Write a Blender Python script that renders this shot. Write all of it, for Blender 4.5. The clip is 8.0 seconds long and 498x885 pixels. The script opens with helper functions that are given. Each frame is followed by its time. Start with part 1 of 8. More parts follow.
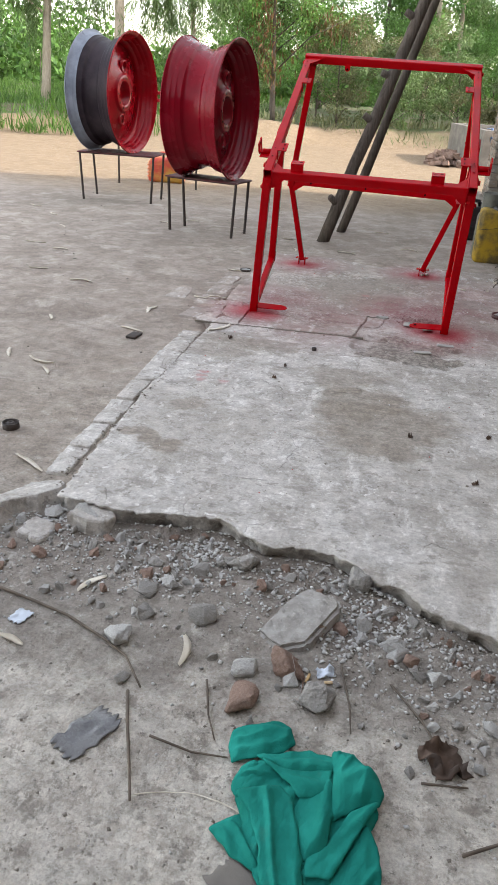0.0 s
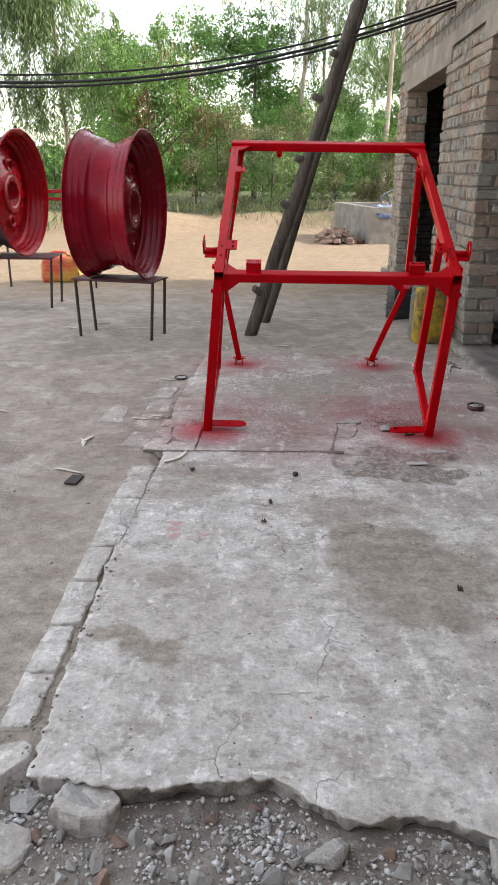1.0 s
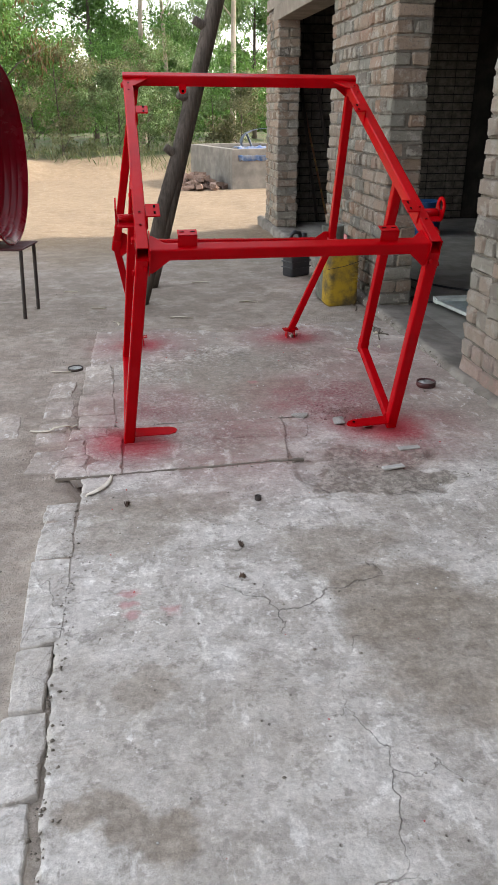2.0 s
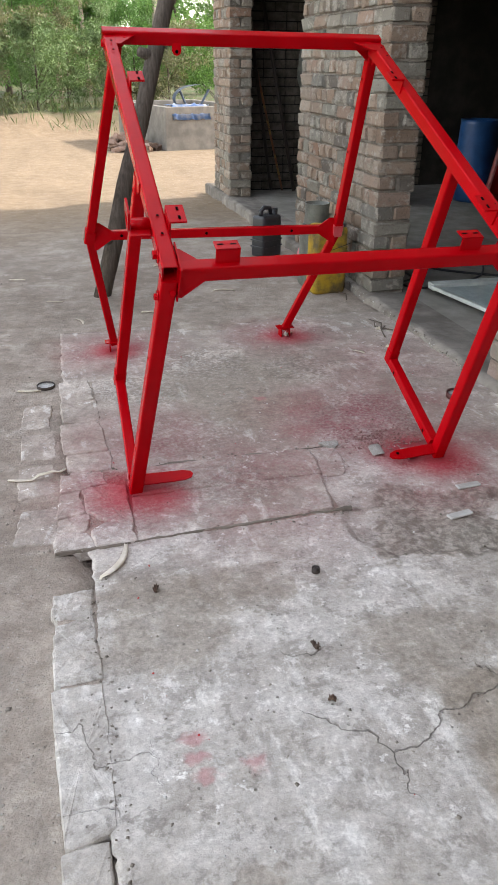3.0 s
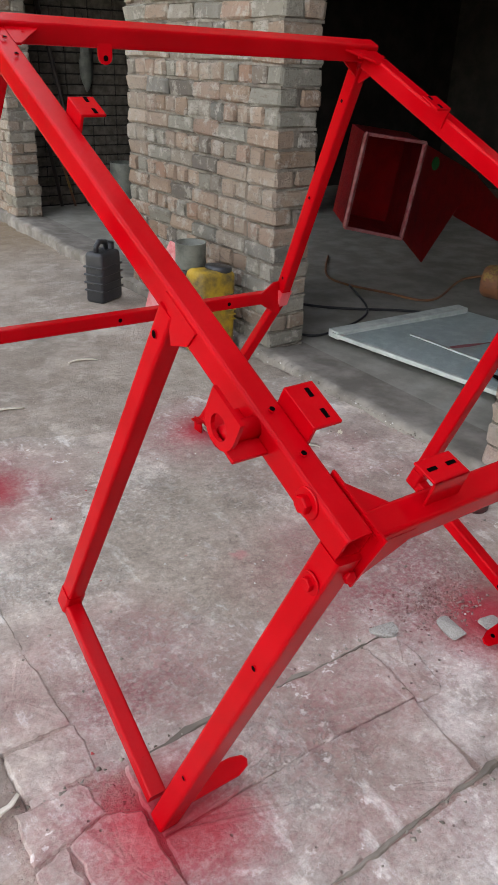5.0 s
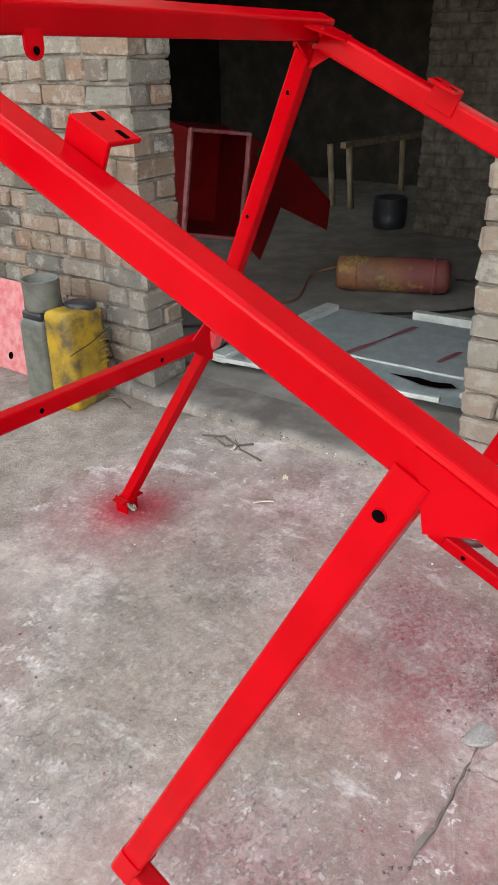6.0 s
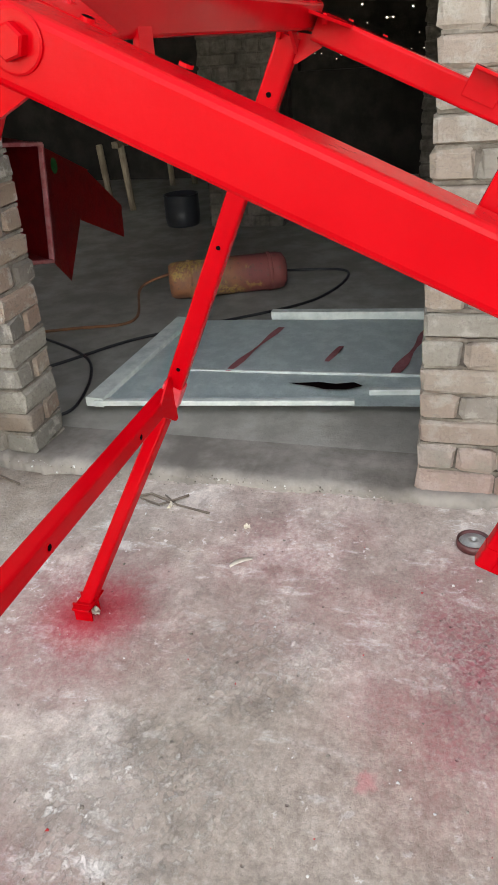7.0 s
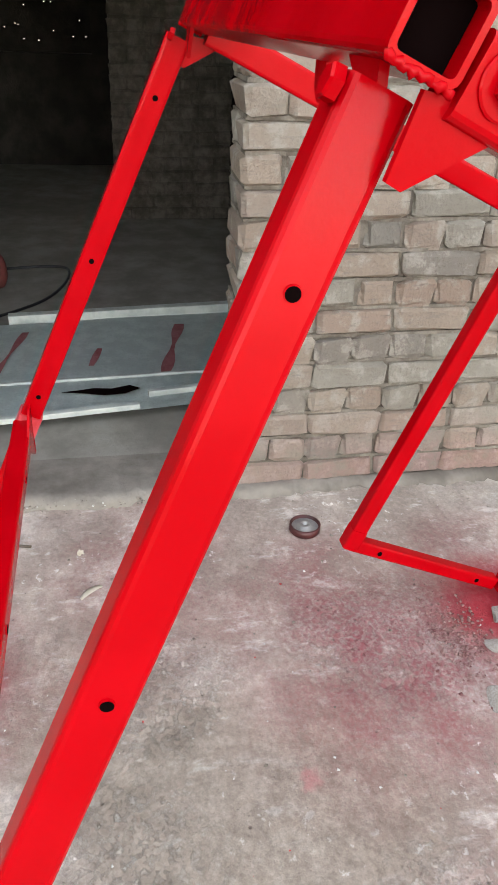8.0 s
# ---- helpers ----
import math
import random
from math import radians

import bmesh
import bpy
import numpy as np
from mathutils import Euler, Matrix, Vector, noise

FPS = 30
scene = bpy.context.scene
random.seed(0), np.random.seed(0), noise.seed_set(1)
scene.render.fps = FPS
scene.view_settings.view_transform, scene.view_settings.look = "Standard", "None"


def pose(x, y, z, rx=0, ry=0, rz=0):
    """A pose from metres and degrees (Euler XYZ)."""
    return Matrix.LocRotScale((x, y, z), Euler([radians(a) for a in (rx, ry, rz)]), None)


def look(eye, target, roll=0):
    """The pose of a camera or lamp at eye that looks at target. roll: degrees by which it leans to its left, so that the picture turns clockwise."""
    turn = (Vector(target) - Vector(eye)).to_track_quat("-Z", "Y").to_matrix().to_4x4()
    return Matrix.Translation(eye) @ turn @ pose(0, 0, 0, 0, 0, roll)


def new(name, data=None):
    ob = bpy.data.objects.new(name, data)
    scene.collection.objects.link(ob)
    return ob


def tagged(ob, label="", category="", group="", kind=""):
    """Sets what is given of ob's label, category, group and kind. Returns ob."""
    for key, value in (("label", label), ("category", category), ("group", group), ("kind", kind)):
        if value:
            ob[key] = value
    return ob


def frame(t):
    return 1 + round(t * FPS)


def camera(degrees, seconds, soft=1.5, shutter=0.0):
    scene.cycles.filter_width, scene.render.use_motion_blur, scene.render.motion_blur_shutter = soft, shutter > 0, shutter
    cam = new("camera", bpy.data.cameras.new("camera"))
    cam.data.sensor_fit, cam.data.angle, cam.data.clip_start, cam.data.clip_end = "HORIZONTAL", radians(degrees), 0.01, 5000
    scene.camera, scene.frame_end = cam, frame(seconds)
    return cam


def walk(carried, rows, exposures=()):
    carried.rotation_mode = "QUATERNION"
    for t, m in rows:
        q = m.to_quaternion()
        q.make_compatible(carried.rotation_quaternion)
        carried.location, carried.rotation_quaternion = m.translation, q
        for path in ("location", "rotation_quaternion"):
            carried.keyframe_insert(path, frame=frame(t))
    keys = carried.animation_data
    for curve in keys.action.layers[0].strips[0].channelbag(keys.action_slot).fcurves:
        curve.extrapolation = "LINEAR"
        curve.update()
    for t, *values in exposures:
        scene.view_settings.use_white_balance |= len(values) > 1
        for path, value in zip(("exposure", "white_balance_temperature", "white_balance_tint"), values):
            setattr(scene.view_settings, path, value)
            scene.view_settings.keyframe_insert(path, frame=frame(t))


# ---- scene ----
cam = camera(36.8, 8.0, soft=1.35)
PATH = [
    (0, (1.44, 2.017, 1.259), (1.104, 3.78, 0.377), 3.5),
    (0.5, (1.254, 2.37, 1.256), (1.026, 4.225, 0.545), 1.8),
    (1, (0.993, 2.693, 1.249), (0.903, 4.568, 0.561), 0.3),
    (1.5, (0.822, 2.996, 1.26), (0.961, 4.85, 0.523), -0.3),
    (1.7, (0.764, 3.162, 1.243), (0.971, 4.998, 0.475), -0.3),
    (2.8, (0.448, 3.976, 1.294), (0.868, 5.706, 0.382), 0.7),
    (3, (0.416, 4.074, 1.296), (0.879, 5.792, 0.384), 0.6),
    (3.5, (0.345, 4.441, 1.294), (0.865, 6.144, 0.383), -0.8),
    (4, (0.263, 4.771, 1.312), (0.88, 6.45, 0.418), 0.3),
    (4.5, (0.174, 5.102, 1.357), (1.012, 6.687, 0.472), 2.6),
    (4.7, (0.162, 5.211, 1.342), (1.089, 6.74, 0.446), 2.8),
    (5.8, (0.188, 5.981, 1.326), (1.501, 7.16, 0.386), -0.3),
    (6, (0.172, 6.123, 1.311), (1.583, 7.196, 0.385), -0.9),
    (6.5, (0.17, 6.448, 1.317), (1.742, 7.214, 0.347), -2.2),
    (7, (0.239, 6.779, 1.336), (1.907, 7.314, 0.371), -4.3),
    (7.5, (0.273, 7.066, 1.353), (1.997, 7.26, 0.358), -4.6),
    (8, (0.289, 7.253, 1.369), (1.985, 6.912, 0.364), 2.5),
]
EXPO = [(0.0, 2.48, 7200, 10.5), (1.5, 2.36, 7250, 11), (3.0, 2.55, 7250, 11), (4.5, 2.65, 7300, 11.5), (6.0, 3.10, 7600, 11.5), (7.5, 3.24, 7650, 11), (8.0, 3.18, 7650, 11)]
walk(cam, [(t, look(eye, target, roll)) for t, eye, target, roll in PATH], exposures=EXPO)

# ---- world and sun ----
SUN_EL, SUN_AZ = radians(31), math.atan2(0.98, 0.20)
world = bpy.data.worlds.new("world")
scene.world = world
world.use_nodes = True
wn = world.node_tree.nodes
wn.clear()
sky = wn.new("ShaderNodeTexSky")
sky.sky_type = "NISHITA"
sky.sun_disc = False
sky.sun_elevation, sky.sun_rotation = SUN_EL, SUN_AZ
sky.air_density, sky.dust_density, sky.ozone_density = 1.0, 0.9, 1.0
bg = wn.new("ShaderNodeBackground")
bg.inputs["Strength"].default_value = 0.15
wo = wn.new("ShaderNodeOutputWorld")
haze = wn.new("ShaderNodeHueSaturation")
haze.inputs["Saturation"].default_value = 0.5
world.node_tree.links.new(sky.outputs[0], haze.inputs["Color"])
world.node_tree.links.new(haze.outputs[0], bg.inputs[0])
world.node_tree.links.new(bg.outputs[0], wo.inputs[0])
sun_data = bpy.data.lights.new("sun", "SUN")
sun_data.energy, sun_data.angle, sun_data.color = 1.4, radians(0.8), (1.0, 0.96, 0.93)
sun = new("sun", sun_data)
SUN_DIR = Vector((math.cos(SUN_EL) * math.sin(SUN_AZ), math.cos(SUN_EL) * math.cos(SUN_AZ), math.sin(SUN_EL)))
sun.matrix_world = look((30, 10, 30), Vector((30, 10, 30)) - SUN_DIR)


# ---- materials ----
class Nodes:
    """A short way of writing node materials."""

    def __init__(self, name):
        self.mat = bpy.data.materials.new(name)
        self.mat.use_nodes = True
        self.t = self.mat.node_tree
        self.t.nodes.clear()
        self.out = self.t.nodes.new("ShaderNodeOutputMaterial")
        self.b = self.t.nodes.new("ShaderNodeBsdfPrincipled")
        self.t.links.new(self.b.outputs[0], self.out.inputs[0])
        self.co = self.t.nodes.new("ShaderNodeTexCoord").outputs["Object"]

    def put(self, sock, v):
        if isinstance(v, (int, float)):
            sock.default_value = v
        elif isinstance(v, tuple):
            sock.default_value = (*v, 1) if len(v) == 3 and sock.type == "RGBA" else v
        else:
            self.t.links.new(v, sock)

    def world_co(self):
        self.co = self.t.nodes.new("ShaderNodeNewGeometry").outputs["Position"]
        return self

    def noise(self, scale, detail=4.0, rough=0.55, co=None, stretch=None, w=None):
        n = self.t.nodes.new("ShaderNodeTexNoise")
        n.inputs["Scale"].default_value, n.inputs["Detail"].default_value, n.inputs["Roughness"].default_value = scale, detail, rough
        src = co or self.co
        if stretch:
            src = self.vec("MULTIPLY", src, stretch)
        self.t.links.new(src, n.inputs["Vector"])
        return n.outputs["Fac"]

    def voro(self, scale, feature="F1", out="Distance", co=None, rand=1.0):
        n = self.t.nodes.new("ShaderNodeTexVoronoi")
        n.feature = feature
        n.inputs["Scale"].default_value = scale
        n.inputs["Randomness"].default_value = rand
        self.t.links.new(co or self.co, n.inputs["Vector"])
        return n.outputs[out]

    def vec(self, op, a, b):
        n = self.t.nodes.new("ShaderNodeVectorMath")
        n.operation = op
        self.put(n.inputs[0], a), self.put(n.inputs[1], b)
        return n.outputs["Value"] if op in ("LENGTH", "DISTANCE", "DOT_PRODUCT") else n.outputs[0]

    def math(self, op, a, b=0.0, clamp=False):
        n = self.t.nodes.new("ShaderNodeMath")
        n.operation, n.use_clamp = op, clamp
        self.put(n.inputs[0], a), self.put(n.inputs[1], b)
        return n.outputs[0]

    def band(self, v, lo, hi, a=0.0, b=1.0, smooth=True):
        n = self.t.nodes.new("ShaderNodeMapRange")
        n.interpolation_type = "SMOOTHSTEP" if smooth else "LINEAR"
        for k, x in zip(("Value", "From Min", "From Max", "To Min", "To Max"), (v, lo, hi, a, b)):
            self.put(n.inputs[k], x)
        return n.outputs[0]

    def mix(self, f, a, b, how="MIX"):
        n = self.t.nodes.new("ShaderNodeMix")
        n.data_type, n.blend_type = "RGBA", how
        self.put(n.inputs[0], f), self.put(n.inputs[6], a), self.put(n.inputs[7], b)
        return n.outputs[2]

    def rand(self):
        return self.t.nodes.new("ShaderNodeObjectInfo").outputs["Random"]

    def island(self):
        return self.t.nodes.new("ShaderNodeNewGeometry").outputs["Random Per Island"]

    def axis(self, i, co=None):
        n = self.t.nodes.new("ShaderNodeSeparateXYZ")
        self.t.links.new(co or self.co, n.inputs[0])
        return n.outputs[i]

    def bump(self, h, strength=0.5, dist=0.01, normal=None):
        n = self.t.nodes.new("ShaderNodeBump")
        n.inputs["Strength"].default_value, n.inputs["Distance"].default_value = strength, dist
        self.t.links.new(h, n.inputs["Height"])
        if normal is not None:
            self.t.links.new(normal, n.inputs["Normal"])
        return n.outputs[0]

    def done(self, color, rough=0.8, metal=0.0, normal=None, spec=None, **more):
        self.put(self.b.inputs["Base Color"], color)
        self.put(self.b.inputs["Roughness"], rough)
        self.put(self.b.inputs["Metallic"], metal)
        if spec is not None:
            self.put(self.b.inputs["Specular IOR Level"], spec)
        if normal is not None:
            self.t.links.new(normal, self.b.inputs["Normal"])
        for k, v in more.items():
            self.put(self.b.inputs[k.replace("_", " ")], v)
        return self.mat


# feet of the cab frame, for the paint that was sprayed past them
FEET = ((0.612, 6.25), (1.715, 6.244), (0.684, 7.668), (1.58, 7.694))


def red_spray(n, base):
    """Red overspray on the floor round the frame's feet: dense at the feet, thin and wide around them."""
    flat = n.vec("MULTIPLY", n.co, (1, 1, 0))
    cloud, speck = n.noise(5.0, 4), n.noise(75, 3, 0.7)
    warp = n.math("MULTIPLY", n.math("SUBTRACT", n.noise(7.0, 3), 0.5), 0.10)
    wide = dense = None
    for (x, y), r, k in zip(FEET + ((1.50, 6.62), (0.70, 6.62), (1.05, 6.22), (1.90, 7.20), (1.72, 6.75)), (0.46, 0.52, 0.46, 0.46, 0.56, 0.44, 0.74, 0.64, 0.54), (1.0, 1.05, 1.0, 1.0, 1.05, 0.85, 0.55, 0.5, 0.8)):
        d = n.math("ADD", n.vec("DISTANCE", flat, (x, y, 0.0)), warp)
        g = n.math("MULTIPLY", n.band(d, r, 0.0), k)
        wide = g if wide is None else n.math("MAXIMUM", wide, g)
    for (x, y), r, k in zip(FEET + ((0.655, 6.215), (1.64, 6.30)), (0.21, 0.22, 0.18, 0.19, 0.19, 0.22), (0.95, 0.95, 0.95, 0.9, 0.85, 0.9)):
        d = n.math("ADD", n.vec("DISTANCE", flat, (x, y, 0.0)), n.math("MULTIPLY", warp, 0.5))
        g = n.math("MULTIPLY", n.band(d, r, 0.01), k)
        dense = g if dense is None else n.math("MAXIMUM", dense, g)
    wide = n.math("MULTIPLY", wide, n.band(cloud, 0.34, 0.60, 0.50, 1.0))
    wide = n.math("MULTIPLY", wide, n.band(speck, 0.38, 0.62, 1.0, 0.55), clamp=True)
    c = n.mix(wide, base, (0.262, 0.060, 0.074))
    return n.mix(dense, c, (0.37, 0.008, 0.024))


def cracks(n, scale, width, keep, seed=0.0):
    """Thin wandering crack lines, broken off here and there."""
    shift = n.vec("ADD", n.co, (seed, seed * 1.7, 0.0))
    wob = n.t.nodes.new("ShaderNodeTexNoise")
    wob.inputs["Scale"].default_value, wob.inputs["Detail"].default_value = 5.0, 5.0
    n.t.links.new(shift, wob.inputs["Vector"])
    off = n.vec("MULTIPLY", n.vec("SUBTRACT", wob.outputs["Color"], (0.5, 0.5, 0.5)), (0.34, 0.34, 0.0))
    co = n.vec("MULTIPLY", n.vec("ADD", shift, off), (1, 1, 0))
    d = n.voro(scale, "DISTANCE_TO_EDGE", "Distance", co=co)
    line = n.band(d, width, width * 0.25)
    return n.math("MULTIPLY", line, n.band(n.noise(1.7, 2, co=shift), keep, keep + 0.08))


def mat_concrete():
    n = Nodes("old_concrete").world_co()
    big, mid, fine = n.noise(1.2, 5, 0.6), n.noise(7, 7, 0.62), n.noise(85, 4, 0.7)
    blot = n.noise(3.4, 6, 0.66)
    y = n.axis(1)
    # bare cement towards the broken end, brown trodden dirt towards the workshop
    c = n.mix(n.band(mid, 0.36, 0.66), (0.400, 0.368, 0.332), (0.560, 0.528, 0.490))
    c = n.mix(n.band(blot, 0.50, 0.62, 0, 0.62), c, (0.325, 0.292, 0.256))
    c = n.mix(n.band(blot, 0.44, 0.33, 0, 0.55), c, (0.665, 0.640, 0.605))
    c = n.mix(n.band(big, 0.46, 0.64, 0, 0.45), c, (0.350, 0.312, 0.268))
    crust = n.noise(15, 8, 0.70)
    c = n.mix(n.band(crust, 0.53, 0.63, 0, 0.62), c, (0.250, 0.222, 0.192))
    c = n.mix(n.math("MULTIPLY", n.band(crust, 0.45, 0.36, 0, 0.62), n.band(big, 0.62, 0.45)), c, (0.720, 0.695, 0.660))
    film = n.noise(2.3, 6, 0.64)
    trod = n.band(n.math("ADD", y, n.math("MULTIPLY", n.math("SUBTRACT", film, 0.5), 3.6)), 5.55, 6.75)
    brown = n.mix(n.band(mid, 0.35, 0.66), (0.318, 0.262, 0.222), (0.425, 0.358, 0.308))
    brown = n.mix(n.band(film, 0.50, 0.58, 0, 0.75), brown, (0.258, 0.212, 0.177))
    brown = n.mix(n.band(blot, 0.46, 0.36, 0, 0.75), brown, (0.620, 0.552, 0.490))
    c = n.mix(n.math("MULTIPLY", trod, 0.88), c, brown)
    # the feet of the frame stand on worn places where pale grains show through
    flat = n.vec("MULTIPLY", n.co, (1, 1, 0))
    spot = None
    for px, py, r in ((0.83, 6.66, 0.30), (1.58, 6.60, 0.34), (1.05, 7.35, 0.34), (0.95, 6.20, 0.22), (1.5, 7.2, 0.25), (0.75, 7.1, 0.25)):
        d = n.math("ADD", n.vec("DISTANCE", flat, (px, py, 0.0)), n.math("MULTIPLY", n.math("SUBTRACT", blot, 0.5), 0.5))
        g = n.band(d, r, r * 0.45)
        spot = g if spot is None else n.math("MAXIMUM", spot, g)
    grain = n.noise(48, 7, 0.75)
    worn = n.math("MULTIPLY", spot, n.band(grain, 0.48, 0.62, 0, 0.70))
    c = n.mix(n.math("MULTIPLY", spot, n.band(grain, 0.50, 0.40, 0, 0.45)), c, (0.190, 0.158, 0.135))
    c = n.mix(worn, c, (0.700, 0.640, 0.585))
    # trowel smears, pale and dirty, drawn out in two directions
    smear_a, smear_b = n.noise(9, 7, 0.68, stretch=(1.5, 0.55, 1)), n.noise(11, 7, 0.68, stretch=(0.5, 1.4, 1))
    c = n.mix(n.band(smear_a, 0.55, 0.66, 0, 0.60), c, (0.715, 0.690, 0.650))
    c = n.mix(n.band(smear_b, 0.56, 0.66, 0, 0.55), c, (0.245, 0.216, 0.186))
    chips = n.math("MULTIPLY", n.band(n.noise(24, 5, 0.7), 0.60, 0.65), n.band(n.noise(2.2, 3), 0.46, 0.60, 0.0, 0.9))
    c = n.mix(chips, c, (0.735, 0.712, 0.675))
    c = n.mix(n.band(fine, 0.35, 0.7, 0.0, 0.16), c, (0.175, 0.155, 0.132))
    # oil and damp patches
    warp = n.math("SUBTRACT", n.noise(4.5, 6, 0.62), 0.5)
    for (px, py), r, k in (((1.47, 4.85), 0.36, 0.80), ((1.36, 5.10), 0.22, 0.75), ((1.22, 5.33), 0.20, 0.62), ((0.60, 4.46), 0.13, 0.85), ((0.62, 5.60), 0.24, 0.62), ((0.80, 5.66), 0.17, 0.5), ((1.12, 7.02), 0.44, 0.50), ((1.25, 6.75), 0.3, 0.45), ((1.45, 7.35), 0.26, 0.4), ((0.64, 4.86), 0.07, 0.6)):
        d = n.math("ADD", n.vec("DISTANCE", flat, (px, py, 0.0)), n.math("MULTIPLY", warp, 0.5))
        c = n.mix(n.math("MULTIPLY", n.band(d, r, r * 0.55), k), c, n.mix(n.band(crust, 0.40, 0.58), (0.285, 0.240, 0.192), (0.215, 0.178, 0.140)))
    # earth in the broken-out patch
    hole = n.band(n.math("ADD", n.vec("DISTANCE", n.vec("MULTIPLY", flat, (0.80, 1, 0)), (1.220, 5.86, 0.0)), n.math("MULTIPLY", n.math("SUBTRACT", n.noise(6.0, 5), 0.5), 0.50)), 0.225, 0.19, 0, 0.9)
    c = n.mix(hole, c, n.mix(n.band(n.noise(34, 5, 0.72), 0.40, 0.62), (0.150, 0.127, 0.104), (0.345, 0.305, 0.262)))
    # the pitted, dusty skin: fine mottling over all of it
    skin, fleck = n.noise(13, 10, 0.84), n.noise(60, 6, 0.8)
    c = n.mix(1.0, c, n.band(skin, 0.36, 0.64, 1.22, 0.80, smooth=False), "MULTIPLY")
    c = n.mix(1.0, c, n.band(fleck, 0.36, 0.64, 1.16, 0.86, smooth=False), "MULTIPLY")
    c = red_spray(n, c)
    # a few drips of red on the pale floor
    for px, py in ((0.600, 5.199), (0.601, 5.146), (0.611, 5.108), (0.717, 5.102), (1.228, 6.90)):
        d = n.math("ADD", n.vec("DISTANCE", flat, (px, py, 0.0)), n.math("MULTIPLY", n.math("SUBTRACT", n.noise(28, 4), 0.5), 0.09))
        c = n.mix(n.band(d, 0.034, 0.004, 0, 0.42), c, (0.47, 0.12, 0.14))
    crk = n.math("MULTIPLY", n.math("MAXIMUM", cracks(n, 0.9, 0.0022, 0.53), n.math("MULTIPLY", cracks(n, 2.4, 0.005, 0.56, 3.3), 0.7)), n.band(y, 6.1, 5.6))
    c = n.mix(n.math("MULTIPLY", crk, 0.6), c, (0.12, 0.10, 0.085))
    pits = n.math("MULTIPLY", n.band(n.voro(30), 0.13, 0.05), n.band(n.noise(5, 2), 0.50, 0.62))
    c = n.mix(n.math("MULTIPLY", pits, 0.55), c, (0.12, 0.10, 0.085))
    h = n.math("ADD", n.math("MULTIPLY", mid, 0.55), n.math("ADD", n.math("MULTIPLY", fine, 0.04), n.math("MULTIPLY", worn, 0.16)))
    h = n.math("SUBTRACT", h, n.math("ADD", n.math("MULTIPLY", pits, 0.3), n.math("MULTIPLY", crk, 0.25)))
    h = n.math("ADD", h, n.math("SUBTRACT", n.math("MULTIPLY", crust, 0.30), n.math("MULTIPLY", smear_b, 0.10)))
    return n.done(c, n.band(mid, 0.3, 0.7, 0.66, 0.88), normal=n.bump(h, 1.0, 0.020))


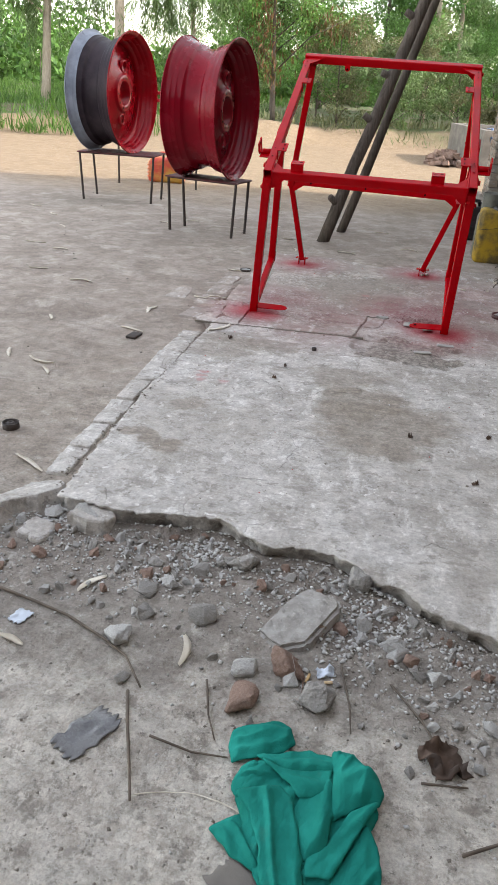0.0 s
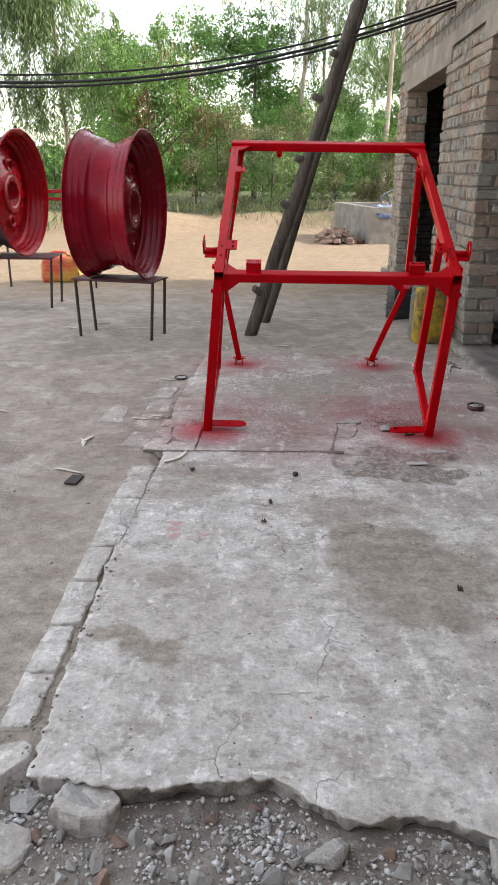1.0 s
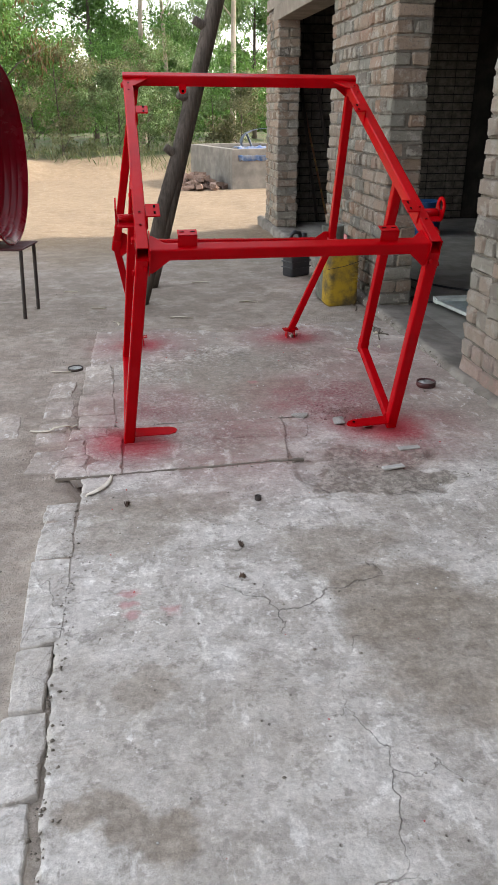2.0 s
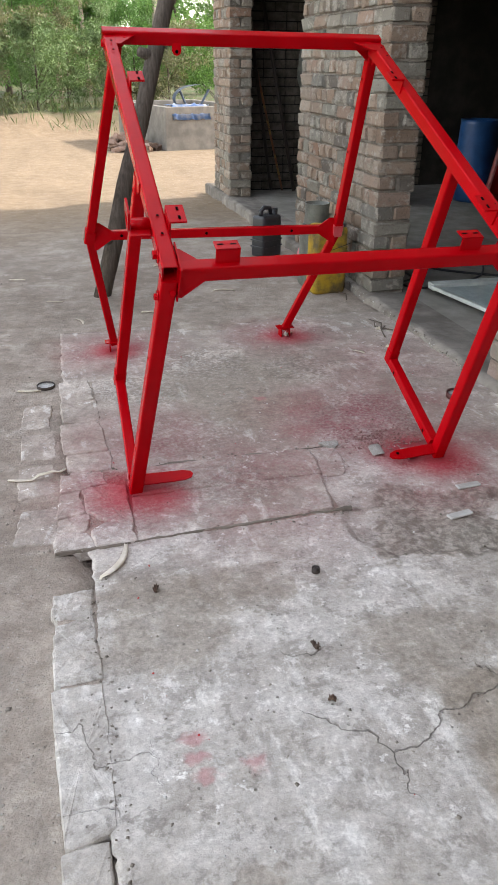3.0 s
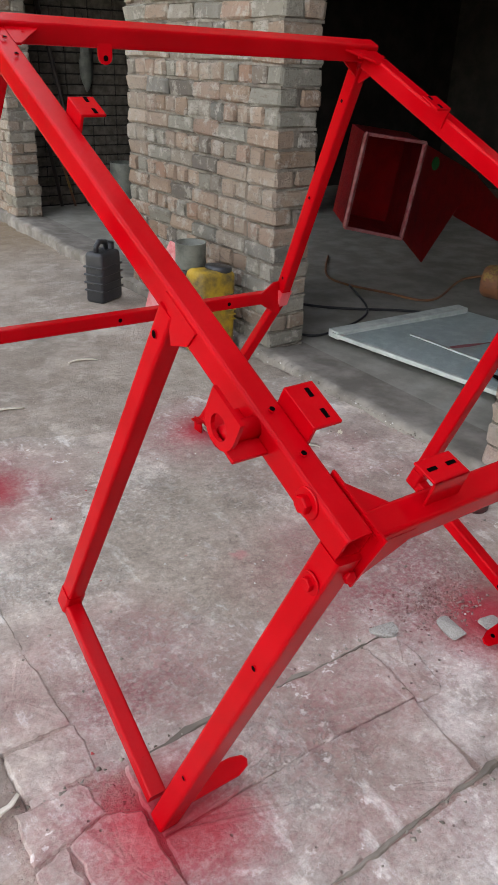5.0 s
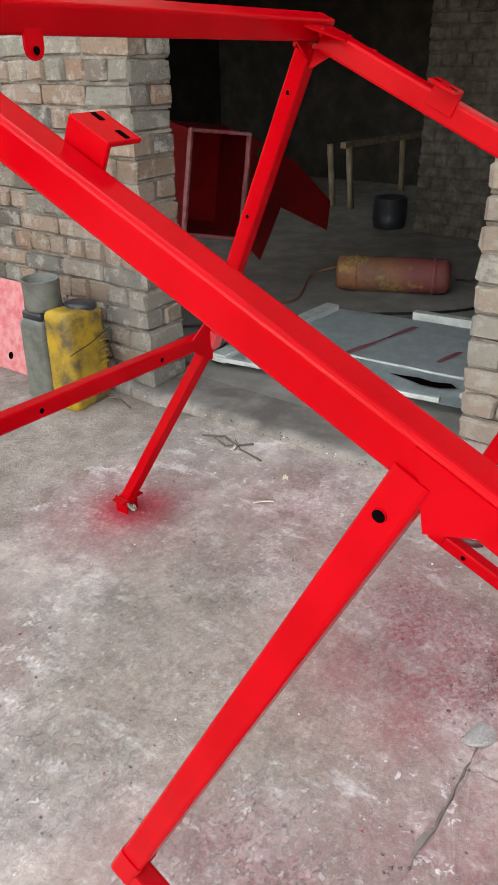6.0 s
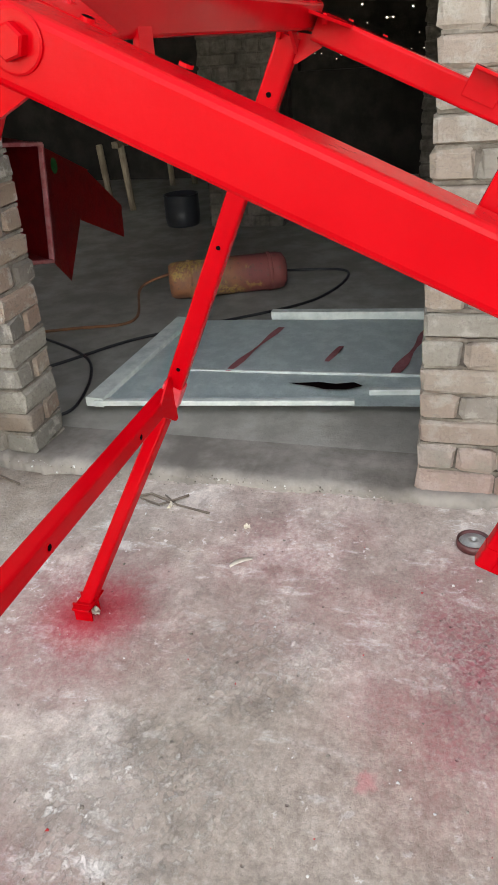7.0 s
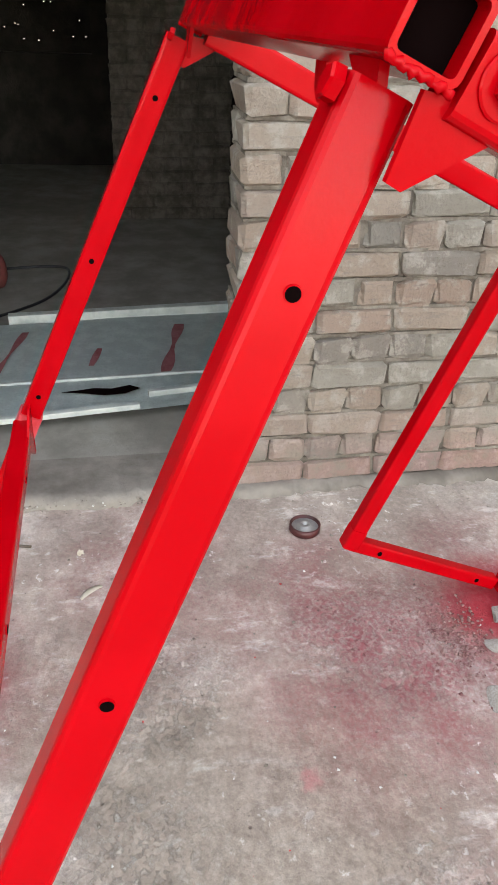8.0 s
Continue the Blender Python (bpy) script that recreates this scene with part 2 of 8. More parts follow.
def mat_dirt():
    n = Nodes("packed_earth").world_co()
    big, mid, fine = n.noise(0.9, 5), n.noise(7, 6, 0.65), n.noise(110, 4, 0.75)
    y, x = n.axis(1), n.axis(0)
    near = n.band(y, 4.6, 6.2, 1.0, 0.55)
    blot, film = n.noise(3.4, 6, 0.66), n.noise(2.3, 6, 0.64)
    c = n.mix(n.band(mid, 0.34, 0.68), (0.325, 0.272, 0.226), (0.430, 0.372, 0.315))
    c = n.mix(n.math("MULTIPLY", n.band(n.noise(26, 6, 0.72), 0.50, 0.66, 0, 0.6), near), c, (0.225, 0.192, 0.158))
    c = n.mix(n.math("MULTIPLY", n.band(n.noise(40, 5, 0.7), 0.58, 0.72, 0, 0.5), near), c, (0.555, 0.515, 0.458))
    c = n.mix(n.band(big, 0.42, 0.66, 0, 0.55), c, (0.325, 0.272, 0.228))
    c = n.mix(n.band(n.noise(2.1, 5, 0.6, stretch=(0.6, 1.5, 1)), 0.50, 0.64, 0, 0.5), c, (0.460, 0.405, 0.350))
    trod = n.mix(n.band(mid, 0.35, 0.66), (0.300, 0.250, 0.209), (0.395, 0.336, 0.287))
    trod = n.mix(n.band(film, 0.50, 0.58, 0, 0.75), trod, (0.250, 0.208, 0.174))
    trod = n.mix(n.band(blot, 0.46, 0.36, 0, 0.75), trod, (0.500, 0.438, 0.384))
    c = n.mix(n.math("MULTIPLY", n.band(y, 4.4, 6.0), 0.80), c, trod)
    c = n.mix(n.math("MULTIPLY", n.band(n.noise(10, 7, 0.68, stretch=(0.5, 1.4, 1)), 0.55, 0.66), n.band(y, 10, 6, 0.15, 0.5)), c, (0.225, 0.190, 0.160))
    sand = n.mix(n.band(mid, 0.3, 0.7), (0.205, 0.146, 0.094), (0.265, 0.198, 0.131))
    wob = n.math("MULTIPLY", n.math("SUBTRACT", big, 0.5), 2.5)
    c = n.mix(n.band(n.math("ADD", y, wob), 9.8, 12.0), c, sand)
    # scrub land behind the sandy yard
    green = n.mix(n.band(n.noise(2.5, 5), 0.4, 0.65), (0.095, 0.085, 0.045), (0.045, 0.095, 0.022))
    far = n.band(n.math("ADD", n.math("SUBTRACT", y, n.math("MULTIPLY", n.math("MINIMUM", n.math("ADD", x, 1.0), 0.0), 0.45)), wob), 21.2, 23.0)
    c = n.mix(far, c, green)
    c = n.mix(n.math("MULTIPLY", n.band(n.math("ADD", y, n.math("MULTIPLY", n.math("SUBTRACT", mid, 0.5), 1.2)), 3.9, 3.2, 0, 0.75), n.band(n.noise(33, 6, 0.7), 0.40, 0.58, 0.45, 1.0)), c, (0.670, 0.630, 0.560))
    # darker soil laid bare where the slab has gone
    bare = n.math("MULTIPLY", n.band(n.math("ADD", y, n.math("MULTIPLY", n.math("SUBTRACT", mid, 0.5), 0.9)), 3.10, 3.50), n.math("MULTIPLY", n.band(y, 4.05, 3.95), n.band(x, 0.15, 0.45)))
    c = n.mix(n.math("MULTIPLY", bare, 0.6), c, (0.190, 0.168, 0.150))
    peb = n.voro(85, "F1")
    pc = n.voro(85, "F1", "Color")
    pale = n.math("MULTIPLY", n.band(peb, 0.32, 0.2), n.band(n.axis(0, pc), 0.80, 0.86))
    c = n.mix(n.math("MULTIPLY", pale, 0.5), c, (0.47, 0.44, 0.40))
    clod = n.noise(17, 8, 0.72)
    strewn = n.band(y, 5.2, 3.8, 0.25, 1.0)
    c = n.mix(n.math("MULTIPLY", n.band(clod, 0.52, 0.62, 0, 0.62), strewn), c, (0.205, 0.178, 0.150))
    c = n.mix(n.math("MULTIPLY", n.band(clod, 0.46, 0.36, 0, 0.55), strewn), c, (0.560, 0.525, 0.470))
    c = n.mix(n.math("MULTIPLY", n.band(n.noise(52, 6, 0.75), 0.56, 0.66, 0, 0.6), strewn), c, (0.150, 0.128, 0.106))
    c = n.mix(n.math("MULTIPLY", n.band(fine, 0.35, 0.7, 0.0, 0.30), n.band(y, 5.5, 4.0, 0.5, 1.0)), c, (0.125, 0.105, 0.085))
    skin = n.noise(15, 10, 0.84)
    c = n.mix(n.band(y, 12, 7, 0.25, 1.0), c, n.mix(1.0, c, n.band(skin, 0.36, 0.64, 1.28, 0.78, smooth=False), "MULTIPLY"))
    c = red_spray(n, c)
    h = n.math("ADD", n.math("MULTIPLY", mid, 0.6), n.math("ADD", n.math("MULTIPLY", fine, 0.25), n.math("MULTIPLY", pale, 0.3)))
    return n.done(c, 0.93, normal=n.bump(n.math("ADD", h, n.math("MULTIPLY", n.noise(38, 6, 0.7), 0.5)), 0.9, 0.020), spec=0.2)


def mat_stone(name, a, b, scale=22.0):
    n = Nodes(name)
    f, g, r = n.noise(scale, 5, 0.65), n.noise(scale * 6, 3, 0.7), n.rand()
    c = n.mix(n.band(f, 0.35, 0.68), a, b)
    c = n.mix(n.math("MULTIPLY", r, 0.5), c, tuple(0.6 * v for v in a))
    c = n.mix(n.band(g, 0.5, 0.75, 0, 0.45), c, (0.5, 0.48, 0.45))
    return n.done(c, 0.9, normal=n.bump(n.math("ADD", f, n.math("MULTIPLY", g, 0.4)), 0.6, 0.008), spec=0.25)


def mat_brick(joined=False):
    n = Nodes("weathered_brick")
    r = n.island() if joined else n.rand()
    wc = n.t.nodes.new("ShaderNodeNewGeometry").outputs["Position"]
    f, g, big = n.noise(14, 6, 0.68, co=wc), n.noise(80, 5, 0.75, co=wc), n.noise(1.6, 4, co=wc)
    c = n.mix(n.band(r, 0.0, 1.0, smooth=False), (0.225, 0.155, 0.110), (0.315, 0.235, 0.178))
    c = n.mix(n.band(n.math("FRACT", n.math("MULTIPLY", r, 7.31)), 0.50, 0.7), c, (0.215, 0.200, 0.165))
    c = n.mix(n.band(n.math("FRACT", n.math("MULTIPLY", r, 13.7)), 0.74, 0.92, 0, 0.45), c, (0.275, 0.150, 0.104))
    c = n.mix(n.band(n.math("FRACT", n.math("MULTIPLY", r, 23.7)), 0.80, 0.92, 0, 0.8), c, (0.105, 0.100, 0.090))
    # cement smears, salt and dust
    c = n.mix(n.band(f, 0.50, 0.62, 0, 0.70), c, (0.385, 0.355, 0.305))
    c = n.mix(n.band(n.noise(30, 6, 0.75, co=wc, stretch=(1, 0.5, 2.2)), 0.54, 0.64, 0, 0.7), c, (0.155, 0.125, 0.100))
    c = n.mix(n.band(big, 0.45, 0.65, 0, 0.40), c, (0.335, 0.305, 0.260))
    c = n.mix(n.band(g, 0.5, 0.70, 0, 0.45), c, (0.135, 0.108, 0.086))
    c = n.mix(n.band(n.axis(1, wc), 7.9, 6.9, 0, 0.4), c, n.mix(f, (0.240, 0.215, 0.185), (0.400, 0.368, 0.322)))
    # red dust from spraying, low on the wall
    low = n.band(n.axis(2, wc), 0.34, 0.02, 0, 0.30)
    c = n.mix(n.math("MULTIPLY", low, n.math("MULTIPLY", n.band(n.axis(1, wc), 7.6, 6.4), n.band(f, 0.3, 0.6))), c, (0.42, 0.15, 0.15))
    h = n.math("ADD", n.math("MULTIPLY", f, 0.8), n.math("MULTIPLY", g, 0.4))
    return n.done(c, 0.92, normal=n.bump(h, 1.0, 0.022), spec=0.2)


def mat_mortar(name="mud_mortar", k=1.0):
    n = Nodes(name).world_co()
    f, g = n.noise(12, 5, 0.65), n.noise(90, 4, 0.7)
    c = n.mix(n.band(f, 0.35, 0.7), (0.115 * k, 0.098 * k, 0.080 * k), (0.23 * k, 0.205 * k, 0.172 * k))
    return n.done(c, 0.95, normal=n.bump(n.math("ADD", f, g), 0.8, 0.012), spec=0.2)


def mat_plaster(name, a, b):
    n = Nodes(name).world_co()
    f, g, big = n.noise(5, 5, 0.6), n.noise(60, 4, 0.7), n.noise(0.9, 4)
    c = n.mix(n.band(f, 0.35, 0.7), a, b)
    c = n.mix(n.band(big, 0.45, 0.7, 0, 0.5), c, tuple(0.7 * v for v in a))
    return n.done(c, 0.92, normal=n.bump(n.math("ADD", f, n.math("MULTIPLY", g, 0.4)), 0.5, 0.01), spec=0.25)


def mat_red():
    n = Nodes("wet_red_gloss_paint")
    f, g = n.noise(9, 4), n.noise(150, 3, 0.6)
    run = n.noise(28, 3, 0.5, stretch=(1, 1, 0.3))
    c = n.mix(n.band(f, 0.35, 0.7), (0.37, 0.0010, 0.0040), (0.43, 0.0014, 0.0055))
    h = n.math("ADD", n.math("MULTIPLY", g, 0.35), n.math("MULTIPLY", run, 0.8))
    return n.done(c, n.band(f, 0.3, 0.7, 0.14, 0.26), normal=n.bump(h, 0.16, 0.004), spec=0.09)


def mat_rim(name, a, b, rough, spec=0.22):
    n = Nodes(name)
    f, g = n.noise(5, 5, 0.6), n.noise(80, 4, 0.7)
    drip = n.noise(7, 4, 0.6, stretch=(0.4, 3.0, 1))
    c = n.mix(n.band(f, 0.35, 0.7), a, b)
    c = n.mix(n.band(drip, 0.62, 0.75, 0, 0.5), c, tuple(0.45 * v for v in a))
    return n.done(c, n.band(f, 0.3, 0.7, rough, rough + 0.2), normal=n.bump(n.math("ADD", f, n.math("MULTIPLY", g, 0.15)), 0.2, 0.006), spec=spec)


def mat_steel(name, a, b, rough=0.55, metal=0.5):
    n = Nodes(name)
    f, g = n.noise(14, 5, 0.65), n.noise(120, 3, 0.7)
    c = n.mix(n.band(f, 0.38, 0.66), a, b)
    c = n.mix(n.band(g, 0.5, 0.75, 0, 0.4), c, tuple(0.5 * v for v in a))
    return n.done(c, n.band(f, 0.3, 0.7, rough - 0.1, rough + 0.2), metal, normal=n.bump(n.math("ADD", f, n.math("MULTIPLY", g, 0.5)), 0.35, 0.004))


def mat_wood(name, a, b):
    n = Nodes(name)
    grain = n.noise(9, 6, 0.65, stretch=(6, 6, 0.5))
    f, g = n.noise(4, 4), n.noise(60, 4, 0.7)
    c = n.mix(n.band(grain, 0.32, 0.7), a, b)
    c = n.mix(n.band(f, 0.5, 0.72, 0, 0.5), c, tuple(0.55 * v for v in a))
    return n.done(c, 0.9, normal=n.bump(n.math("ADD", grain, n.math("MULTIPLY", g, 0.3)), 0.8, 0.012), spec=0.2)


def mat_leaf(name, a, b, c2=None):
    n = Nodes(name)
    r, f = n.island(), n.noise(0.8, 3)
    c = n.mix(n.band(r, 0, 1, smooth=False), tuple(0.55 * v for v in a), tuple(1.35 * v for v in b))
    c = n.mix(n.band(f, 0.4, 0.65, 0, 0.45), c, c2 or b)
    n.done(c, 0.55, spec=0.35)
    tr = n.t.nodes.new("ShaderNodeBsdfTranslucent")
    n.put(tr.inputs[0], n.mix(0.5, c, (0.14, 0.24, 0.03)))
    ms = n.t.nodes.new("ShaderNodeMixShader")
    ms.inputs[0].default_value = 0.25
    n.t.links.new(n.b.outputs[0], ms.inputs[1]), n.t.links.new(tr.outputs[0], ms.inputs[2])
    n.t.links.new(ms.outputs[0], n.out.inputs[0])
    return n.mat


def mat_plain(name, a, b=None, rough=0.5, metal=0.0, scale=12.0, bump=0.15, spec=0.5):
    n = Nodes(name)
    f, g = n.noise(scale, 5, 0.6), n.noise(scale * 8, 3, 0.7)
    c = n.mix(n.band(f, 0.36, 0.68), a, b or tuple(0.75 * v for v in a))
    return n.done(c, n.band(g, 0.3, 0.7, rough - 0.08, rough + 0.12), metal, normal=n.bump(n.math("ADD", f, n.math("MULTIPLY", g, 0.4)), bump, 0.004), spec=spec)


def mat_cloth():
    n = Nodes("green_cotton_cloth")
    f, g = n.noise(5, 5, 0.6), n.noise(320, 2, 0.7)
    c = n.mix(n.band(f, 0.35, 0.7), (0.004, 0.175, 0.138), (0.010, 0.265, 0.212))
    c = n.mix(n.band(n.noise(22, 4), 0.62, 0.75, 0, 0.25), c, (0.05, 0.16, 0.125))
    crease = n.math("ABSOLUTE", n.math("SUBTRACT", n.noise(16, 4, 0.55, stretch=(1.0, 0.5, 1)), 0.5))
    return n.done(c, 0.9, normal=n.bump(crease, 0.45, 0.03, n.bump(g, 0.4, 0.001)), spec=0.1)


def mat_grit(name, a, b):
    n = Nodes(name)
    return n.done(n.mix(n.island(), a, b), 0.92, spec=0.2)


M_CONCRETE, M_DIRT = mat_concrete(), mat_dirt()
M_CHUNK = mat_stone("broken_concrete", (0.30, 0.28, 0.255), (0.44, 0.42, 0.395))
M_PALE = mat_stone("pale_rubble", (0.43, 0.415, 0.39), (0.60, 0.585, 0.56))
M_PINK = mat_stone("pinkish_brickbat", (0.26, 0.165, 0.125), (0.36, 0.25, 0.20))
M_BRICK, M_BRICKS, M_MORTAR = mat_brick(), mat_brick(True), mat_mortar("mud_mortar", 1.05)
M_BED = mat_mortar("bed_mortar", 1.2)
M_PLASTER = mat_plaster("smeared_cement", (0.195, 0.162, 0.131), (0.275, 0.235, 0.195))
# Wall colour taken close to black to stand for the unlit room.
M_SHADEWALL = mat_plaster("shade_dark_wall", (0.016, 0.014, 0.012), (0.036, 0.032, 0.027))
M_SILL = mat_plaster("crumbling_cement", (0.150, 0.132, 0.112), (0.285, 0.256, 0.222))
# Indoor brick and mortar: the room's dimness is put into these darker colours.
M_SHADEBRICK, M_SHADEMORTAR = mat_mortar("shade_dark_brick", 0.62), mat_mortar("shade_dark_mortar", 0.5)
M_ROOMFLOOR = mat_plaster("workshop_floor", (0.215, 0.200, 0.172), (0.315, 0.298, 0.262))
M_RED = mat_red()
M_WELD = mat_plain("pinkish_fresh_weld", (0.62, 0.10, 0.12), (0.55, 0.04, 0.05), 0.35)
# Black that paints in the shade of holes, slots, the tear and tube ends.
M_HOLE = mat_plain("hole_dark", (0.004, 0.002, 0.002), rough=0.9, spec=0.0)
M_RIM_RED = mat_rim("red_painted_rim", (0.165, 0.0012, 0.008), (0.215, 0.002, 0.012), 0.14, 0.16)
M_RIM_BRIGHT = mat_rim("bright_red_rim", (0.25, 0.0012, 0.006), (0.31, 0.002, 0.009), 0.14, 0.16)
M_RIM_DARK = mat_rim("dark_bare_rim", (0.018, 0.013, 0.017), (0.040, 0.029, 0.034), 0.34, 0.10)
M_PRIMER = mat_rim("blue_grey_primer", (0.15, 0.17, 0.21), (0.24, 0.27, 0.32), 0.4)
M_IRON = mat_steel("old_dark_iron", (0.030, 0.023, 0.020), (0.062, 0.045, 0.036), 0.6, 0.2)
M_STANDTOP = mat_steel("red_stained_sheet", (0.070, 0.020, 0.022), (0.120, 0.030, 0.034), 0.6, 0.1)
M_HEAP = mat_stone("old_red_brickbats", (0.14, 0.085, 0.062), (0.25, 0.165, 0.125))
M_BARK = mat_wood("grey_bark", (0.062, 0.050, 0.041), (0.130, 0.107, 0.088))
M_PALEBARK = mat_wood("pale_bark", (0.33, 0.27, 0.21), (0.50, 0.42, 0.34))
M_EUCA = mat_leaf("hanging_leaves", (0.086, 0.148, 0.052), (0.165, 0.235, 0.108), (0.125, 0.195, 0.055))
M_BUSH = mat_leaf("bush_leaves", (0.044, 0.128, 0.026), (0.110, 0.225, 0.050))
M_LIGHTLEAF = mat_leaf("fresh_leaves", (0.062, 0.165, 0.034), (0.118, 0.245, 0.064))
M_DRY = mat_leaf("dry_brush", (0.105, 0.108, 0.056), (0.180, 0.162, 0.090), (0.085, 0.130, 0.046))
M_POD = mat_leaf("brown_pods", (0.085, 0.032, 0.018), (0.14, 0.058, 0.028))
M_GRASS = mat_leaf("field_grass", (0.040, 0.110, 0.018), (0.075, 0.155, 0.030))
M_CLOTH = mat_cloth()
M_YELLOW = mat_plain("dirty_yellow_plastic", (0.40, 0.25, 0.020), (0.10, 0.075, 0.036), 0.55, scale=9, spec=0.3)
M_GREYPLASTIC = mat_plain("grimy_grey_plastic", (0.15, 0.155, 0.13), (0.085, 0.088, 0.075), 0.5)
M_BLACKPLASTIC = mat_plain("black_plastic", (0.018, 0.020, 0.024), (0.03, 0.03, 0.034), 0.38)
M_BLUEPLASTIC = mat_plain("blue_plastic", (0.008, 0.050, 0.150), (0.014, 0.070, 0.19), 0.4)
M_PANEL = mat_steel("pale_painted_sheet", (0.47, 0.53, 0.52), (0.60, 0.66, 0.64), 0.45, 0.0)


def mat_cylinder():
    n = Nodes("rusty_painted_cylinder")
    f, g, k = n.noise(7, 5, 0.6), n.noise(40, 5, 0.7), n.noise(4.5, 3)
    y = n.math("ADD", n.axis(1), n.math("MULTIPLY", n.math("SUBTRACT", k, 0.5), 0.35))
    c = n.mix(n.band(f, 0.4, 0.62), (0.21, 0.080, 0.036), (0.13, 0.060, 0.040))
    c = n.mix(n.band(y, -0.02, -0.12, 0, 0.8), c, (0.15, 0.028, 0.034))
    c = n.mix(n.math("MULTIPLY", n.band(k, 0.53, 0.60), n.band(g, 0.42, 0.58, 0, 0.8)), c, (0.34, 0.22, 0.05))
    c = n.mix(n.band(g, 0.54, 0.66, 0, 0.6), c, (0.07, 0.045, 0.035))
    return n.done(c, 0.7, normal=n.bump(g, 0.4, 0.004))


M_RUST = mat_cylinder()
M_TANK = mat_plaster("pale_tank_render", (0.17, 0.155, 0.138), (0.26, 0.235, 0.205))
M_BENCH = mat_wood("old_bench_wood", (0.16, 0.125, 0.085), (0.26, 0.21, 0.15))
M_CABLE = mat_plain("black_cable", (0.012, 0.012, 0.013), (0.02, 0.02, 0.02), 0.5)
M_STRAW = mat_plain("dry_peel", (0.72, 0.66, 0.56), (0.55, 0.48, 0.37), 0.7)
M_TWIG = mat_plain("dry_twig", (0.10, 0.078, 0.06), (0.16, 0.125, 0.095), 0.85)
M_GLASSBIT = mat_plain("pale_wrapper", (0.60, 0.66, 0.74), (0.50, 0.55, 0.62), 0.35)
M_JOINT = mat_plaster("earth_in_joints", (0.150, 0.125, 0.104), (0.300, 0.258, 0.220))
M_BUTT = mat_plain("tan_paper", (0.55, 0.36, 0.17), (0.62, 0.55, 0.45), 0.8)
M_FILM = mat_plain("clear_plastic_film", (0.17, 0.165, 0.16), (0.10, 0.10, 0.105), 0.25)
M_GALV = mat_steel("galvanised_steel", (0.33, 0.33, 0.32), (0.45, 0.45, 0.44), 0.4, 0.6)
M_DARKRED = mat_plain("dark_red_metal", (0.07, 0.012, 0.012), (0.035, 0.010, 0.010), 0.45)
M_DARKREDPAINT = mat_plain("dull_red_paint", (0.40, 0.010, 0.014), (0.30, 0.010, 0.014), 0.45)
M_PINKPAINT = mat_plain("pink_primer", (0.55, 0.22, 0.22), (0.48, 0.10, 0.11), 0.6, scale=20)
M_PANELEDGE = mat_plain("whitish_edge", (0.50, 0.53, 0.49), (0.36, 0.39, 0.37), 0.5)
M_SMEAR = mat_plain("red_smear", (0.44, 0.17, 0.18), (0.33, 0.08, 0.09), 0.6)
M_HOSE = mat_plain("orange_hose", (0.22, 0.09, 0.035), (0.16, 0.07, 0.03), 0.6)
M_GREENSPOT = mat_plain("green_sticker", (0.01, 0.14, 0.03), (0.01, 0.11, 0.03), 0.5)
M_STEELBLUE = mat_plain("blue_grey_paint", (0.09, 0.12, 0.17), (0.06, 0.08, 0.12), 0.5)
M_BLUESHEET = mat_plain("blue_white_sheet", (0.10, 0.22, 0.50), (0.55, 0.58, 0.62), 0.5, scale=5)
M_REDPLASTIC = mat_plain("red_yellow_plastic", (0.52, 0.05, 0.03), (0.50, 0.30, 0.05), 0.5, scale=4)
M_BRONZE = mat_plain("dark_brown_rag", (0.10, 0.06, 0.04), (0.06, 0.04, 0.03), 0.8)


# ---- building helpers ----
def finish(name, bm, material, smooth=False):
    me = bpy.data.meshes.new(name)
    bmesh.ops.recalc_face_normals(bm, faces=bm.faces[:])
    bm.to_mesh(me)
    bm.free()
    me.materials.append(material)
    if smooth:
        me.shade_smooth()
    return me


def part(name, bm, material, parent=None, label="", smooth=False):
    ob = new(name, finish(name, bm, material, smooth))
    if parent is not None:
        ob.parent = parent
    return tagged(ob, label)


def thing(name, label, category, at=(0, 0, 0), group="", rz=0.0):
    ob = new(name)
    ob.empty_display_size = 0.05
    ob.matrix_basis = pose(*at, 0, 0, rz)
    return tagged(ob, label, category, group)


def raw_mesh(name, verts, faces, material, parent=None, smooth=False):
    """A mesh from numpy arrays; faces all have the same number of corners."""
    verts, faces = np.asarray(verts, dtype=np.float32), np.asarray(faces, dtype=np.int32)
    me = bpy.data.meshes.new(name)
    me.vertices.add(len(verts))
    me.vertices.foreach_set("co", verts.ravel())
    k = faces.shape[1]
    me.loops.add(faces.size)
    me.loops.foreach_set("vertex_index", faces.ravel())
    me.polygons.add(len(faces))
    me.polygons.foreach_set("loop_start", np.arange(0, faces.size, k, dtype=np.int32))
    me.update(calc_edges=True)
    me.validate()
    me.materials.append(material)
    if smooth:
        me.shade_smooth()
    ob = new(name, me)
    if parent is not None:
        ob.parent = parent
    return ob


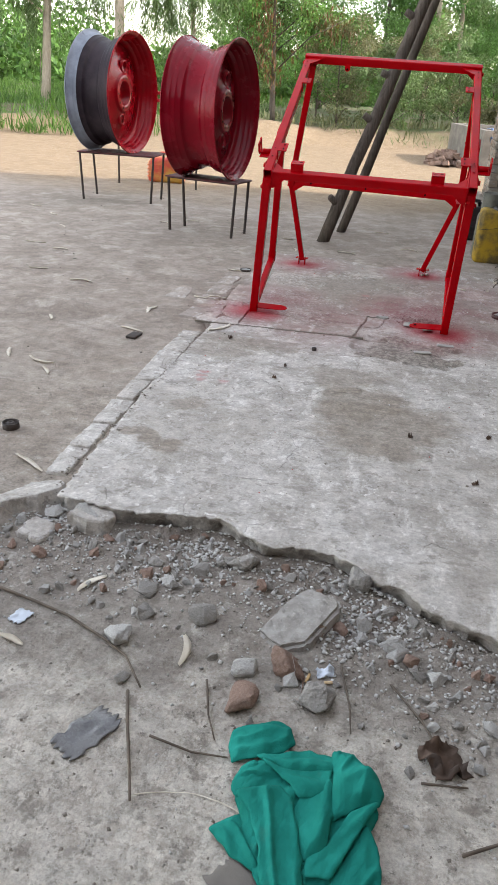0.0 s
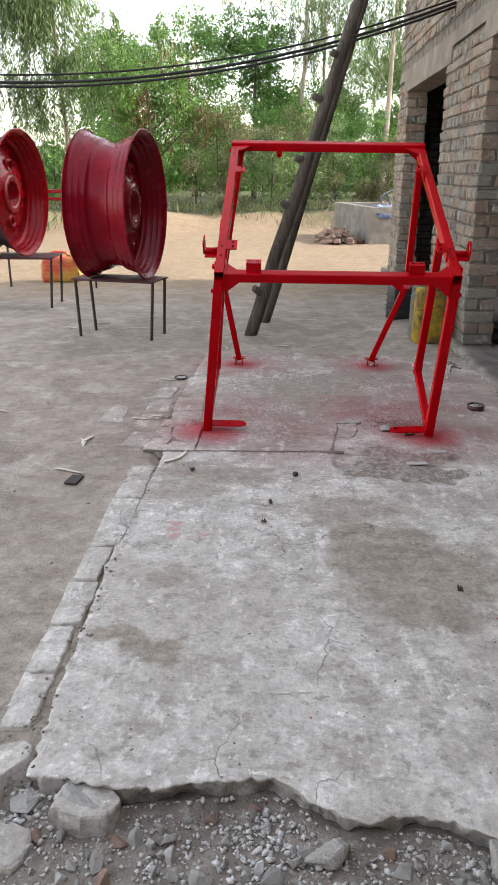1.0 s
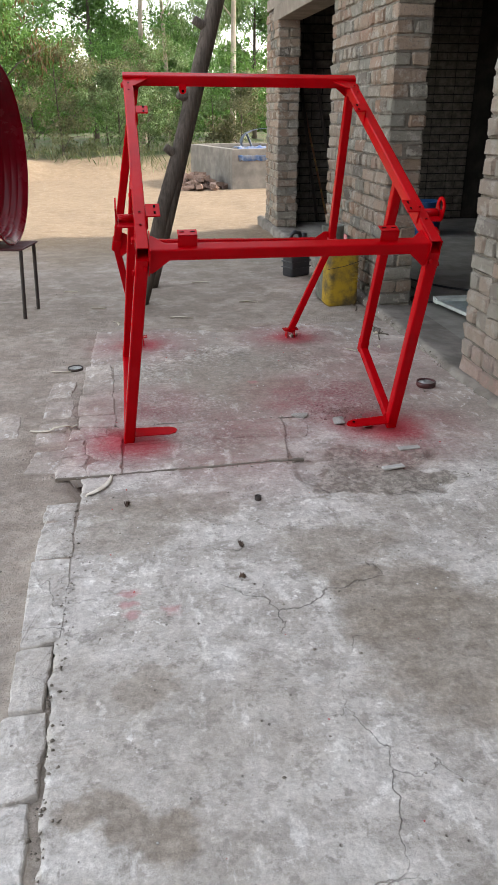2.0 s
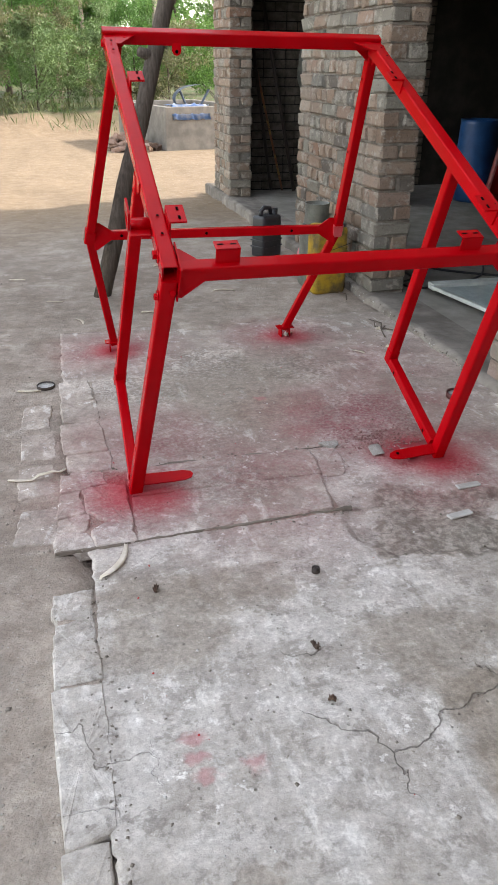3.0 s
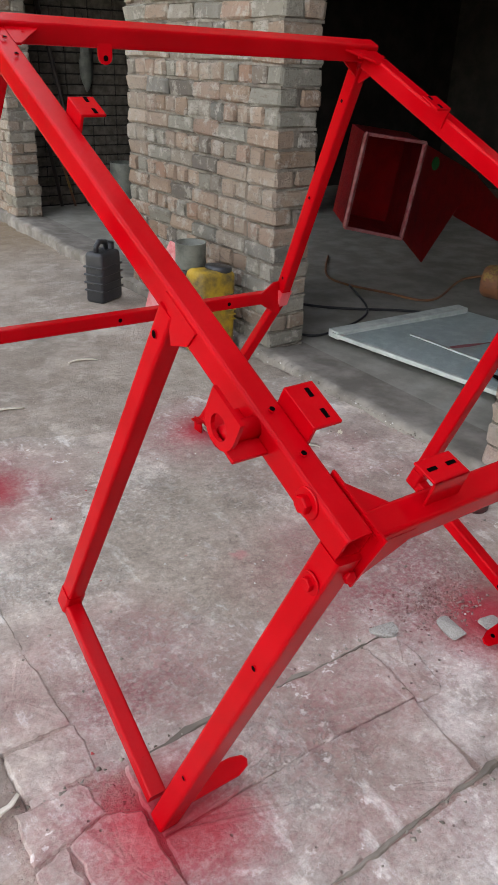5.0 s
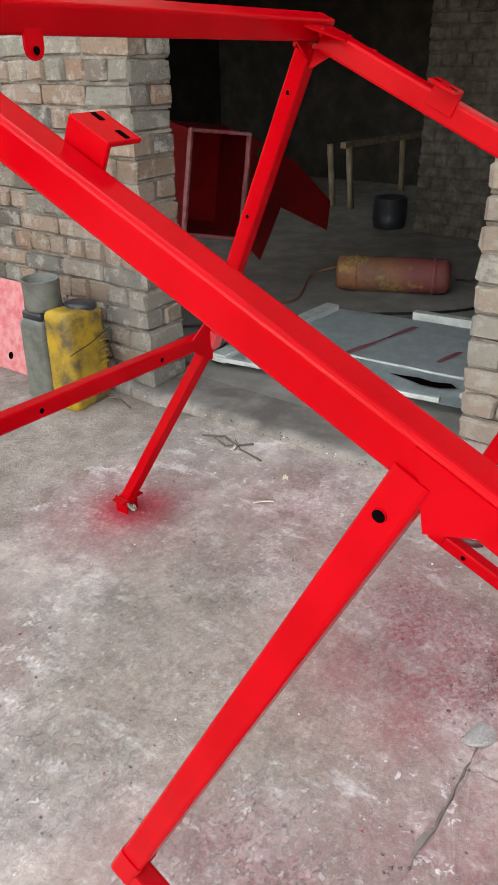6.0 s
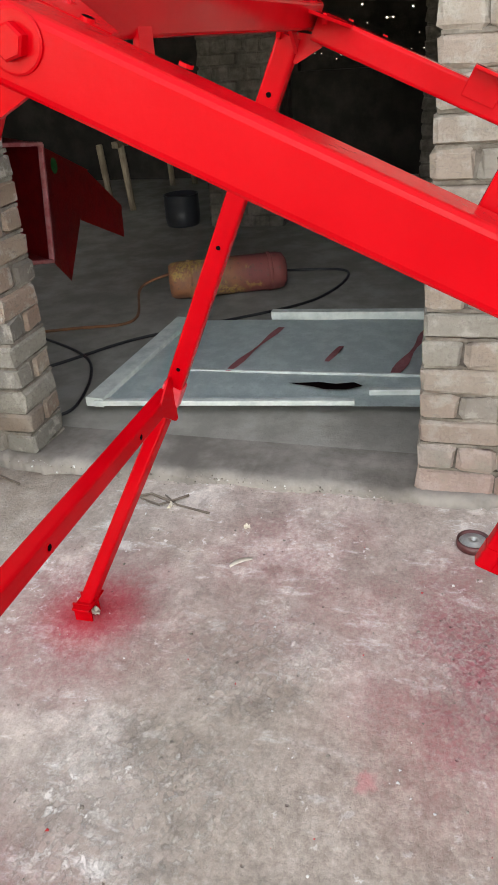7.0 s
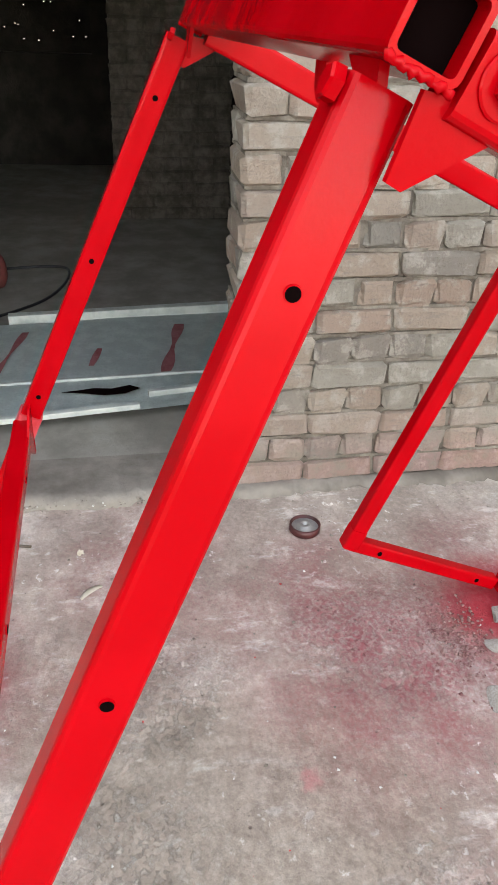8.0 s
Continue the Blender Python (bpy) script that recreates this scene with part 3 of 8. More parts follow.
def box(bm, lo, hi, m=None, bevel=0.0, seg=2):
    """A box from corner to corner, bevelled, added to bm."""
    r = bmesh.ops.create_cube(bm, size=1.0)
    vs = r["verts"]
    c, s = (Vector(lo) + Vector(hi)) / 2, Vector(hi) - Vector(lo)
    bmesh.ops.transform(bm, matrix=Matrix.Translation(c) @ Matrix.Diagonal((*s, 1)), verts=vs)
    if bevel:
        es = list({e for v in vs for e in v.link_edges})
        out = bmesh.ops.bevel(bm, geom=es, offset=bevel, segments=seg, affect="EDGES", profile=0.5)
        vs = list({v for f in out["faces"] for v in f.verts} | {v for v in vs if v.is_valid})
    if m is not None:
        bmesh.ops.transform(bm, matrix=m, verts=[v for v in vs if v.is_valid])
    return bm


def ring_tube(bm, pts, radii, sides=8, cap=True, flat=1.0):
    """A round tube through pts with a radius at each."""
    rings, prev = [], None
    pts = [Vector(p) for p in pts]
    for i, p in enumerate(pts):
        d = (pts[min(i + 1, len(pts) - 1)] - pts[max(i - 1, 0)]).normalized()
        a = d.orthogonal().normalized() if prev is None else (prev - d * prev.dot(d)).normalized()
        prev = a
        b = d.cross(a)
        r = radii[i] if hasattr(radii, "__len__") else radii
        rings.append([bm.verts.new(p + a * r * math.cos(2 * math.pi * k / sides) + b * r * flat * math.sin(2 * math.pi * k / sides)) for k in range(sides)])
    for r0, r1 in zip(rings, rings[1:]):
        for k in range(sides):
            bm.faces.new((r0[k], r0[(k + 1) % sides], r1[(k + 1) % sides], r1[k]))
    if cap:
        bm.faces.new(rings[0][::-1]), bm.faces.new(rings[-1])
    return bm


def square_tube(bm, p0, p1, w, h, up=(0, 0, 1), r=0.006, hollow0=False, hollow1=False, wall=0.004):
    """A rectangular steel tube with rounded corners from p0 to p1; h lies along up."""
    p0, p1 = Vector(p0), Vector(p1)
    d = (p1 - p0).normalized()
    s = d.cross(Vector(up)).normalized()
    u = s.cross(d)

    def ring(p, w, h, r):
        out = []
        for cx, cy, a0 in ((1, 1, 0), (-1, 1, 90), (-1, -1, 180), (1, -1, 270)):
            for k in range(4):
                a = radians(a0 + k * 30)
                out.append(bm.verts.new(p + s * (cx * (w / 2 - r) + r * math.cos(a)) + u * (cy * (h / 2 - r) + r * math.sin(a))))
        return out

    a, b = ring(p0, w, h, r), ring(p1, w, h, r)
    n = len(a)
    for k in range(n):
        bm.faces.new((a[k], a[(k + 1) % n], b[(k + 1) % n], b[k]))
    for rg, hollow, p, sgn in ((a, hollow0, p0, 1), (b, hollow1, p1, -1)):
        if hollow:
            i1 = ring(p, w - 2 * wall, h - 2 * wall, r * 0.6)
            i2 = ring(p + d * 0.16 * sgn, w - 2 * wall, h - 2 * wall, r * 0.6)
            for k in range(n):
                q = (k + 1) % n
                bm.faces.new((rg[k], i1[k], i1[q], rg[q]))
                bm.faces.new((i1[k], i2[k], i2[q], i1[q]))
            bm.faces.new(i2)
        else:
            bm.faces.new(rg)
    bmesh.ops.recalc_face_normals(bm, faces=bm.faces[:])
    return bm


def plate(bm, outline, z0, z1, m=None, bevel=0.0):
    """A flat plate: the outline (x, y) drawn out from z0 to z1."""
    lo = [bm.verts.new((x, y, z0)) for x, y in outline]
    hi = [bm.verts.new((x, y, z1)) for x, y in outline]
    n = len(lo)
    fs = [bm.faces.new(lo[::-1]), bm.faces.new(hi)]
    fs += [bm.faces.new((lo[k], lo[(k + 1) % n], hi[(k + 1) % n], hi[k])) for k in range(n)]
    if m is not None:
        bmesh.ops.transform(bm, matrix=m, verts=lo + hi)
    return bm


def lathe(bm, profile, sides=48, m=None, closed=False):
    """Turns the profile (radius, z) round the z axis."""
    rings = [[bm.verts.new((r * math.cos(2 * math.pi * k / sides), r * math.sin(2 * math.pi * k / sides), z)) for k in range(sides)] for r, z in profile]
    pairs = list(zip(rings, rings[1:])) + ([(rings[-1], rings[0])] if closed else [])
    for a, b in pairs:
        for k in range(sides):
            q = (k + 1) % sides
            bm.faces.new((a[k], a[q], b[q], b[k]))
    if m is not None:
        bmesh.ops.transform(bm, matrix=m, verts=[v for r in rings for v in r])
    return rings


def frame_at(origin, xdir, zdir):
    """A matrix whose x and z axes lie along xdir and zdir."""
    z = Vector(zdir).normalized()
    x = Vector(xdir)
    x = (x - z * x.dot(z)).normalized()
    y = z.cross(x)
    m = Matrix((x, y, z)).transposed().to_4x4()
    m.translation = origin
    return m


# ---- ground ----
def yard_z(x, y):
    """The yard's height: level by the slab, falling away gently, flat in the distance."""
    g = -0.014 * min(max(y - 7.0, 0.0), 8.3)
    return g


SLAB_FRONT = [(0.472, 3.953), (0.656, 3.926), (0.898, 3.966), (1.014, 3.972), (1.082, 3.910), (1.160, 3.872), (1.295, 3.892), (1.363, 3.883), (1.440, 3.826), (1.566, 3.759), (1.643, 3.692), (1.730, 3.664), (1.799, 3.626), (2.035, 3.522), (2.222, 3.476)]


def front_y(x):
    return float(np.interp(x, [p[0] for p in SLAB_FRONT], [p[1] for p in SLAB_FRONT]))


def ground_z(x, y):
    z = yard_z(x, y)
    amp = 0.010
    in_slab = 0.40 < x < 2.3 and front_y(x) - 0.02 < y < 8.0
    if in_slab:
        edge = min(x - 0.40, y - front_y(x) + 0.02, (8.0 - y) * 0.4)
        z -= min(0.07, 0.035 + edge * 0.5) if y < 7.0 else 0.05 * min(1.0, edge * 3)
    elif y < 3.95 and x > 0.3:
        z -= 0.052 + 0.010 * noise.noise((x * 5, y * 5, 8.0))
        amp = 0.02
    elif x <= 0.40 and y < 6.0:
        z -= 0.02
    if x > 2.25:
        z = min(z, -0.05)
    z += amp * (noise.noise((x * 3.1, y * 3.1, 0.3)) + 0.5 * noise.noise((x * 9.0, y * 9.0, 1.7)))
    if y < 4.2:
        z += 0.006 * noise.noise((x * 26, y * 26, 4.0))
    # low sandy bank at the far side of the yard
    line = 20.4 + 1.2 * noise.noise((x * 0.25, 0.0, 0.0)) + (0.45 * min(x + 1.0, 0.0) if x < -1 else 0.0)
    line = max(line, 16.3)
    b = min(max((y - line) / 1.3, 0.0), 1.0)
    z += (b * b * (3 - 2 * b)) * (0.32 + 0.16 * noise.noise((x * 0.7, y * 0.5, 9.0)))
    if y > 12:
        z += 0.03 * noise.noise((x * 1.3, y * 1.3, 2.0))
    return z


def spread(stops):
    """Grid lines: from stop to stop with the given step."""
    out = []
    for (a, b, s) in stops:
        k = max(1, round((b - a) / s))
        out += [a + (b - a) * i / k for i in range(k)]
    return out + [stops[-1][1]]


gx = spread([(-1500, -100, 350), (-100, -20, 20), (-20, -6, 0.7), (-6, -0.6, 0.3), (-0.6, 0.3, 0.06), (0.3, 2.4, 0.03), (2.4, 4, 0.4), (4, 20, 2), (20, 100, 20), (100, 1500, 350)])
gy = spread([(-1500, -100, 350), (-100, -10, 15), (-10, 1.2, 1.0), (1.2, 4.3, 0.03), (4.3, 9, 0.1), (9, 15, 0.3), (15, 26, 0.35), (26, 60, 3), (60, 200, 20), (200, 3000, 700)])
gv = np.array([(x, y, ground_z(x, y)) for y in gy for x in gx])
nx, ny = len(gx), len(gy)
gi = np.arange(nx * ny).reshape(ny, nx)
gf = np.stack([gi[:-1, :-1].ravel(), gi[:-1, 1:].ravel(), gi[1:, 1:].ravel(), gi[1:, :-1].ravel()], 1)
ground = raw_mesh("ground", gv, gf, M_DIRT, smooth=True)
tagged(ground, "packed grey earth yard running into bright tan sand", "ground", kind="structure")


# ---- broken concrete slab ----
def slab_left(y):
    """The slab's left edge."""
    return float(np.interp(y, (3.9, 4.22, 4.62, 4.96, 5.40, 5.72, 5.97, 6.42, 7.19, 8.0), (0.455, 0.435, 0.425, 0.412, 0.425, 0.44, 0.44, 0.41, 0.41, 0.43)))


def slab():
    nu, nv = 150, 300
    top, rim = {}, []
    V, F = [], []

    def at(u, v):
        x = 0.42 + u * 1.855
        y0 = front_y(x) + 0.022 * noise.noise((x * 13, 1.0, 0)) + 0.014 * noise.noise((x * 40, 3.0, 0)) + 0.007 * noise.noise((x * 110, 6.0, 0))
        y = y0 + v * (8.0 + 0.03 * noise.noise((x * 5, 7.0, 0)) - y0)
        k = max(0.0, 1 - u / 0.25)
        x += k * (slab_left(y) - 0.42) + k * k * (0.012 * noise.noise((2.0, y * 11, 0)) + 0.007 * noise.noise((4.0, y * 37, 0)))
        return x, y

    us = [1 - (1 - k / nu) ** 1.0 for k in range(nu + 1)]
    vs = [(k / nv) ** 1.2 for k in range(nv + 1)]
    for j in range(nv + 1):
        for i in range(nu + 1):
            x, y = at(us[i], vs[j])
            e = min(i, j)
            z = yard_z(x, y) + 0.0035 * noise.noise((x * 4, y * 4, 2.0)) + 0.0015 * noise.noise((x * 15, y * 15, 5.0)) - (0.001 if e == 0 else 0)
            z += 0.003 * max(0.0, noise.noise((x * 7, y * 7, 11.0))) + 0.0012 * noise.noise((x * 45, y * 45, 3.0))
            # a broken-out patch with crumbling edges
            q = math.hypot((x - 1.525) * 0.80, y - 5.86) + 0.12 * noise.noise((x * 5, y * 5, 6.0)) + 0.05 * noise.noise((x * 16, y * 16, 1.0))
            z -= (0.012 + 0.010 * noise.noise((x * 9, y * 9, 4.0))) * min(1.0, max(0.0, (0.215 - q) / 0.03))
            top[i, j] = len(V)
            V.append((x, y, z))
    for j in range(nv):
        for i in range(nu):
            F.append((top[i, j], top[i + 1, j], top[i + 1, j + 1], top[i, j + 1]))
    border = [top[i, 0] for i in range(nu, -1, -1)] + [top[0, j] for j in range(1, nv + 1)] + [top[i, nv] for i in range(1, nu + 1)] + [top[nu, j] for j in range(nv - 1, 0, -1)]
    prev = border
    for depth, out in ((0.004, 0.001), (0.020, -0.010), (0.05, -0.026), (0.095, -0.034)):
        ring = []
        for b in border:
            x, y, z = V[b]
            w = out * (1 + 1.6 * noise.noise((x * 28, y * 28, depth * 90))) + 0.008 * noise.noise((x * 60, y * 60, depth * 200))
            if y < front_y(x) + 0.06:
                y -= w
            elif x < 0.6:
                x -= w
            ring.append(len(V))
            V.append((x, y, z - depth))
        n = len(border)
        for k in range(n):
            F.append((prev[k], prev[(k + 1) % n], ring[(k + 1) % n], ring[k]))
        prev = ring
    ob = raw_mesh("pavement", V, F, M_CONCRETE)
    return tagged(ob, "cracked grey concrete slab with broken front edge and red overspray", "slab", kind="structure")


pavement = slab()


# ---- the workshop building ----
FX, THICK, HEAD, TOP = 2.30, 0.235, 2.06, 4.3
COURSE, BL, BW, BH, GAP = 0.0858, 0.230, 0.111, 0.0785, 0.008
END_Y, D1A, D1B, D2A, D2B, BACK_Y, FAR_X = 12.66, 9.76, 11.95, 6.90, 8.26, -9.0, 8.0


def solid(name, lo, hi, material, label="", category="wall", bevel=0.0):
    ob = part(name, box(bmesh.new(), lo, hi, None, bevel), material)
    return tagged(ob, label, category, kind="structure")


BRICK_MESH = {}


def brick_mesh(kind, k, sx, sy):
    """One worn brick: sx through the wall, sy along it."""
    key = (kind, k)
    if key not in BRICK_MESH:
        rnd = random.Random(hash((len(kind), k)) % 1000 + k * 7)
        bm = bmesh.new()
        box(bm, (-sx / 2, -sy / 2, -BH / 2), (sx / 2, sy / 2, BH / 2), None, 0.011, 1)
        for v in bm.verts:
            v.co += Vector((rnd.uniform(-0.006, 0.006), rnd.uniform(-0.007, 0.007), rnd.uniform(-0.005, 0.005)))
        for v in rnd.sample(bm.verts[:], 4):
            v.co *= 0.95
        BRICK_MESH[key] = finish("brick", bm, M_BRICK)
    return BRICK_MESH[key]


def brick_places(y0, y1, z0, z1, first=0, quoin_lo=True, quoin_hi=True):
    """English bond: courses of headers and of stretchers between y0 and y1; (kind, x, y, z)."""
    out = []
    for i in range(int((z1 - z0) / COURSE + 0.3)):
        z = z0 + i * COURSE + COURSE / 2
        head = (i + first) % 2 == 0
        step = (BW if head else BL) + GAP
        n = max(1, round((y1 - y0) / step))
        st = (y1 - y0) / n
        for k in range(n):
            y = y0 + (k + 0.5) * st
            if head:
                out.append(("header", FX + BL / 2, y, z, st))
            else:
                out.append(("stretcher", FX + BW / 2, y, z, st))
                if k in (0, n - 1):
                    out.append(("stretcher", FX + THICK - BW / 2, y, z, st))
    return out


ALL_BRICKS = []


def brick_wall(name, y0, y1, z0, z1, label, first=0):
    """A mortar core, its bricks to be laid later."""
    core = solid(name, (FX + 0.017, y0 + 0.017, z0 - 0.1), (FX + THICK - 0.017, y1 - 0.017, z1), M_MORTAR, label)
    ALL_BRICKS.append((core, brick_places(y0, y1, z0, z1, first)))
    return core


ZB = 0.012
wall_south = brick_wall("wall_south", 3.3, D2A, ZB, HEAD + 0.12, "grey-brown brick wall in English bond with red dust at its foot", 1)
wall_middle = brick_wall("wall_middle", D2B, D1A, ZB, HEAD + 0.12, "weathered tan brick pier between two doorways")
wall_north = brick_wall("wall_north", D1B, END_Y, -0.16, HEAD + 0.12, "worn brick pier at the building's corner", 1)
# masonry above the doors and out of sight, smeared with cement
brick_wall("wall_upper", 3.3, END_Y - 0.004, HEAD + 0.34, TOP - 0.04, "brick upper wall smeared with grey cement")
solid("wall_upper_south", (FX + 0.006, BACK_Y, HEAD + 0.24), (FX + THICK, 3.296, TOP), M_PLASTER, "cement-smeared upper wall")
solid("wall_far_south", (FX + 0.006, BACK_Y, -0.1), (FX + THICK, 3.296, HEAD + 0.236), M_PLASTER, "cement-smeared brick wall")
for nm, a, b in (("lintel", D2A - 0.2, D2B + 0.2), ("lintel", D1A - 0.2, D1B + 0.25)):
    ob = part(nm, box(bmesh.new(), (FX - 0.006, a, HEAD), (FX + THICK + 0.01, b, HEAD + 0.13), None, 0.008), M_PLASTER)
    tagged(ob, "rough grey concrete door lintel", "lintel", kind="structure")
solid("wall_belt", (FX + 0.004, 3.3, HEAD + 0.134), (FX + THICK - 0.004, END_Y - 0.002, HEAD + 0.238), M_PLASTER, "grey cement belt course")
# unseen wall and roof, added across the yard's near end to block low sky light
solid("sky_block_wall", (-9.0, -2.4, -0.1), (FX, -2.15, 4.3), M_PLASTER, "unseen wall added to block sky light at the yard's near end")
solid("sky_block_roof", (-9.2, -9.0, 4.304), (FX - 0.13, -1.6, 4.46), M_PLASTER, "flat concrete roof slab", "roof")
# shell of the rooms; its dark colour carries the indoor shade
wall_end = solid("wall_end", (FX + THICK + 0.004, END_Y - 0.23, -0.3), (FAR_X, END_Y, TOP), M_SHADEWALL, "brick end wall coloured dark for indoor shade")
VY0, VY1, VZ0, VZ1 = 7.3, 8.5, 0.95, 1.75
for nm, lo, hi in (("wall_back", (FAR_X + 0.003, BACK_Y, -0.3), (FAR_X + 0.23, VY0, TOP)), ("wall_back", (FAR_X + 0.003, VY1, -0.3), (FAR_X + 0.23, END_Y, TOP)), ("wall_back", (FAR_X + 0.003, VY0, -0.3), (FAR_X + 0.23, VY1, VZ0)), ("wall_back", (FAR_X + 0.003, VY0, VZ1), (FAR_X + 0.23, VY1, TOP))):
    solid(nm, lo, hi, M_SHADEWALL, "dark back wall of the workshop")


def pierced_screen():
    """A thin sheet with small gaps that let points of daylight in."""
    rnd = random.Random(14)
    bm = bmesh.new()
    ny_, nz_ = 150, 100
    g = [[bm.verts.new((FAR_X + 0.12, VY0 + (VY1 - VY0) * i / ny_, VZ0 + (VZ1 - VZ0) * j / nz_)) for j in range(nz_ + 1)] for i in range(ny_ + 1)]
    for i in range(ny_):
        for j in range(nz_):
            if rnd.random() < 0.0032 and 2 < i < 146 and 2 < j < 96:
                continue
            bm.faces.new((g[i][j], g[i + 1][j], g[i + 1][j + 1], g[i][j + 1]))
    ob = part("window_screen", bm, M_SHADEWALL)
    tagged(ob, "dark pierced sheet closing a window opening", "screen", kind="structure")


pierced_screen()
solid("wall_rear", (FX + THICK + 0.004, BACK_Y, -0.3), (FAR_X, BACK_Y + 0.23, TOP), M_SHADEWALL, "dark rear wall")
solid("ceiling", (FX + THICK + 0.004, BACK_Y + 0.24, 3.15), (FAR_X, END_Y - 0.24, 3.35), M_SHADEWALL, "flat ceiling coloured dark for indoor shade", "ceiling")
solid("roof", (FX - 0.12, BACK_Y - 0.1, TOP + 0.004), (FAR_X + 0.35, END_Y + 0.1, TOP + 0.16), M_PLASTER, "flat concrete roof slab", "roof")
solid("floor", (FX + THICK * 0.2, BACK_Y, -0.25), (FAR_X, END_Y - 0.02, 0.0), M_ROOMFLOOR, "grey swept concrete workshop floor", "floor")


def threshold(y0, y1, zlow):
    """The worn cement edge between the yard and the workshop floor."""
    rnd = random.Random(int(y0 * 10))
    bm = bmesh.new()
    n = int((y1 - y0) / 0.01)
    rows = []
    for k in range(n + 1):
        y = y0 + (y1 - y0) * k / n
        e = 0.024 * noise.noise((y * 3.0, 2.0, 0)) + 0.022 * noise.noise((y * 13, 5.0, 0)) + 0.014 * noise.noise((y * 41, 5.0, 0)) + 0.008 * noise.noise((y * 90, 1.0, 0))
        zz = 0.009 * noise.noise((y * 6, 8.0, 0)) + 0.010 * noise.noise((y * 25, 3.0, 0)) + 0.007 * noise.noise((y * 60, 3.0, 0))
        x0 = FX - 0.035 + e
        rows.append([bm.verts.new(p) for p in ((x0 + 0.004, y, zlow), (x0 - 0.010, y, 0.006 + 0.4 * zz), (x0 - 0.002, y, 0.016 + zz), (x0 + 0.022, y, 0.026 + zz), (x0 + 0.050, y, 0.022 + 0.5 * zz), (FX + 0.12, y, 0.012 + 0.2 * zz), (FX + 0.26, y, 0.0015))])
    for a, b in zip(rows, rows[1:]):
        for i in range(6):
            bm.faces.new((a[i], b[i], b[i + 1], a[i + 1]))
    bmesh.ops.recalc_face_normals(bm, faces=bm.faces[:])
    ob = part("doorstep", bm, M_SILL, None, "", True)
    tagged(ob, "chipped cement edge along the workshop front", "doorstep", kind="structure")


threshold(3.3, END_Y + 0.25, -0.3)


def end_wall_bricks(parent):
    """Dim bricks standing a little proud of the end wall inside the far doorway."""
    rnd = random.Random(61)
    bm = bmesh.new()
    for i in range(27):
        step = (BL if i % 2 else BW) + GAP
        for k in range(int(2.2 / step)):
            x = FX + THICK + 0.01 + k * step + rnd.uniform(-0.003, 0.003)
            z = 0.01 + i * COURSE
            y = END_Y - 0.238 - rnd.uniform(0.004, 0.012)
            box(bm, (x, y, z + 0.004), (x + step - GAP, END_Y - 0.225, z + BH), None, 0.006, 1)
    tagged(part("bricks", bm, M_SHADEBRICK, parent), kind="stuff")


end_wall_bricks(wall_end)


def inner_column(x, y, wide):
    """A brick column; wide: how many headers it measures along the wall."""
    long = wide * (BW + GAP)
    c = solid("column", (x + 0.01, y + 0.01, 0.0), (x + 0.44, y + long - 0.01, 3.15), M_SHADEMORTAR, "dim brick column inside the workshop", "column")
    places = []
    for i in range(36):
        n = wide // 2 if i % 2 else wide
        for k in range(n):
            places.append(("stretcher" if i % 2 else "header", x + (BW if i % 2 else BL) / 2, y + (k + 0.5) * long / n, i * COURSE + COURSE / 2, long / n))
    ALL_BRICKS.append((c, places))


inner_column(5.87, 8.17, 5)
inner_column(5.87, 6.35, 7)


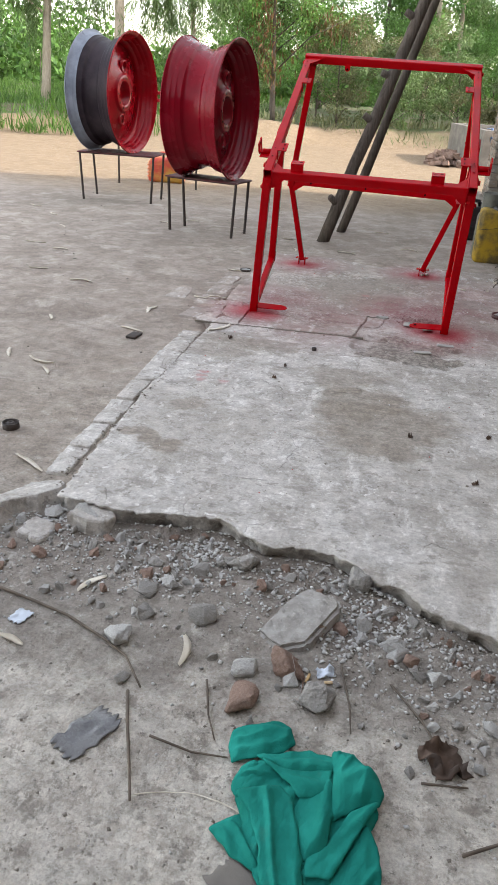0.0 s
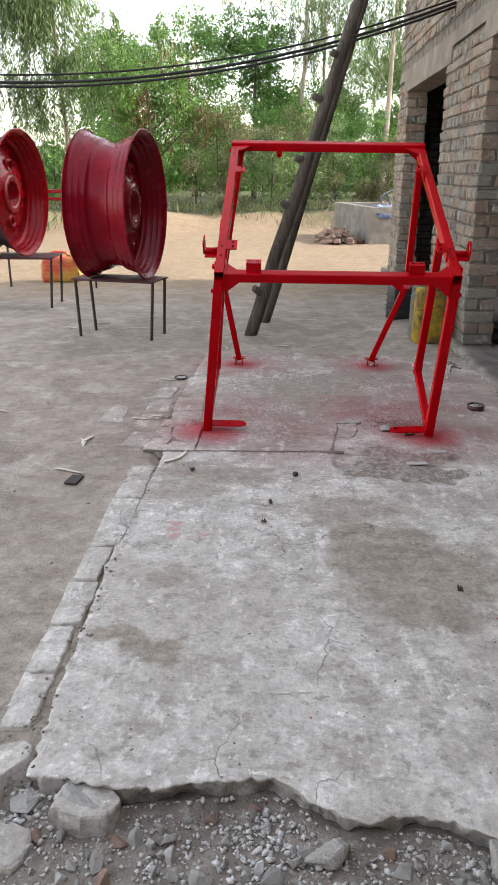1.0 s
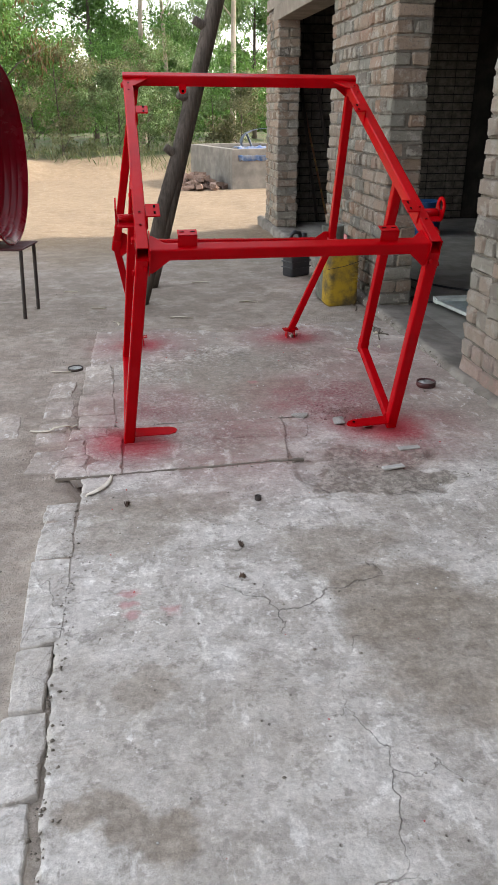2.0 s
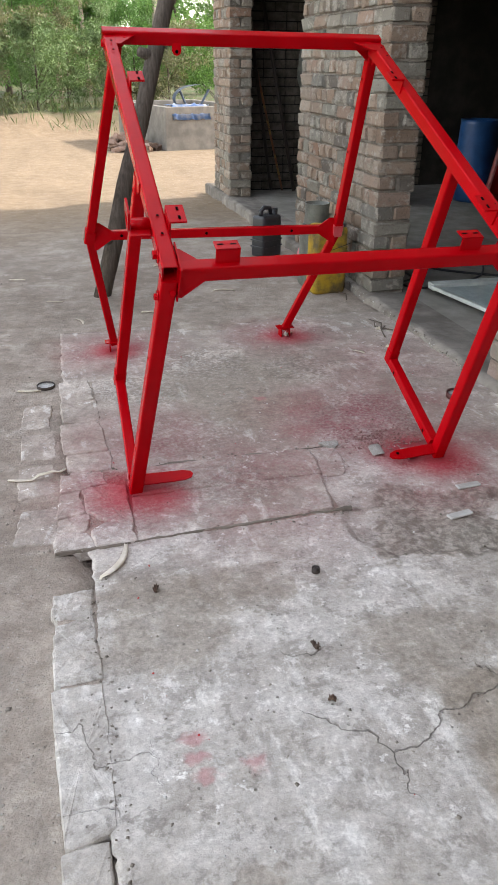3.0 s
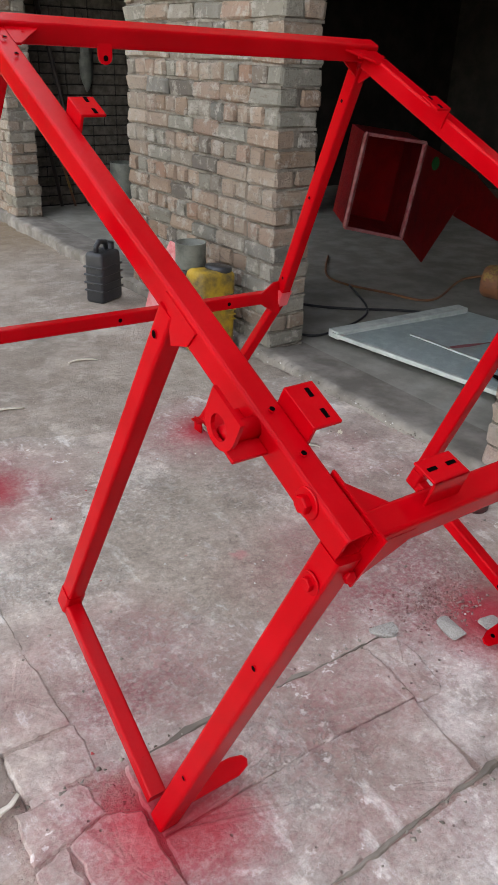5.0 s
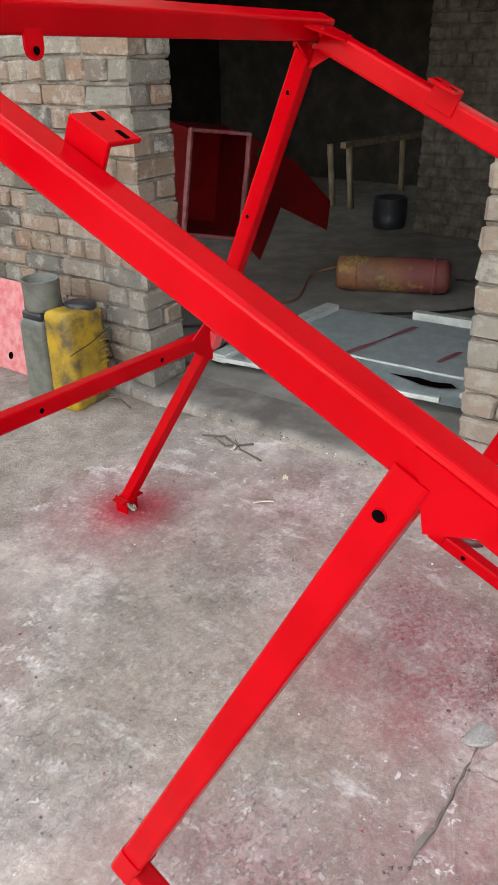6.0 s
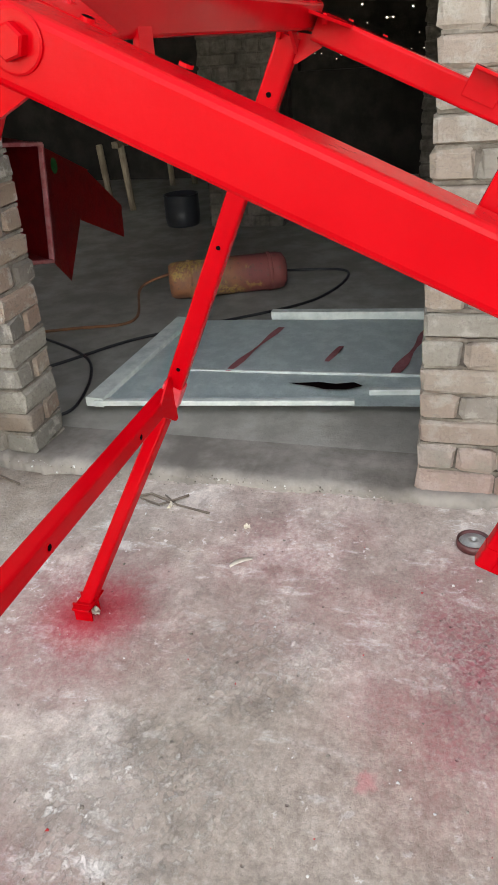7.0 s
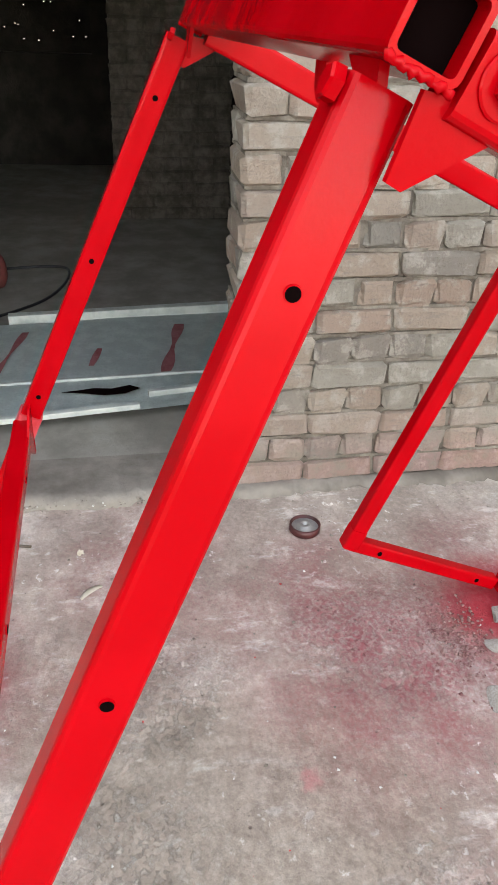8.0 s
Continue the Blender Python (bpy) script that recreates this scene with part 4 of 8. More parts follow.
# ---- the red cab frame ----
def cab_frame():
    top = thing("cab_frame", "freshly painted glossy red tractor cab frame of welded square steel tube", "tractor cab", (1.2, 6.7, 0))
    top_inv = Matrix.Translation((-1.2, -6.7, 0))

    def add(name, bm, material=M_RED, parent=None, label="", smooth=False):
        if parent is None:
            bmesh.ops.transform(bm, matrix=top_inv, verts=bm.verts[:])
            return part(name, bm, material, top, label, smooth)
        bmesh.ops.transform(bm, matrix=top_inv, verts=bm.verts[:])
        return part(name, bm, material, parent, label, smooth)

    def tube(name, a, b, w, h, up=(0, 0, 1), parent=None, **k):
        return add(name, square_tube(bmesh.new(), a, b, w, h, up, **k), parent=parent)

    def hole(at, nrm, r, parent):
        bm = bmesh.new()
        lathe(bm, [(r * 1.16, -0.001), (r * 1.12, 0.0012), (r, 0.0012), (r * 0.96, 0.0)], 14, frame_at(at, Vector(nrm).orthogonal(), nrm))
        bmesh.ops.recalc_face_normals(bm, faces=bm.faces[:])
        add("hole_edge", bm, M_RED, parent)
        # A black disc laid on the surface gives the uncut hole its shade.
        bm = bmesh.new()
        c = bmesh.ops.create_circle(bm, cap_ends=True, radius=r, segments=14)
        bmesh.ops.transform(bm, matrix=frame_at(Vector(at) + Vector(nrm).normalized() * 0.0014, Vector(nrm).orthogonal(), nrm), verts=bm.verts[:])
        add("bolt_hole", bm, M_HOLE, parent, "dark bolt hole")

    def web(corners, thick, parent, label=""):
        """A flat plate through the corners, thickened along the vector."""
        bm = bmesh.new()
        a = [bm.verts.new(Vector(c)) for c in corners]
        b = [bm.verts.new(Vector(c) + Vector(thick)) for c in corners]
        n = len(a)
        bm.faces.new(a), bm.faces.new(b)
        for i in range(n):
            bm.faces.new((a[i], a[(i + 1) % n], b[(i + 1) % n], b[i]))
        return add("gusset", bm, M_RED, parent, label)

    def bolt(at, nrm, r, parent=None, washer=True):
        m = frame_at(at, Vector(nrm).orthogonal(), nrm)
        bm = bmesh.new()
        if washer:
            lathe(bm, [(0.00002, 0.0), (r * 1.70, 0.0), (r * 1.70, r * 0.15), (r * 1.58, r * 0.22), (0.00002, r * 0.22)], 24, m)
        rings = lathe(bm, [(r, r * 0.2), (r, r * 0.85), (r * 0.86, r), (0.00002, r)], 6, m)
        bmesh.ops.recalc_face_normals(bm, faces=bm.faces[:])
        return add("bolt", bm, M_RED, parent, "painted hexagon bolt with washer")

    sides = (
        dict(s=-1, A=(0.612, 6.250, 0.012), C=(0.706, 5.924, 0.816), D=(0.702, 7.100, 1.364), P=(0.728, 7.104, 1.332), E=(0.595, 7.438, 0.592), F=(0.684, 7.668, 0.03), G=(0.697, 6.340, 0.995), H=(0.622, 6.702, 0.228)),
        dict(s=1, A=(1.715, 6.244, 0.012), C=(1.712, 5.930, 0.812), D=(1.702, 7.100, 1.354), P=(1.715, 7.118, 1.322), E=(1.742, 7.450, 0.572), F=(1.579, 7.694, 0.03), G=(1.722, 6.385, 0.990), H=(1.717, 6.695, 0.216)),
    )
    W, RH = 0.043, 0.047
    for q in sides:
        A, C, D, E, F, G, H, P = (Vector(q[k]) for k in "ACDEFGHP")
        s = q["s"]
        rd = (D - C).normalized()
        up = Vector((0, -rd.z, rd.y))
        rail = tube("side_rail", C - up * 0.003, D - rd * 0.038 - up * 0.005, W, RH, up, hollow0=True)
        ld = (A - C).normalized()
        leg = tube("front_leg", C + ld * 0.018 + Vector((0, 0.014, 0)), A, W, W, (0, 1, 0.3))
        rear = tube("rear_post", P, E, 0.038, 0.042, (0, 1, 0.3))
        low = tube("rear_leg", E, F, 0.036, 0.036, (0, 1, -0.3))
        strut = tube("strut", G, H, 0.038, 0.040, (0, 1, 0.3))
        toe = tube("lower_tube", H, A + Vector((0, 0.03, 0.03)), 0.036, 0.036, (1, 0, 0))
        # welds at the bends
        for p, d0, r in ((E, (E - P).normalized(), 0.0215), (H, (H - G).normalized(), 0.0215)):
            bm = bmesh.new()
            square_tube(bm, p - d0 * 0.045, p + d0 * 0.012, 2 * r + (0.004 if p == E else 0), 2 * r + (0.006 if p == E else 0), (0, 1, 0.3), r=0.008)
            add("weld_sleeve", bm, M_WELD if (p == E and s == 1) else M_RED, None, "lumpy welded sleeve at the bend")
        # bolted end of the rail
        out = Vector((s, 0, 0))
        bolt(C + rd * 0.075 + out * W / 2, out, 0.013, rail)
        bolt(D - rd * 0.060 + out * W / 2, out, 0.0108, rail)
        bolt(C + ld * 0.075 + Vector((0, 0.012, 0)) + out * W / 2, out, 0.010, leg)
        bolt(C + ld * 0.06 - Vector((0, W / 2 - 0.012, 0)) - out * 0.012, (0, -1, 0.2), 0.009, leg, False)
        # hook plate outside and slotted bracket inside the rail
        base = C + rd * 0.205
        bm = bmesh.new()
        m = frame_at(base + out * W / 2, out, up)
        box(bm, (0.0, -0.04, -0.012), (0.055, 0.04, -0.006), m, 0.001, 1)
        add("hook_plate", bm, M_RED, rail)
        bm = bmesh.new()
        pts = [(0.035 * math.cos(a), 0.036 * math.sin(a)) for a in np.linspace(0, math.pi, 10)] + [(-0.035, -0.035), (0.035, -0.035)]
        inner = [(0.019 * math.cos(a), 0.006 + 0.019 * math.sin(a)) for a in np.linspace(0, 2 * math.pi, 12, endpoint=False)]
        mm = frame_at(base + out * (W / 2 + 0.055) + up * 0.024, rd, out)
        lo = [bm.verts.new(mm @ Vector((x, y, z))) for z in (0, 0.006) for x, y in pts]
        hi = [bm.verts.new(mm @ Vector((x, y, z))) for z in (0, 0.006) for x, y in inner]
        k0, k1 = len(pts), len(inner)
        for z in (0, 1):
            for i in range(k1):
                a = inner[i]
                j = min(range(k0), key=lambda t: (pts[t][0] - a[0] * 1.8) ** 2 + (pts[t][1] - a[1] * 1.8) ** 2)
                b = inner[(i + 1) % k1]
                j2 = min(range(k0), key=lambda t: (pts[t][0] - b[0] * 1.8) ** 2 + (pts[t][1] - b[1] * 1.8) ** 2)
                vs = [hi[z * k1 + i], hi[z * k1 + (i + 1) % k1], lo[z * k0 + j2]] + ([lo[z * k0 + j]] if j != j2 else [])
                bm.faces.new(vs)
        for i in range(k0):
            bm.faces.new((lo[i], lo[(i + 1) % k0], lo[k0 + (i + 1) % k0], lo[k0 + i]))
        for i in range(k1):
            bm.faces.new((hi[i], hi[(i + 1) % k1], hi[k1 + (i + 1) % k1], hi[k1 + i]))
        bmesh.ops.recalc_face_normals(bm, faces=bm.faces[:])
        add("hook_ring", bm, M_RED, rail, "flat ring lug beside the rail")
        bm = bmesh.new()
        ring_tube(bm, [base + out * (W / 2), base + out * (W / 2 + 0.05)], [0.016, 0.013], 14)
        add("hook_boss", bm, M_RED, rail, "", True)

        def bracket(at, inward, along, parent, wide=0.075, tall=0.03, deep=0.045):
            """A bent sheet bracket with two slots."""
            u = Vector(along).cross(Vector(inward))
            u = u if u.z > 0 else -u
            m = frame_at(at, along, u)
            yv = (m.to_3x3() @ Vector((0, 1, 0)))
            sg = 1 if yv.dot(Vector(inward)) > 0 else -1
            bm = bmesh.new()
            box(bm, (-wide / 2, -0.003, -0.02), (wide / 2, 0.003, tall), m, 0.001, 1)
            lo, hi = sorted((-0.003 * sg, deep * sg))
            box(bm, (-wide / 2, lo, tall - 0.003), (wide / 2, hi, tall + 0.003), m, 0.0012, 1)
            ob = add("bracket", bm, M_RED, parent, "bent sheet bracket with two slots")
            for k in (-1, 1):
                bm = bmesh.new()
                box(bm, (k * 0.019 - 0.008, deep * 0.6 * sg - 0.0035, tall + 0.0032), (k * 0.019 + 0.008, deep * 0.6 * sg + 0.0035, tall + 0.0038), m)
                add("slot", bm, M_HOLE, parent, "dark slot")

        bracket(C + rd * 0.185 - out * (W / 2 + 0.002) + up * 0.012, -out, rd, rail)
        bracket(C + rd * (0.92 if s < 0 else 0.945) - out * (W / 2 + 0.002) + up * 0.012, -out, rd, rail, 0.06)
        for f, r in ((0.10, 0.004), (0.16, 0.004), (0.88, 0.004), (0.93, 0.004)):
            hole(C.lerp(D, f) + up * (RH / 2 + 0.0004), up, r, rail)
        hole(G.lerp(H, 0.055) + Vector((s * 0.0196, 0.004, 0)), (s, 0, 0), 0.0065, strut)
        web([G + Vector((s * 0.010, dy, dz)) for dy, dz in ((-0.014, -0.050), (-0.062, -0.036), (-0.085, -0.010), (0.0, 0.03))], (s * 0.007, 0, 0), strut, "welded triangular gusset")
        hole(C.lerp(A, 0.33) + out * (W / 2 + 0.0004) + Vector((0, 0.010, 0)), out, 0.0046, leg)
        hole(C.lerp(A, 0.76) + out * (W / 2 + 0.0004) + Vector((0, 0.003, 0)), out, 0.0046, leg)
        for f in ((0.140, 0.500, 0.86) if s < 0 else (0.125, 0.504, 0.884)):
            hole(P.lerp(E, f) + Vector((-0.0004 - 0.019, 0, 0)), (-1, 0, 0), 0.0050, rear)
        ud = (A + Vector((0, 0.03, 0.03)) - H).normalized()
        for f in (0.18, 0.86):
            hole(H.lerp(A + Vector((0, 0.03, 0.03)), f) + Vector((-s * 0.0184, 0, 0)), (-s, 0, 0), 0.0065, toe)
            hole(H.lerp(A + Vector((0, 0.03, 0.03)), f) + Vector((0, 0.02, 0.05)).normalized() * 0.0184, (0, 0.4, 1), 0.0065, toe)
        bm = bmesh.new()
        g2 = [(0.015, 0.004), (0.0, -0.042), (0.009, -0.047), (0.062, -0.020), (0.056, -0.006)]
        vs = [Vector((D.x + s * k, P.y - a, P.z + b)) for k in (0.008, 0.014) for a, b in g2]
        vv = [bm.verts.new(v) for v in vs]
        bm.faces.new(vv[:5]), bm.faces.new(vv[5:][::-1])
        for i in range(5):
            bm.faces.new((vv[i], vv[(i + 1) % 5], vv[5 + (i + 1) % 5], vv[5 + i]))
        bmesh.ops.recalc_face_normals(bm, faces=bm.faces[:])
        add("gusset", bm, M_RED, rear, "welded triangular gusset")
        # foot tab pointing inward
        bm = bmesh.new()
        o2 = [(0.0, -0.016), (0.15, -0.02), (0.175, -0.012), (0.182, 0.0), (0.175, 0.012), (0.15, 0.02), (0.0, 0.028)]
        plate(bm, o2, -0.003, 0.003, frame_at(A + Vector((-s * 0.015, 0.0, 0.028)), (-s, -0.10 if s > 0 else 0.05, -0.02), (0, -0.45, 1)))
        bmesh.ops.recalc_face_normals(bm, faces=bm.faces[:])
        tab = add("foot_tab", bm, M_RED, leg)
        hole(A + Vector((-s * 0.165, (-0.015 if s > 0 else 0.008), 0.0285)), (0, -0.45, 1), 0.006, tab)
        # forked shoe at the rear foot
        for dx in (-0.022, 0.022):
            bm = bmesh.new()
            box(bm, (F.x + dx - 0.003, F.y - 0.022, -0.028), (F.x + dx + 0.003, F.y + 0.028, 0.045), None, 0.001, 1)
            add("shoe_plate", bm, M_RED, low)
        bm = bmesh.new()
        box(bm, (F.x - 0.045, F.y - 0.03, 0.038), (F.x + 0.045, F.y + 0.02, 0.044), None, 0.001, 1)
        add("shoe_top", bm, M_RED, low)
    L, R = sides
    # cross bars with gussets
    CL, CR = Vector(L["C"]), Vector(R["C"])
    cb = tube("front_bar", CL + Vector((0.022, 0.012, 0)), CR + Vector((-0.022, 0.012, 0)), W, W, (0, -0.40, 0.92))
    for p, s in ((CL, 1), (CR, -1)):
        ex, nv = Vector((s, 0, 0)), Vector((0, -0.40, 0.92))
        side = L if s > 0 else R
        rail_way, leg_way = (Vector(side["D"]) - p).normalized(), (Vector(side["A"]) - p).normalized()
        web([p + ex * k + rail_way * r + nv * 0.006 for k, r in ((0.026, 0.0), (0.026, 0.078), (0.034, 0.080), (0.082, 0.026), (0.082, 0.0))], nv * 0.006, cb, "welded triangular gusset")
        web([p + ex * k + leg_way * r + Vector((0, -0.012, 0)) for k, r in ((0.026, 0.0), (0.026, 0.074), (0.038, 0.076), (0.092, 0.026), (0.092, 0.0))], (0, 0.006, 0), cb, "welded triangular gusset")
        web([p + ex * 0.0235 + rail_way * r + leg_way * d + nv * h for r, d, h in ((0.095, 0, 0.022), (-0.020, 0, 0.022), (-0.016, 0.078, 0.0), (0.012, 0.078, 0.0), (0.030, 0.02, 0.0), (0.095, 0, 0.004))], ex * 0.004, cb, "welded end plate")
        at = p + Vector((s * 0.148 if s > 0 else -0.170, 0.02, 0.024))
        bm = bmesh.new()
        m = frame_at(at, (1, 0, 0), (0, -0.3, 0.95))
        box(bm, (-0.032, -0.020, -0.006), (0.032, -0.016, 0.040), m, 0.001, 1)
        box(bm, (-0.032, -0.020, 0.036), (0.032, 0.022, 0.040), m, 0.001, 1)
        add("bracket", bm, M_RED, cb, "bent sheet bracket with two slots")
        for k in (-1, 1):
            bm = bmesh.new()
            box(bm, (k * 0.017 - 0.008, 0.0, 0.0402), (k * 0.017 + 0.008, 0.006, 0.0408), m)
            add("slot", bm, M_HOLE, cb, "dark slot")
    DL, DR = Vector(L["D"]), Vector(R["D"])
    tb = tube("top_bar", DL + Vector((-0.022, -0.013, 0.001)), DR + Vector((0.022, -0.013, 0.001)), 0.044, 0.046, (0, -0.40, 0.92), hollow0=True, hollow1=True)
    for p, s in ((DL, 1), (DR, -1)):
        # black block added for the shade inside, and a lumpy weld under the open end
        bm = bmesh.new()
        xs = sorted((-s * 0.006, s * 0.09))
        tm = frame_at(p + Vector((0, -0.013, 0.001)), (1, 0, 0), (0, -0.40, 0.92))
        box(bm, (xs[0], -0.0177, -0.0187), (xs[1], 0.0177, 0.0187), tm)
        add("bore_shade", bm, M_HOLE, tb, "black block standing for the shade inside the tube")
        bm, rnd = bmesh.new(), random.Random(4)
        ring_tube(bm, [tm @ Vector((-s * (0.021 + rnd.uniform(-0.001, 0.001)), -0.021 + 0.042 * k / 20, -0.0235 + rnd.uniform(-0.0012, 0.0012))) for k in range(21)], [0.0028 + rnd.uniform(-0.001, 0.0012) for _ in range(21)], 8)
        add("weld_bead", bm, M_RED, tb, "lumpy painted weld bead", True)
        side = L if s > 0 else R
        down_way, nv = (Vector(side["C"]) - p).normalized(), Vector((0, -0.40, 0.92))
        web([p + Vector((s * k, 0, 0)) + down_way * r + nv * 0.014 for k, r in ((0.018, 0.02), (0.018, 0.10), (0.03, 0.10), (0.10, 0.02))], nv * 0.005, tb, "welded triangular gusset")
        web([p + Vector((s * k, 0.0, dz)) for k, dz in ((0.012, -0.016), (0.070, -0.016), (0.012, -0.062))], (0, 0.006, 0), tb, "welded triangular gusset")
        bolt(p + Vector((s * 0.05, -0.050, -0.012)), (0, -1, 0), 0.009, tb, False)
        bolt(p + Vector((s * 0.012, 0.026, -0.030)), (0, 1, 0.42), 0.0105, tb, False)
    bm = bmesh.new()
    o3 = [(-0.016, 0.0), (-0.016, -0.035)] + [(0.016 * math.cos(a), -0.035 + 0.016 * math.sin(a)) for a in np.linspace(math.pi, 2 * math.pi, 7)] + [(0.016, 0.0)]
    plate(bm, o3, -0.003, 0.003, frame_at(DL + Vector((0.238, -0.026, -0.010)), (1, 0, 0), (0, -1, 0)))
    bmesh.ops.recalc_face_normals(bm, faces=bm.faces[:])
    lug = add("lug", bm, M_RED, tb, "small rounded lug with a hole")
    hole(DL + Vector((0.238, -0.0295, -0.048)), (0, -1, 0), 0.006, lug)
    EL, ER = Vector(L["E"]), Vector(R["E"])
    rb = tube("rear_bar", EL + Vector((0.02, 0, 0.015)), ER + Vector((-0.02, 0, 0.015)), 0.038, 0.040, (0, 0, 1))
    for p, s in ((EL, 1), (ER, -1)):
        web([p + Vector((s * k, -0.020, 0.015 + dz)) for k, dz in ((0.016, 0.055), (0.016, -0.06), (0.03, -0.06), (0.10, -0.014), (0.10, 0.018), (0.045, 0.055))], (0, 0.005, 0), rb, "welded triangular gusset")
    for f in (0.12, 0.45, 0.8):
        hole(EL.lerp(ER, f) + Vector((0, -0.0194, 0.015)), (0, -1, 0), 0.0065, rb)


cab_frame()


# ---- wheel rims on iron stands ----
def wheel_rim(at, m_out, m_in, label, dia=1.09, wid=0.46, tilt=0.0, turn=0.0):
    """A tractor rim standing on its edge; its axle points along x, its dish to +x."""
    r = dia / 2
    ob = thing("wheel_rim", label, "wheel rim", (at[0], at[1], at[2]), "tractor wheel rims")
    ob.matrix_basis = pose(at[0], at[1], at[2] + r, 0, tilt, turn)
    lay = Matrix.Rotation(radians(90), 4, "Y")
    half = [(0.02, 0.830), (0.12, 0.832), (0.165, 0.845), (0.185, 0.880), (0.20, 0.888), (0.27, 0.893), (0.285, 0.908), (0.30, 0.914), (0.36, 0.918), (0.375, 0.932), (0.39, 0.938), (0.44, 0.943), (0.465, 0.965), (0.49, 0.985), (0.5, 1.0)]
    prof = [(-u, v) for u, v in half[::-1]] + half
    for nm, sh, mat, lb in (("barrel_outside", 0.0, m_out[0], m_out[1]), ("barrel_inside", -0.008, m_in, "")):
        bm = bmesh.new()
        lathe(bm, [((v * r) + sh, u * wid) for u, v in prof], 72, lay)
        bmesh.ops.recalc_face_normals(bm, faces=bm.faces[:])
        part(nm, bm, mat, ob, lb, True)
    if m_out[0] is M_RIM_DARK:
        bm = bmesh.new()
        lathe(bm, [(v * r + 0.0025, u * wid) for u, v in prof if u < -0.29], 72, lay)
        bmesh.ops.recalc_face_normals(bm, faces=bm.faces[:])
        part("bead_seat", bm, M_PRIMER, ob, "blue-grey primed band", True)
    for u in (-0.5, 0.5):
        bm = bmesh.new()
        lathe(bm, [(r - 0.010, u * wid), (r - 0.004, (u + math.copysign(0.013, u)) * wid), (r + 0.004, (u + math.copysign(0.010, u)) * wid), (r + 0.005, u * wid - math.copysign(0.006, u))], 72, lay, closed=True)
        bmesh.ops.recalc_face_normals(bm, faces=bm.faces[:])
        part("flange", bm, m_in if u > 0 else (M_PRIMER if m_out[0] is M_RIM_DARK else m_out[0]), ob, "rolled rim flange", True)
    # dished disc with hub opening, bolt holes and lugs
    bm = bmesh.new()
    R = r * 0.83
    lathe(bm, [(R, 0.03), (R * 0.93, 0.034), (R * 0.88, 0.050), (R * 0.60, 0.082), (R * 0.42, 0.104), (R * 0.385, 0.110), (R * 0.37, 0.128), (R * 0.355, 0.132), (R * 0.25, 0.132), (R * 0.235, 0.128), (R * 0.23, 0.060), (R * 0.08, 0.055), (0.0002, 0.055)], 56, lay)
    bmesh.ops.recalc_face_normals(bm, faces=bm.faces[:])
    disc = part("disc", bm, m_in, ob, "dished disc with a round hub opening", True)
    for k in range(10):
        a = 2 * math.pi * (k + 0.5) / 10
        p = lay @ Vector((R * 0.303 * math.cos(a), R * 0.303 * math.sin(a), 0.1335))
        bm = bmesh.new()
        bmesh.ops.create_circle(bm, cap_ends=True, radius=0.0095, segments=12)
        bmesh.ops.transform(bm, matrix=Matrix.Translation(p) @ lay, verts=bm.verts[:])
        part("bolt_hole", bm, M_HOLE, disc, "dark bolt hole")
    for a, rr in ((radians(8), 0.052), (radians(186), 0.046)):
        bm = bmesh.new()
        lathe(bm, [(rr + 0.022, -0.006), (rr + 0.008, 0.016), (rr, 0.018), (rr - 0.008, 0.012), (rr - 0.010, -0.004)], 28, lay @ Matrix.Translation((-R * 0.53 * math.cos(a), R * 0.53 * math.sin(a), 0.096)) @ Matrix.Rotation(math.copysign(0.12, math.cos(a)), 4, "Y"))
        bmesh.ops.recalc_face_normals(bm, faces=bm.faces[:])
        part("slot_ring", bm, m_in, disc, "raised ring round an opening", True)
    return ob


def iron_stand(at, sx, sy, h, rz, feet, label):
    """A low sheet-topped table on four iron bars; feet: how far the legs splay."""
    ob = thing("iron_stand", label, "stand", at, "iron stands under the rims", rz)
    bm = bmesh.new()
    box(bm, (-sx / 2, -sy / 2, h - 0.012), (sx / 2, sy / 2, h), None, 0.003, 1)
    part("sheet_top", bm, M_STANDTOP, ob, "rusty dark red-stained sheet top")
    for sgx in (-1, 1):
        for sgy in (-1, 1):
            bm = bmesh.new()
            a = (sgx * (sx / 2 - 0.02), sgy * (sy / 2 - 0.03), h - 0.006)
            b = (sgx * (sx / 2 - 0.03 + feet), sgy * (sy / 2 - 0.02), 0.0)
            ring_tube(bm, [a, b], 0.0125, 8)
            part("leg", bm, M_IRON, ob)
    for sgy in (-1, 1):
        bm = bmesh.new()
        ring_tube(bm, [(-sx / 2 + 0.02, sgy * (sy / 2 - 0.03), h - 0.014), (sx / 2 - 0.02, sgy * (sy / 2 - 0.03), h - 0.014)], 0.008, 6)
        part("rail", bm, M_IRON, ob)
    return ob


iron_stand((-0.315, 8.616, -0.027), 0.69, 0.31, 0.464, -12.5, -0.012, "low dark iron stand with a flat sheet top")
wheel_rim((-0.298, 8.62, 0.438), (M_RIM_RED, ""), M_RIM_RED, "dark red painted tractor wheel rim standing on an iron stand", 1.075, 0.45, 0, -7)
iron_stand((-1.66, 10.07, -0.046), 0.84, 0.46, 0.488, 3.0, -0.02, "low dark iron stand with a flat sheet top")
wheel_rim((-1.735, 10.05, 0.443), (M_RIM_DARK, "bare dark steel barrel"), M_RIM_BRIGHT, "half-painted tractor wheel rim with bright red dish", 1.135, 0.46, 0, -6)


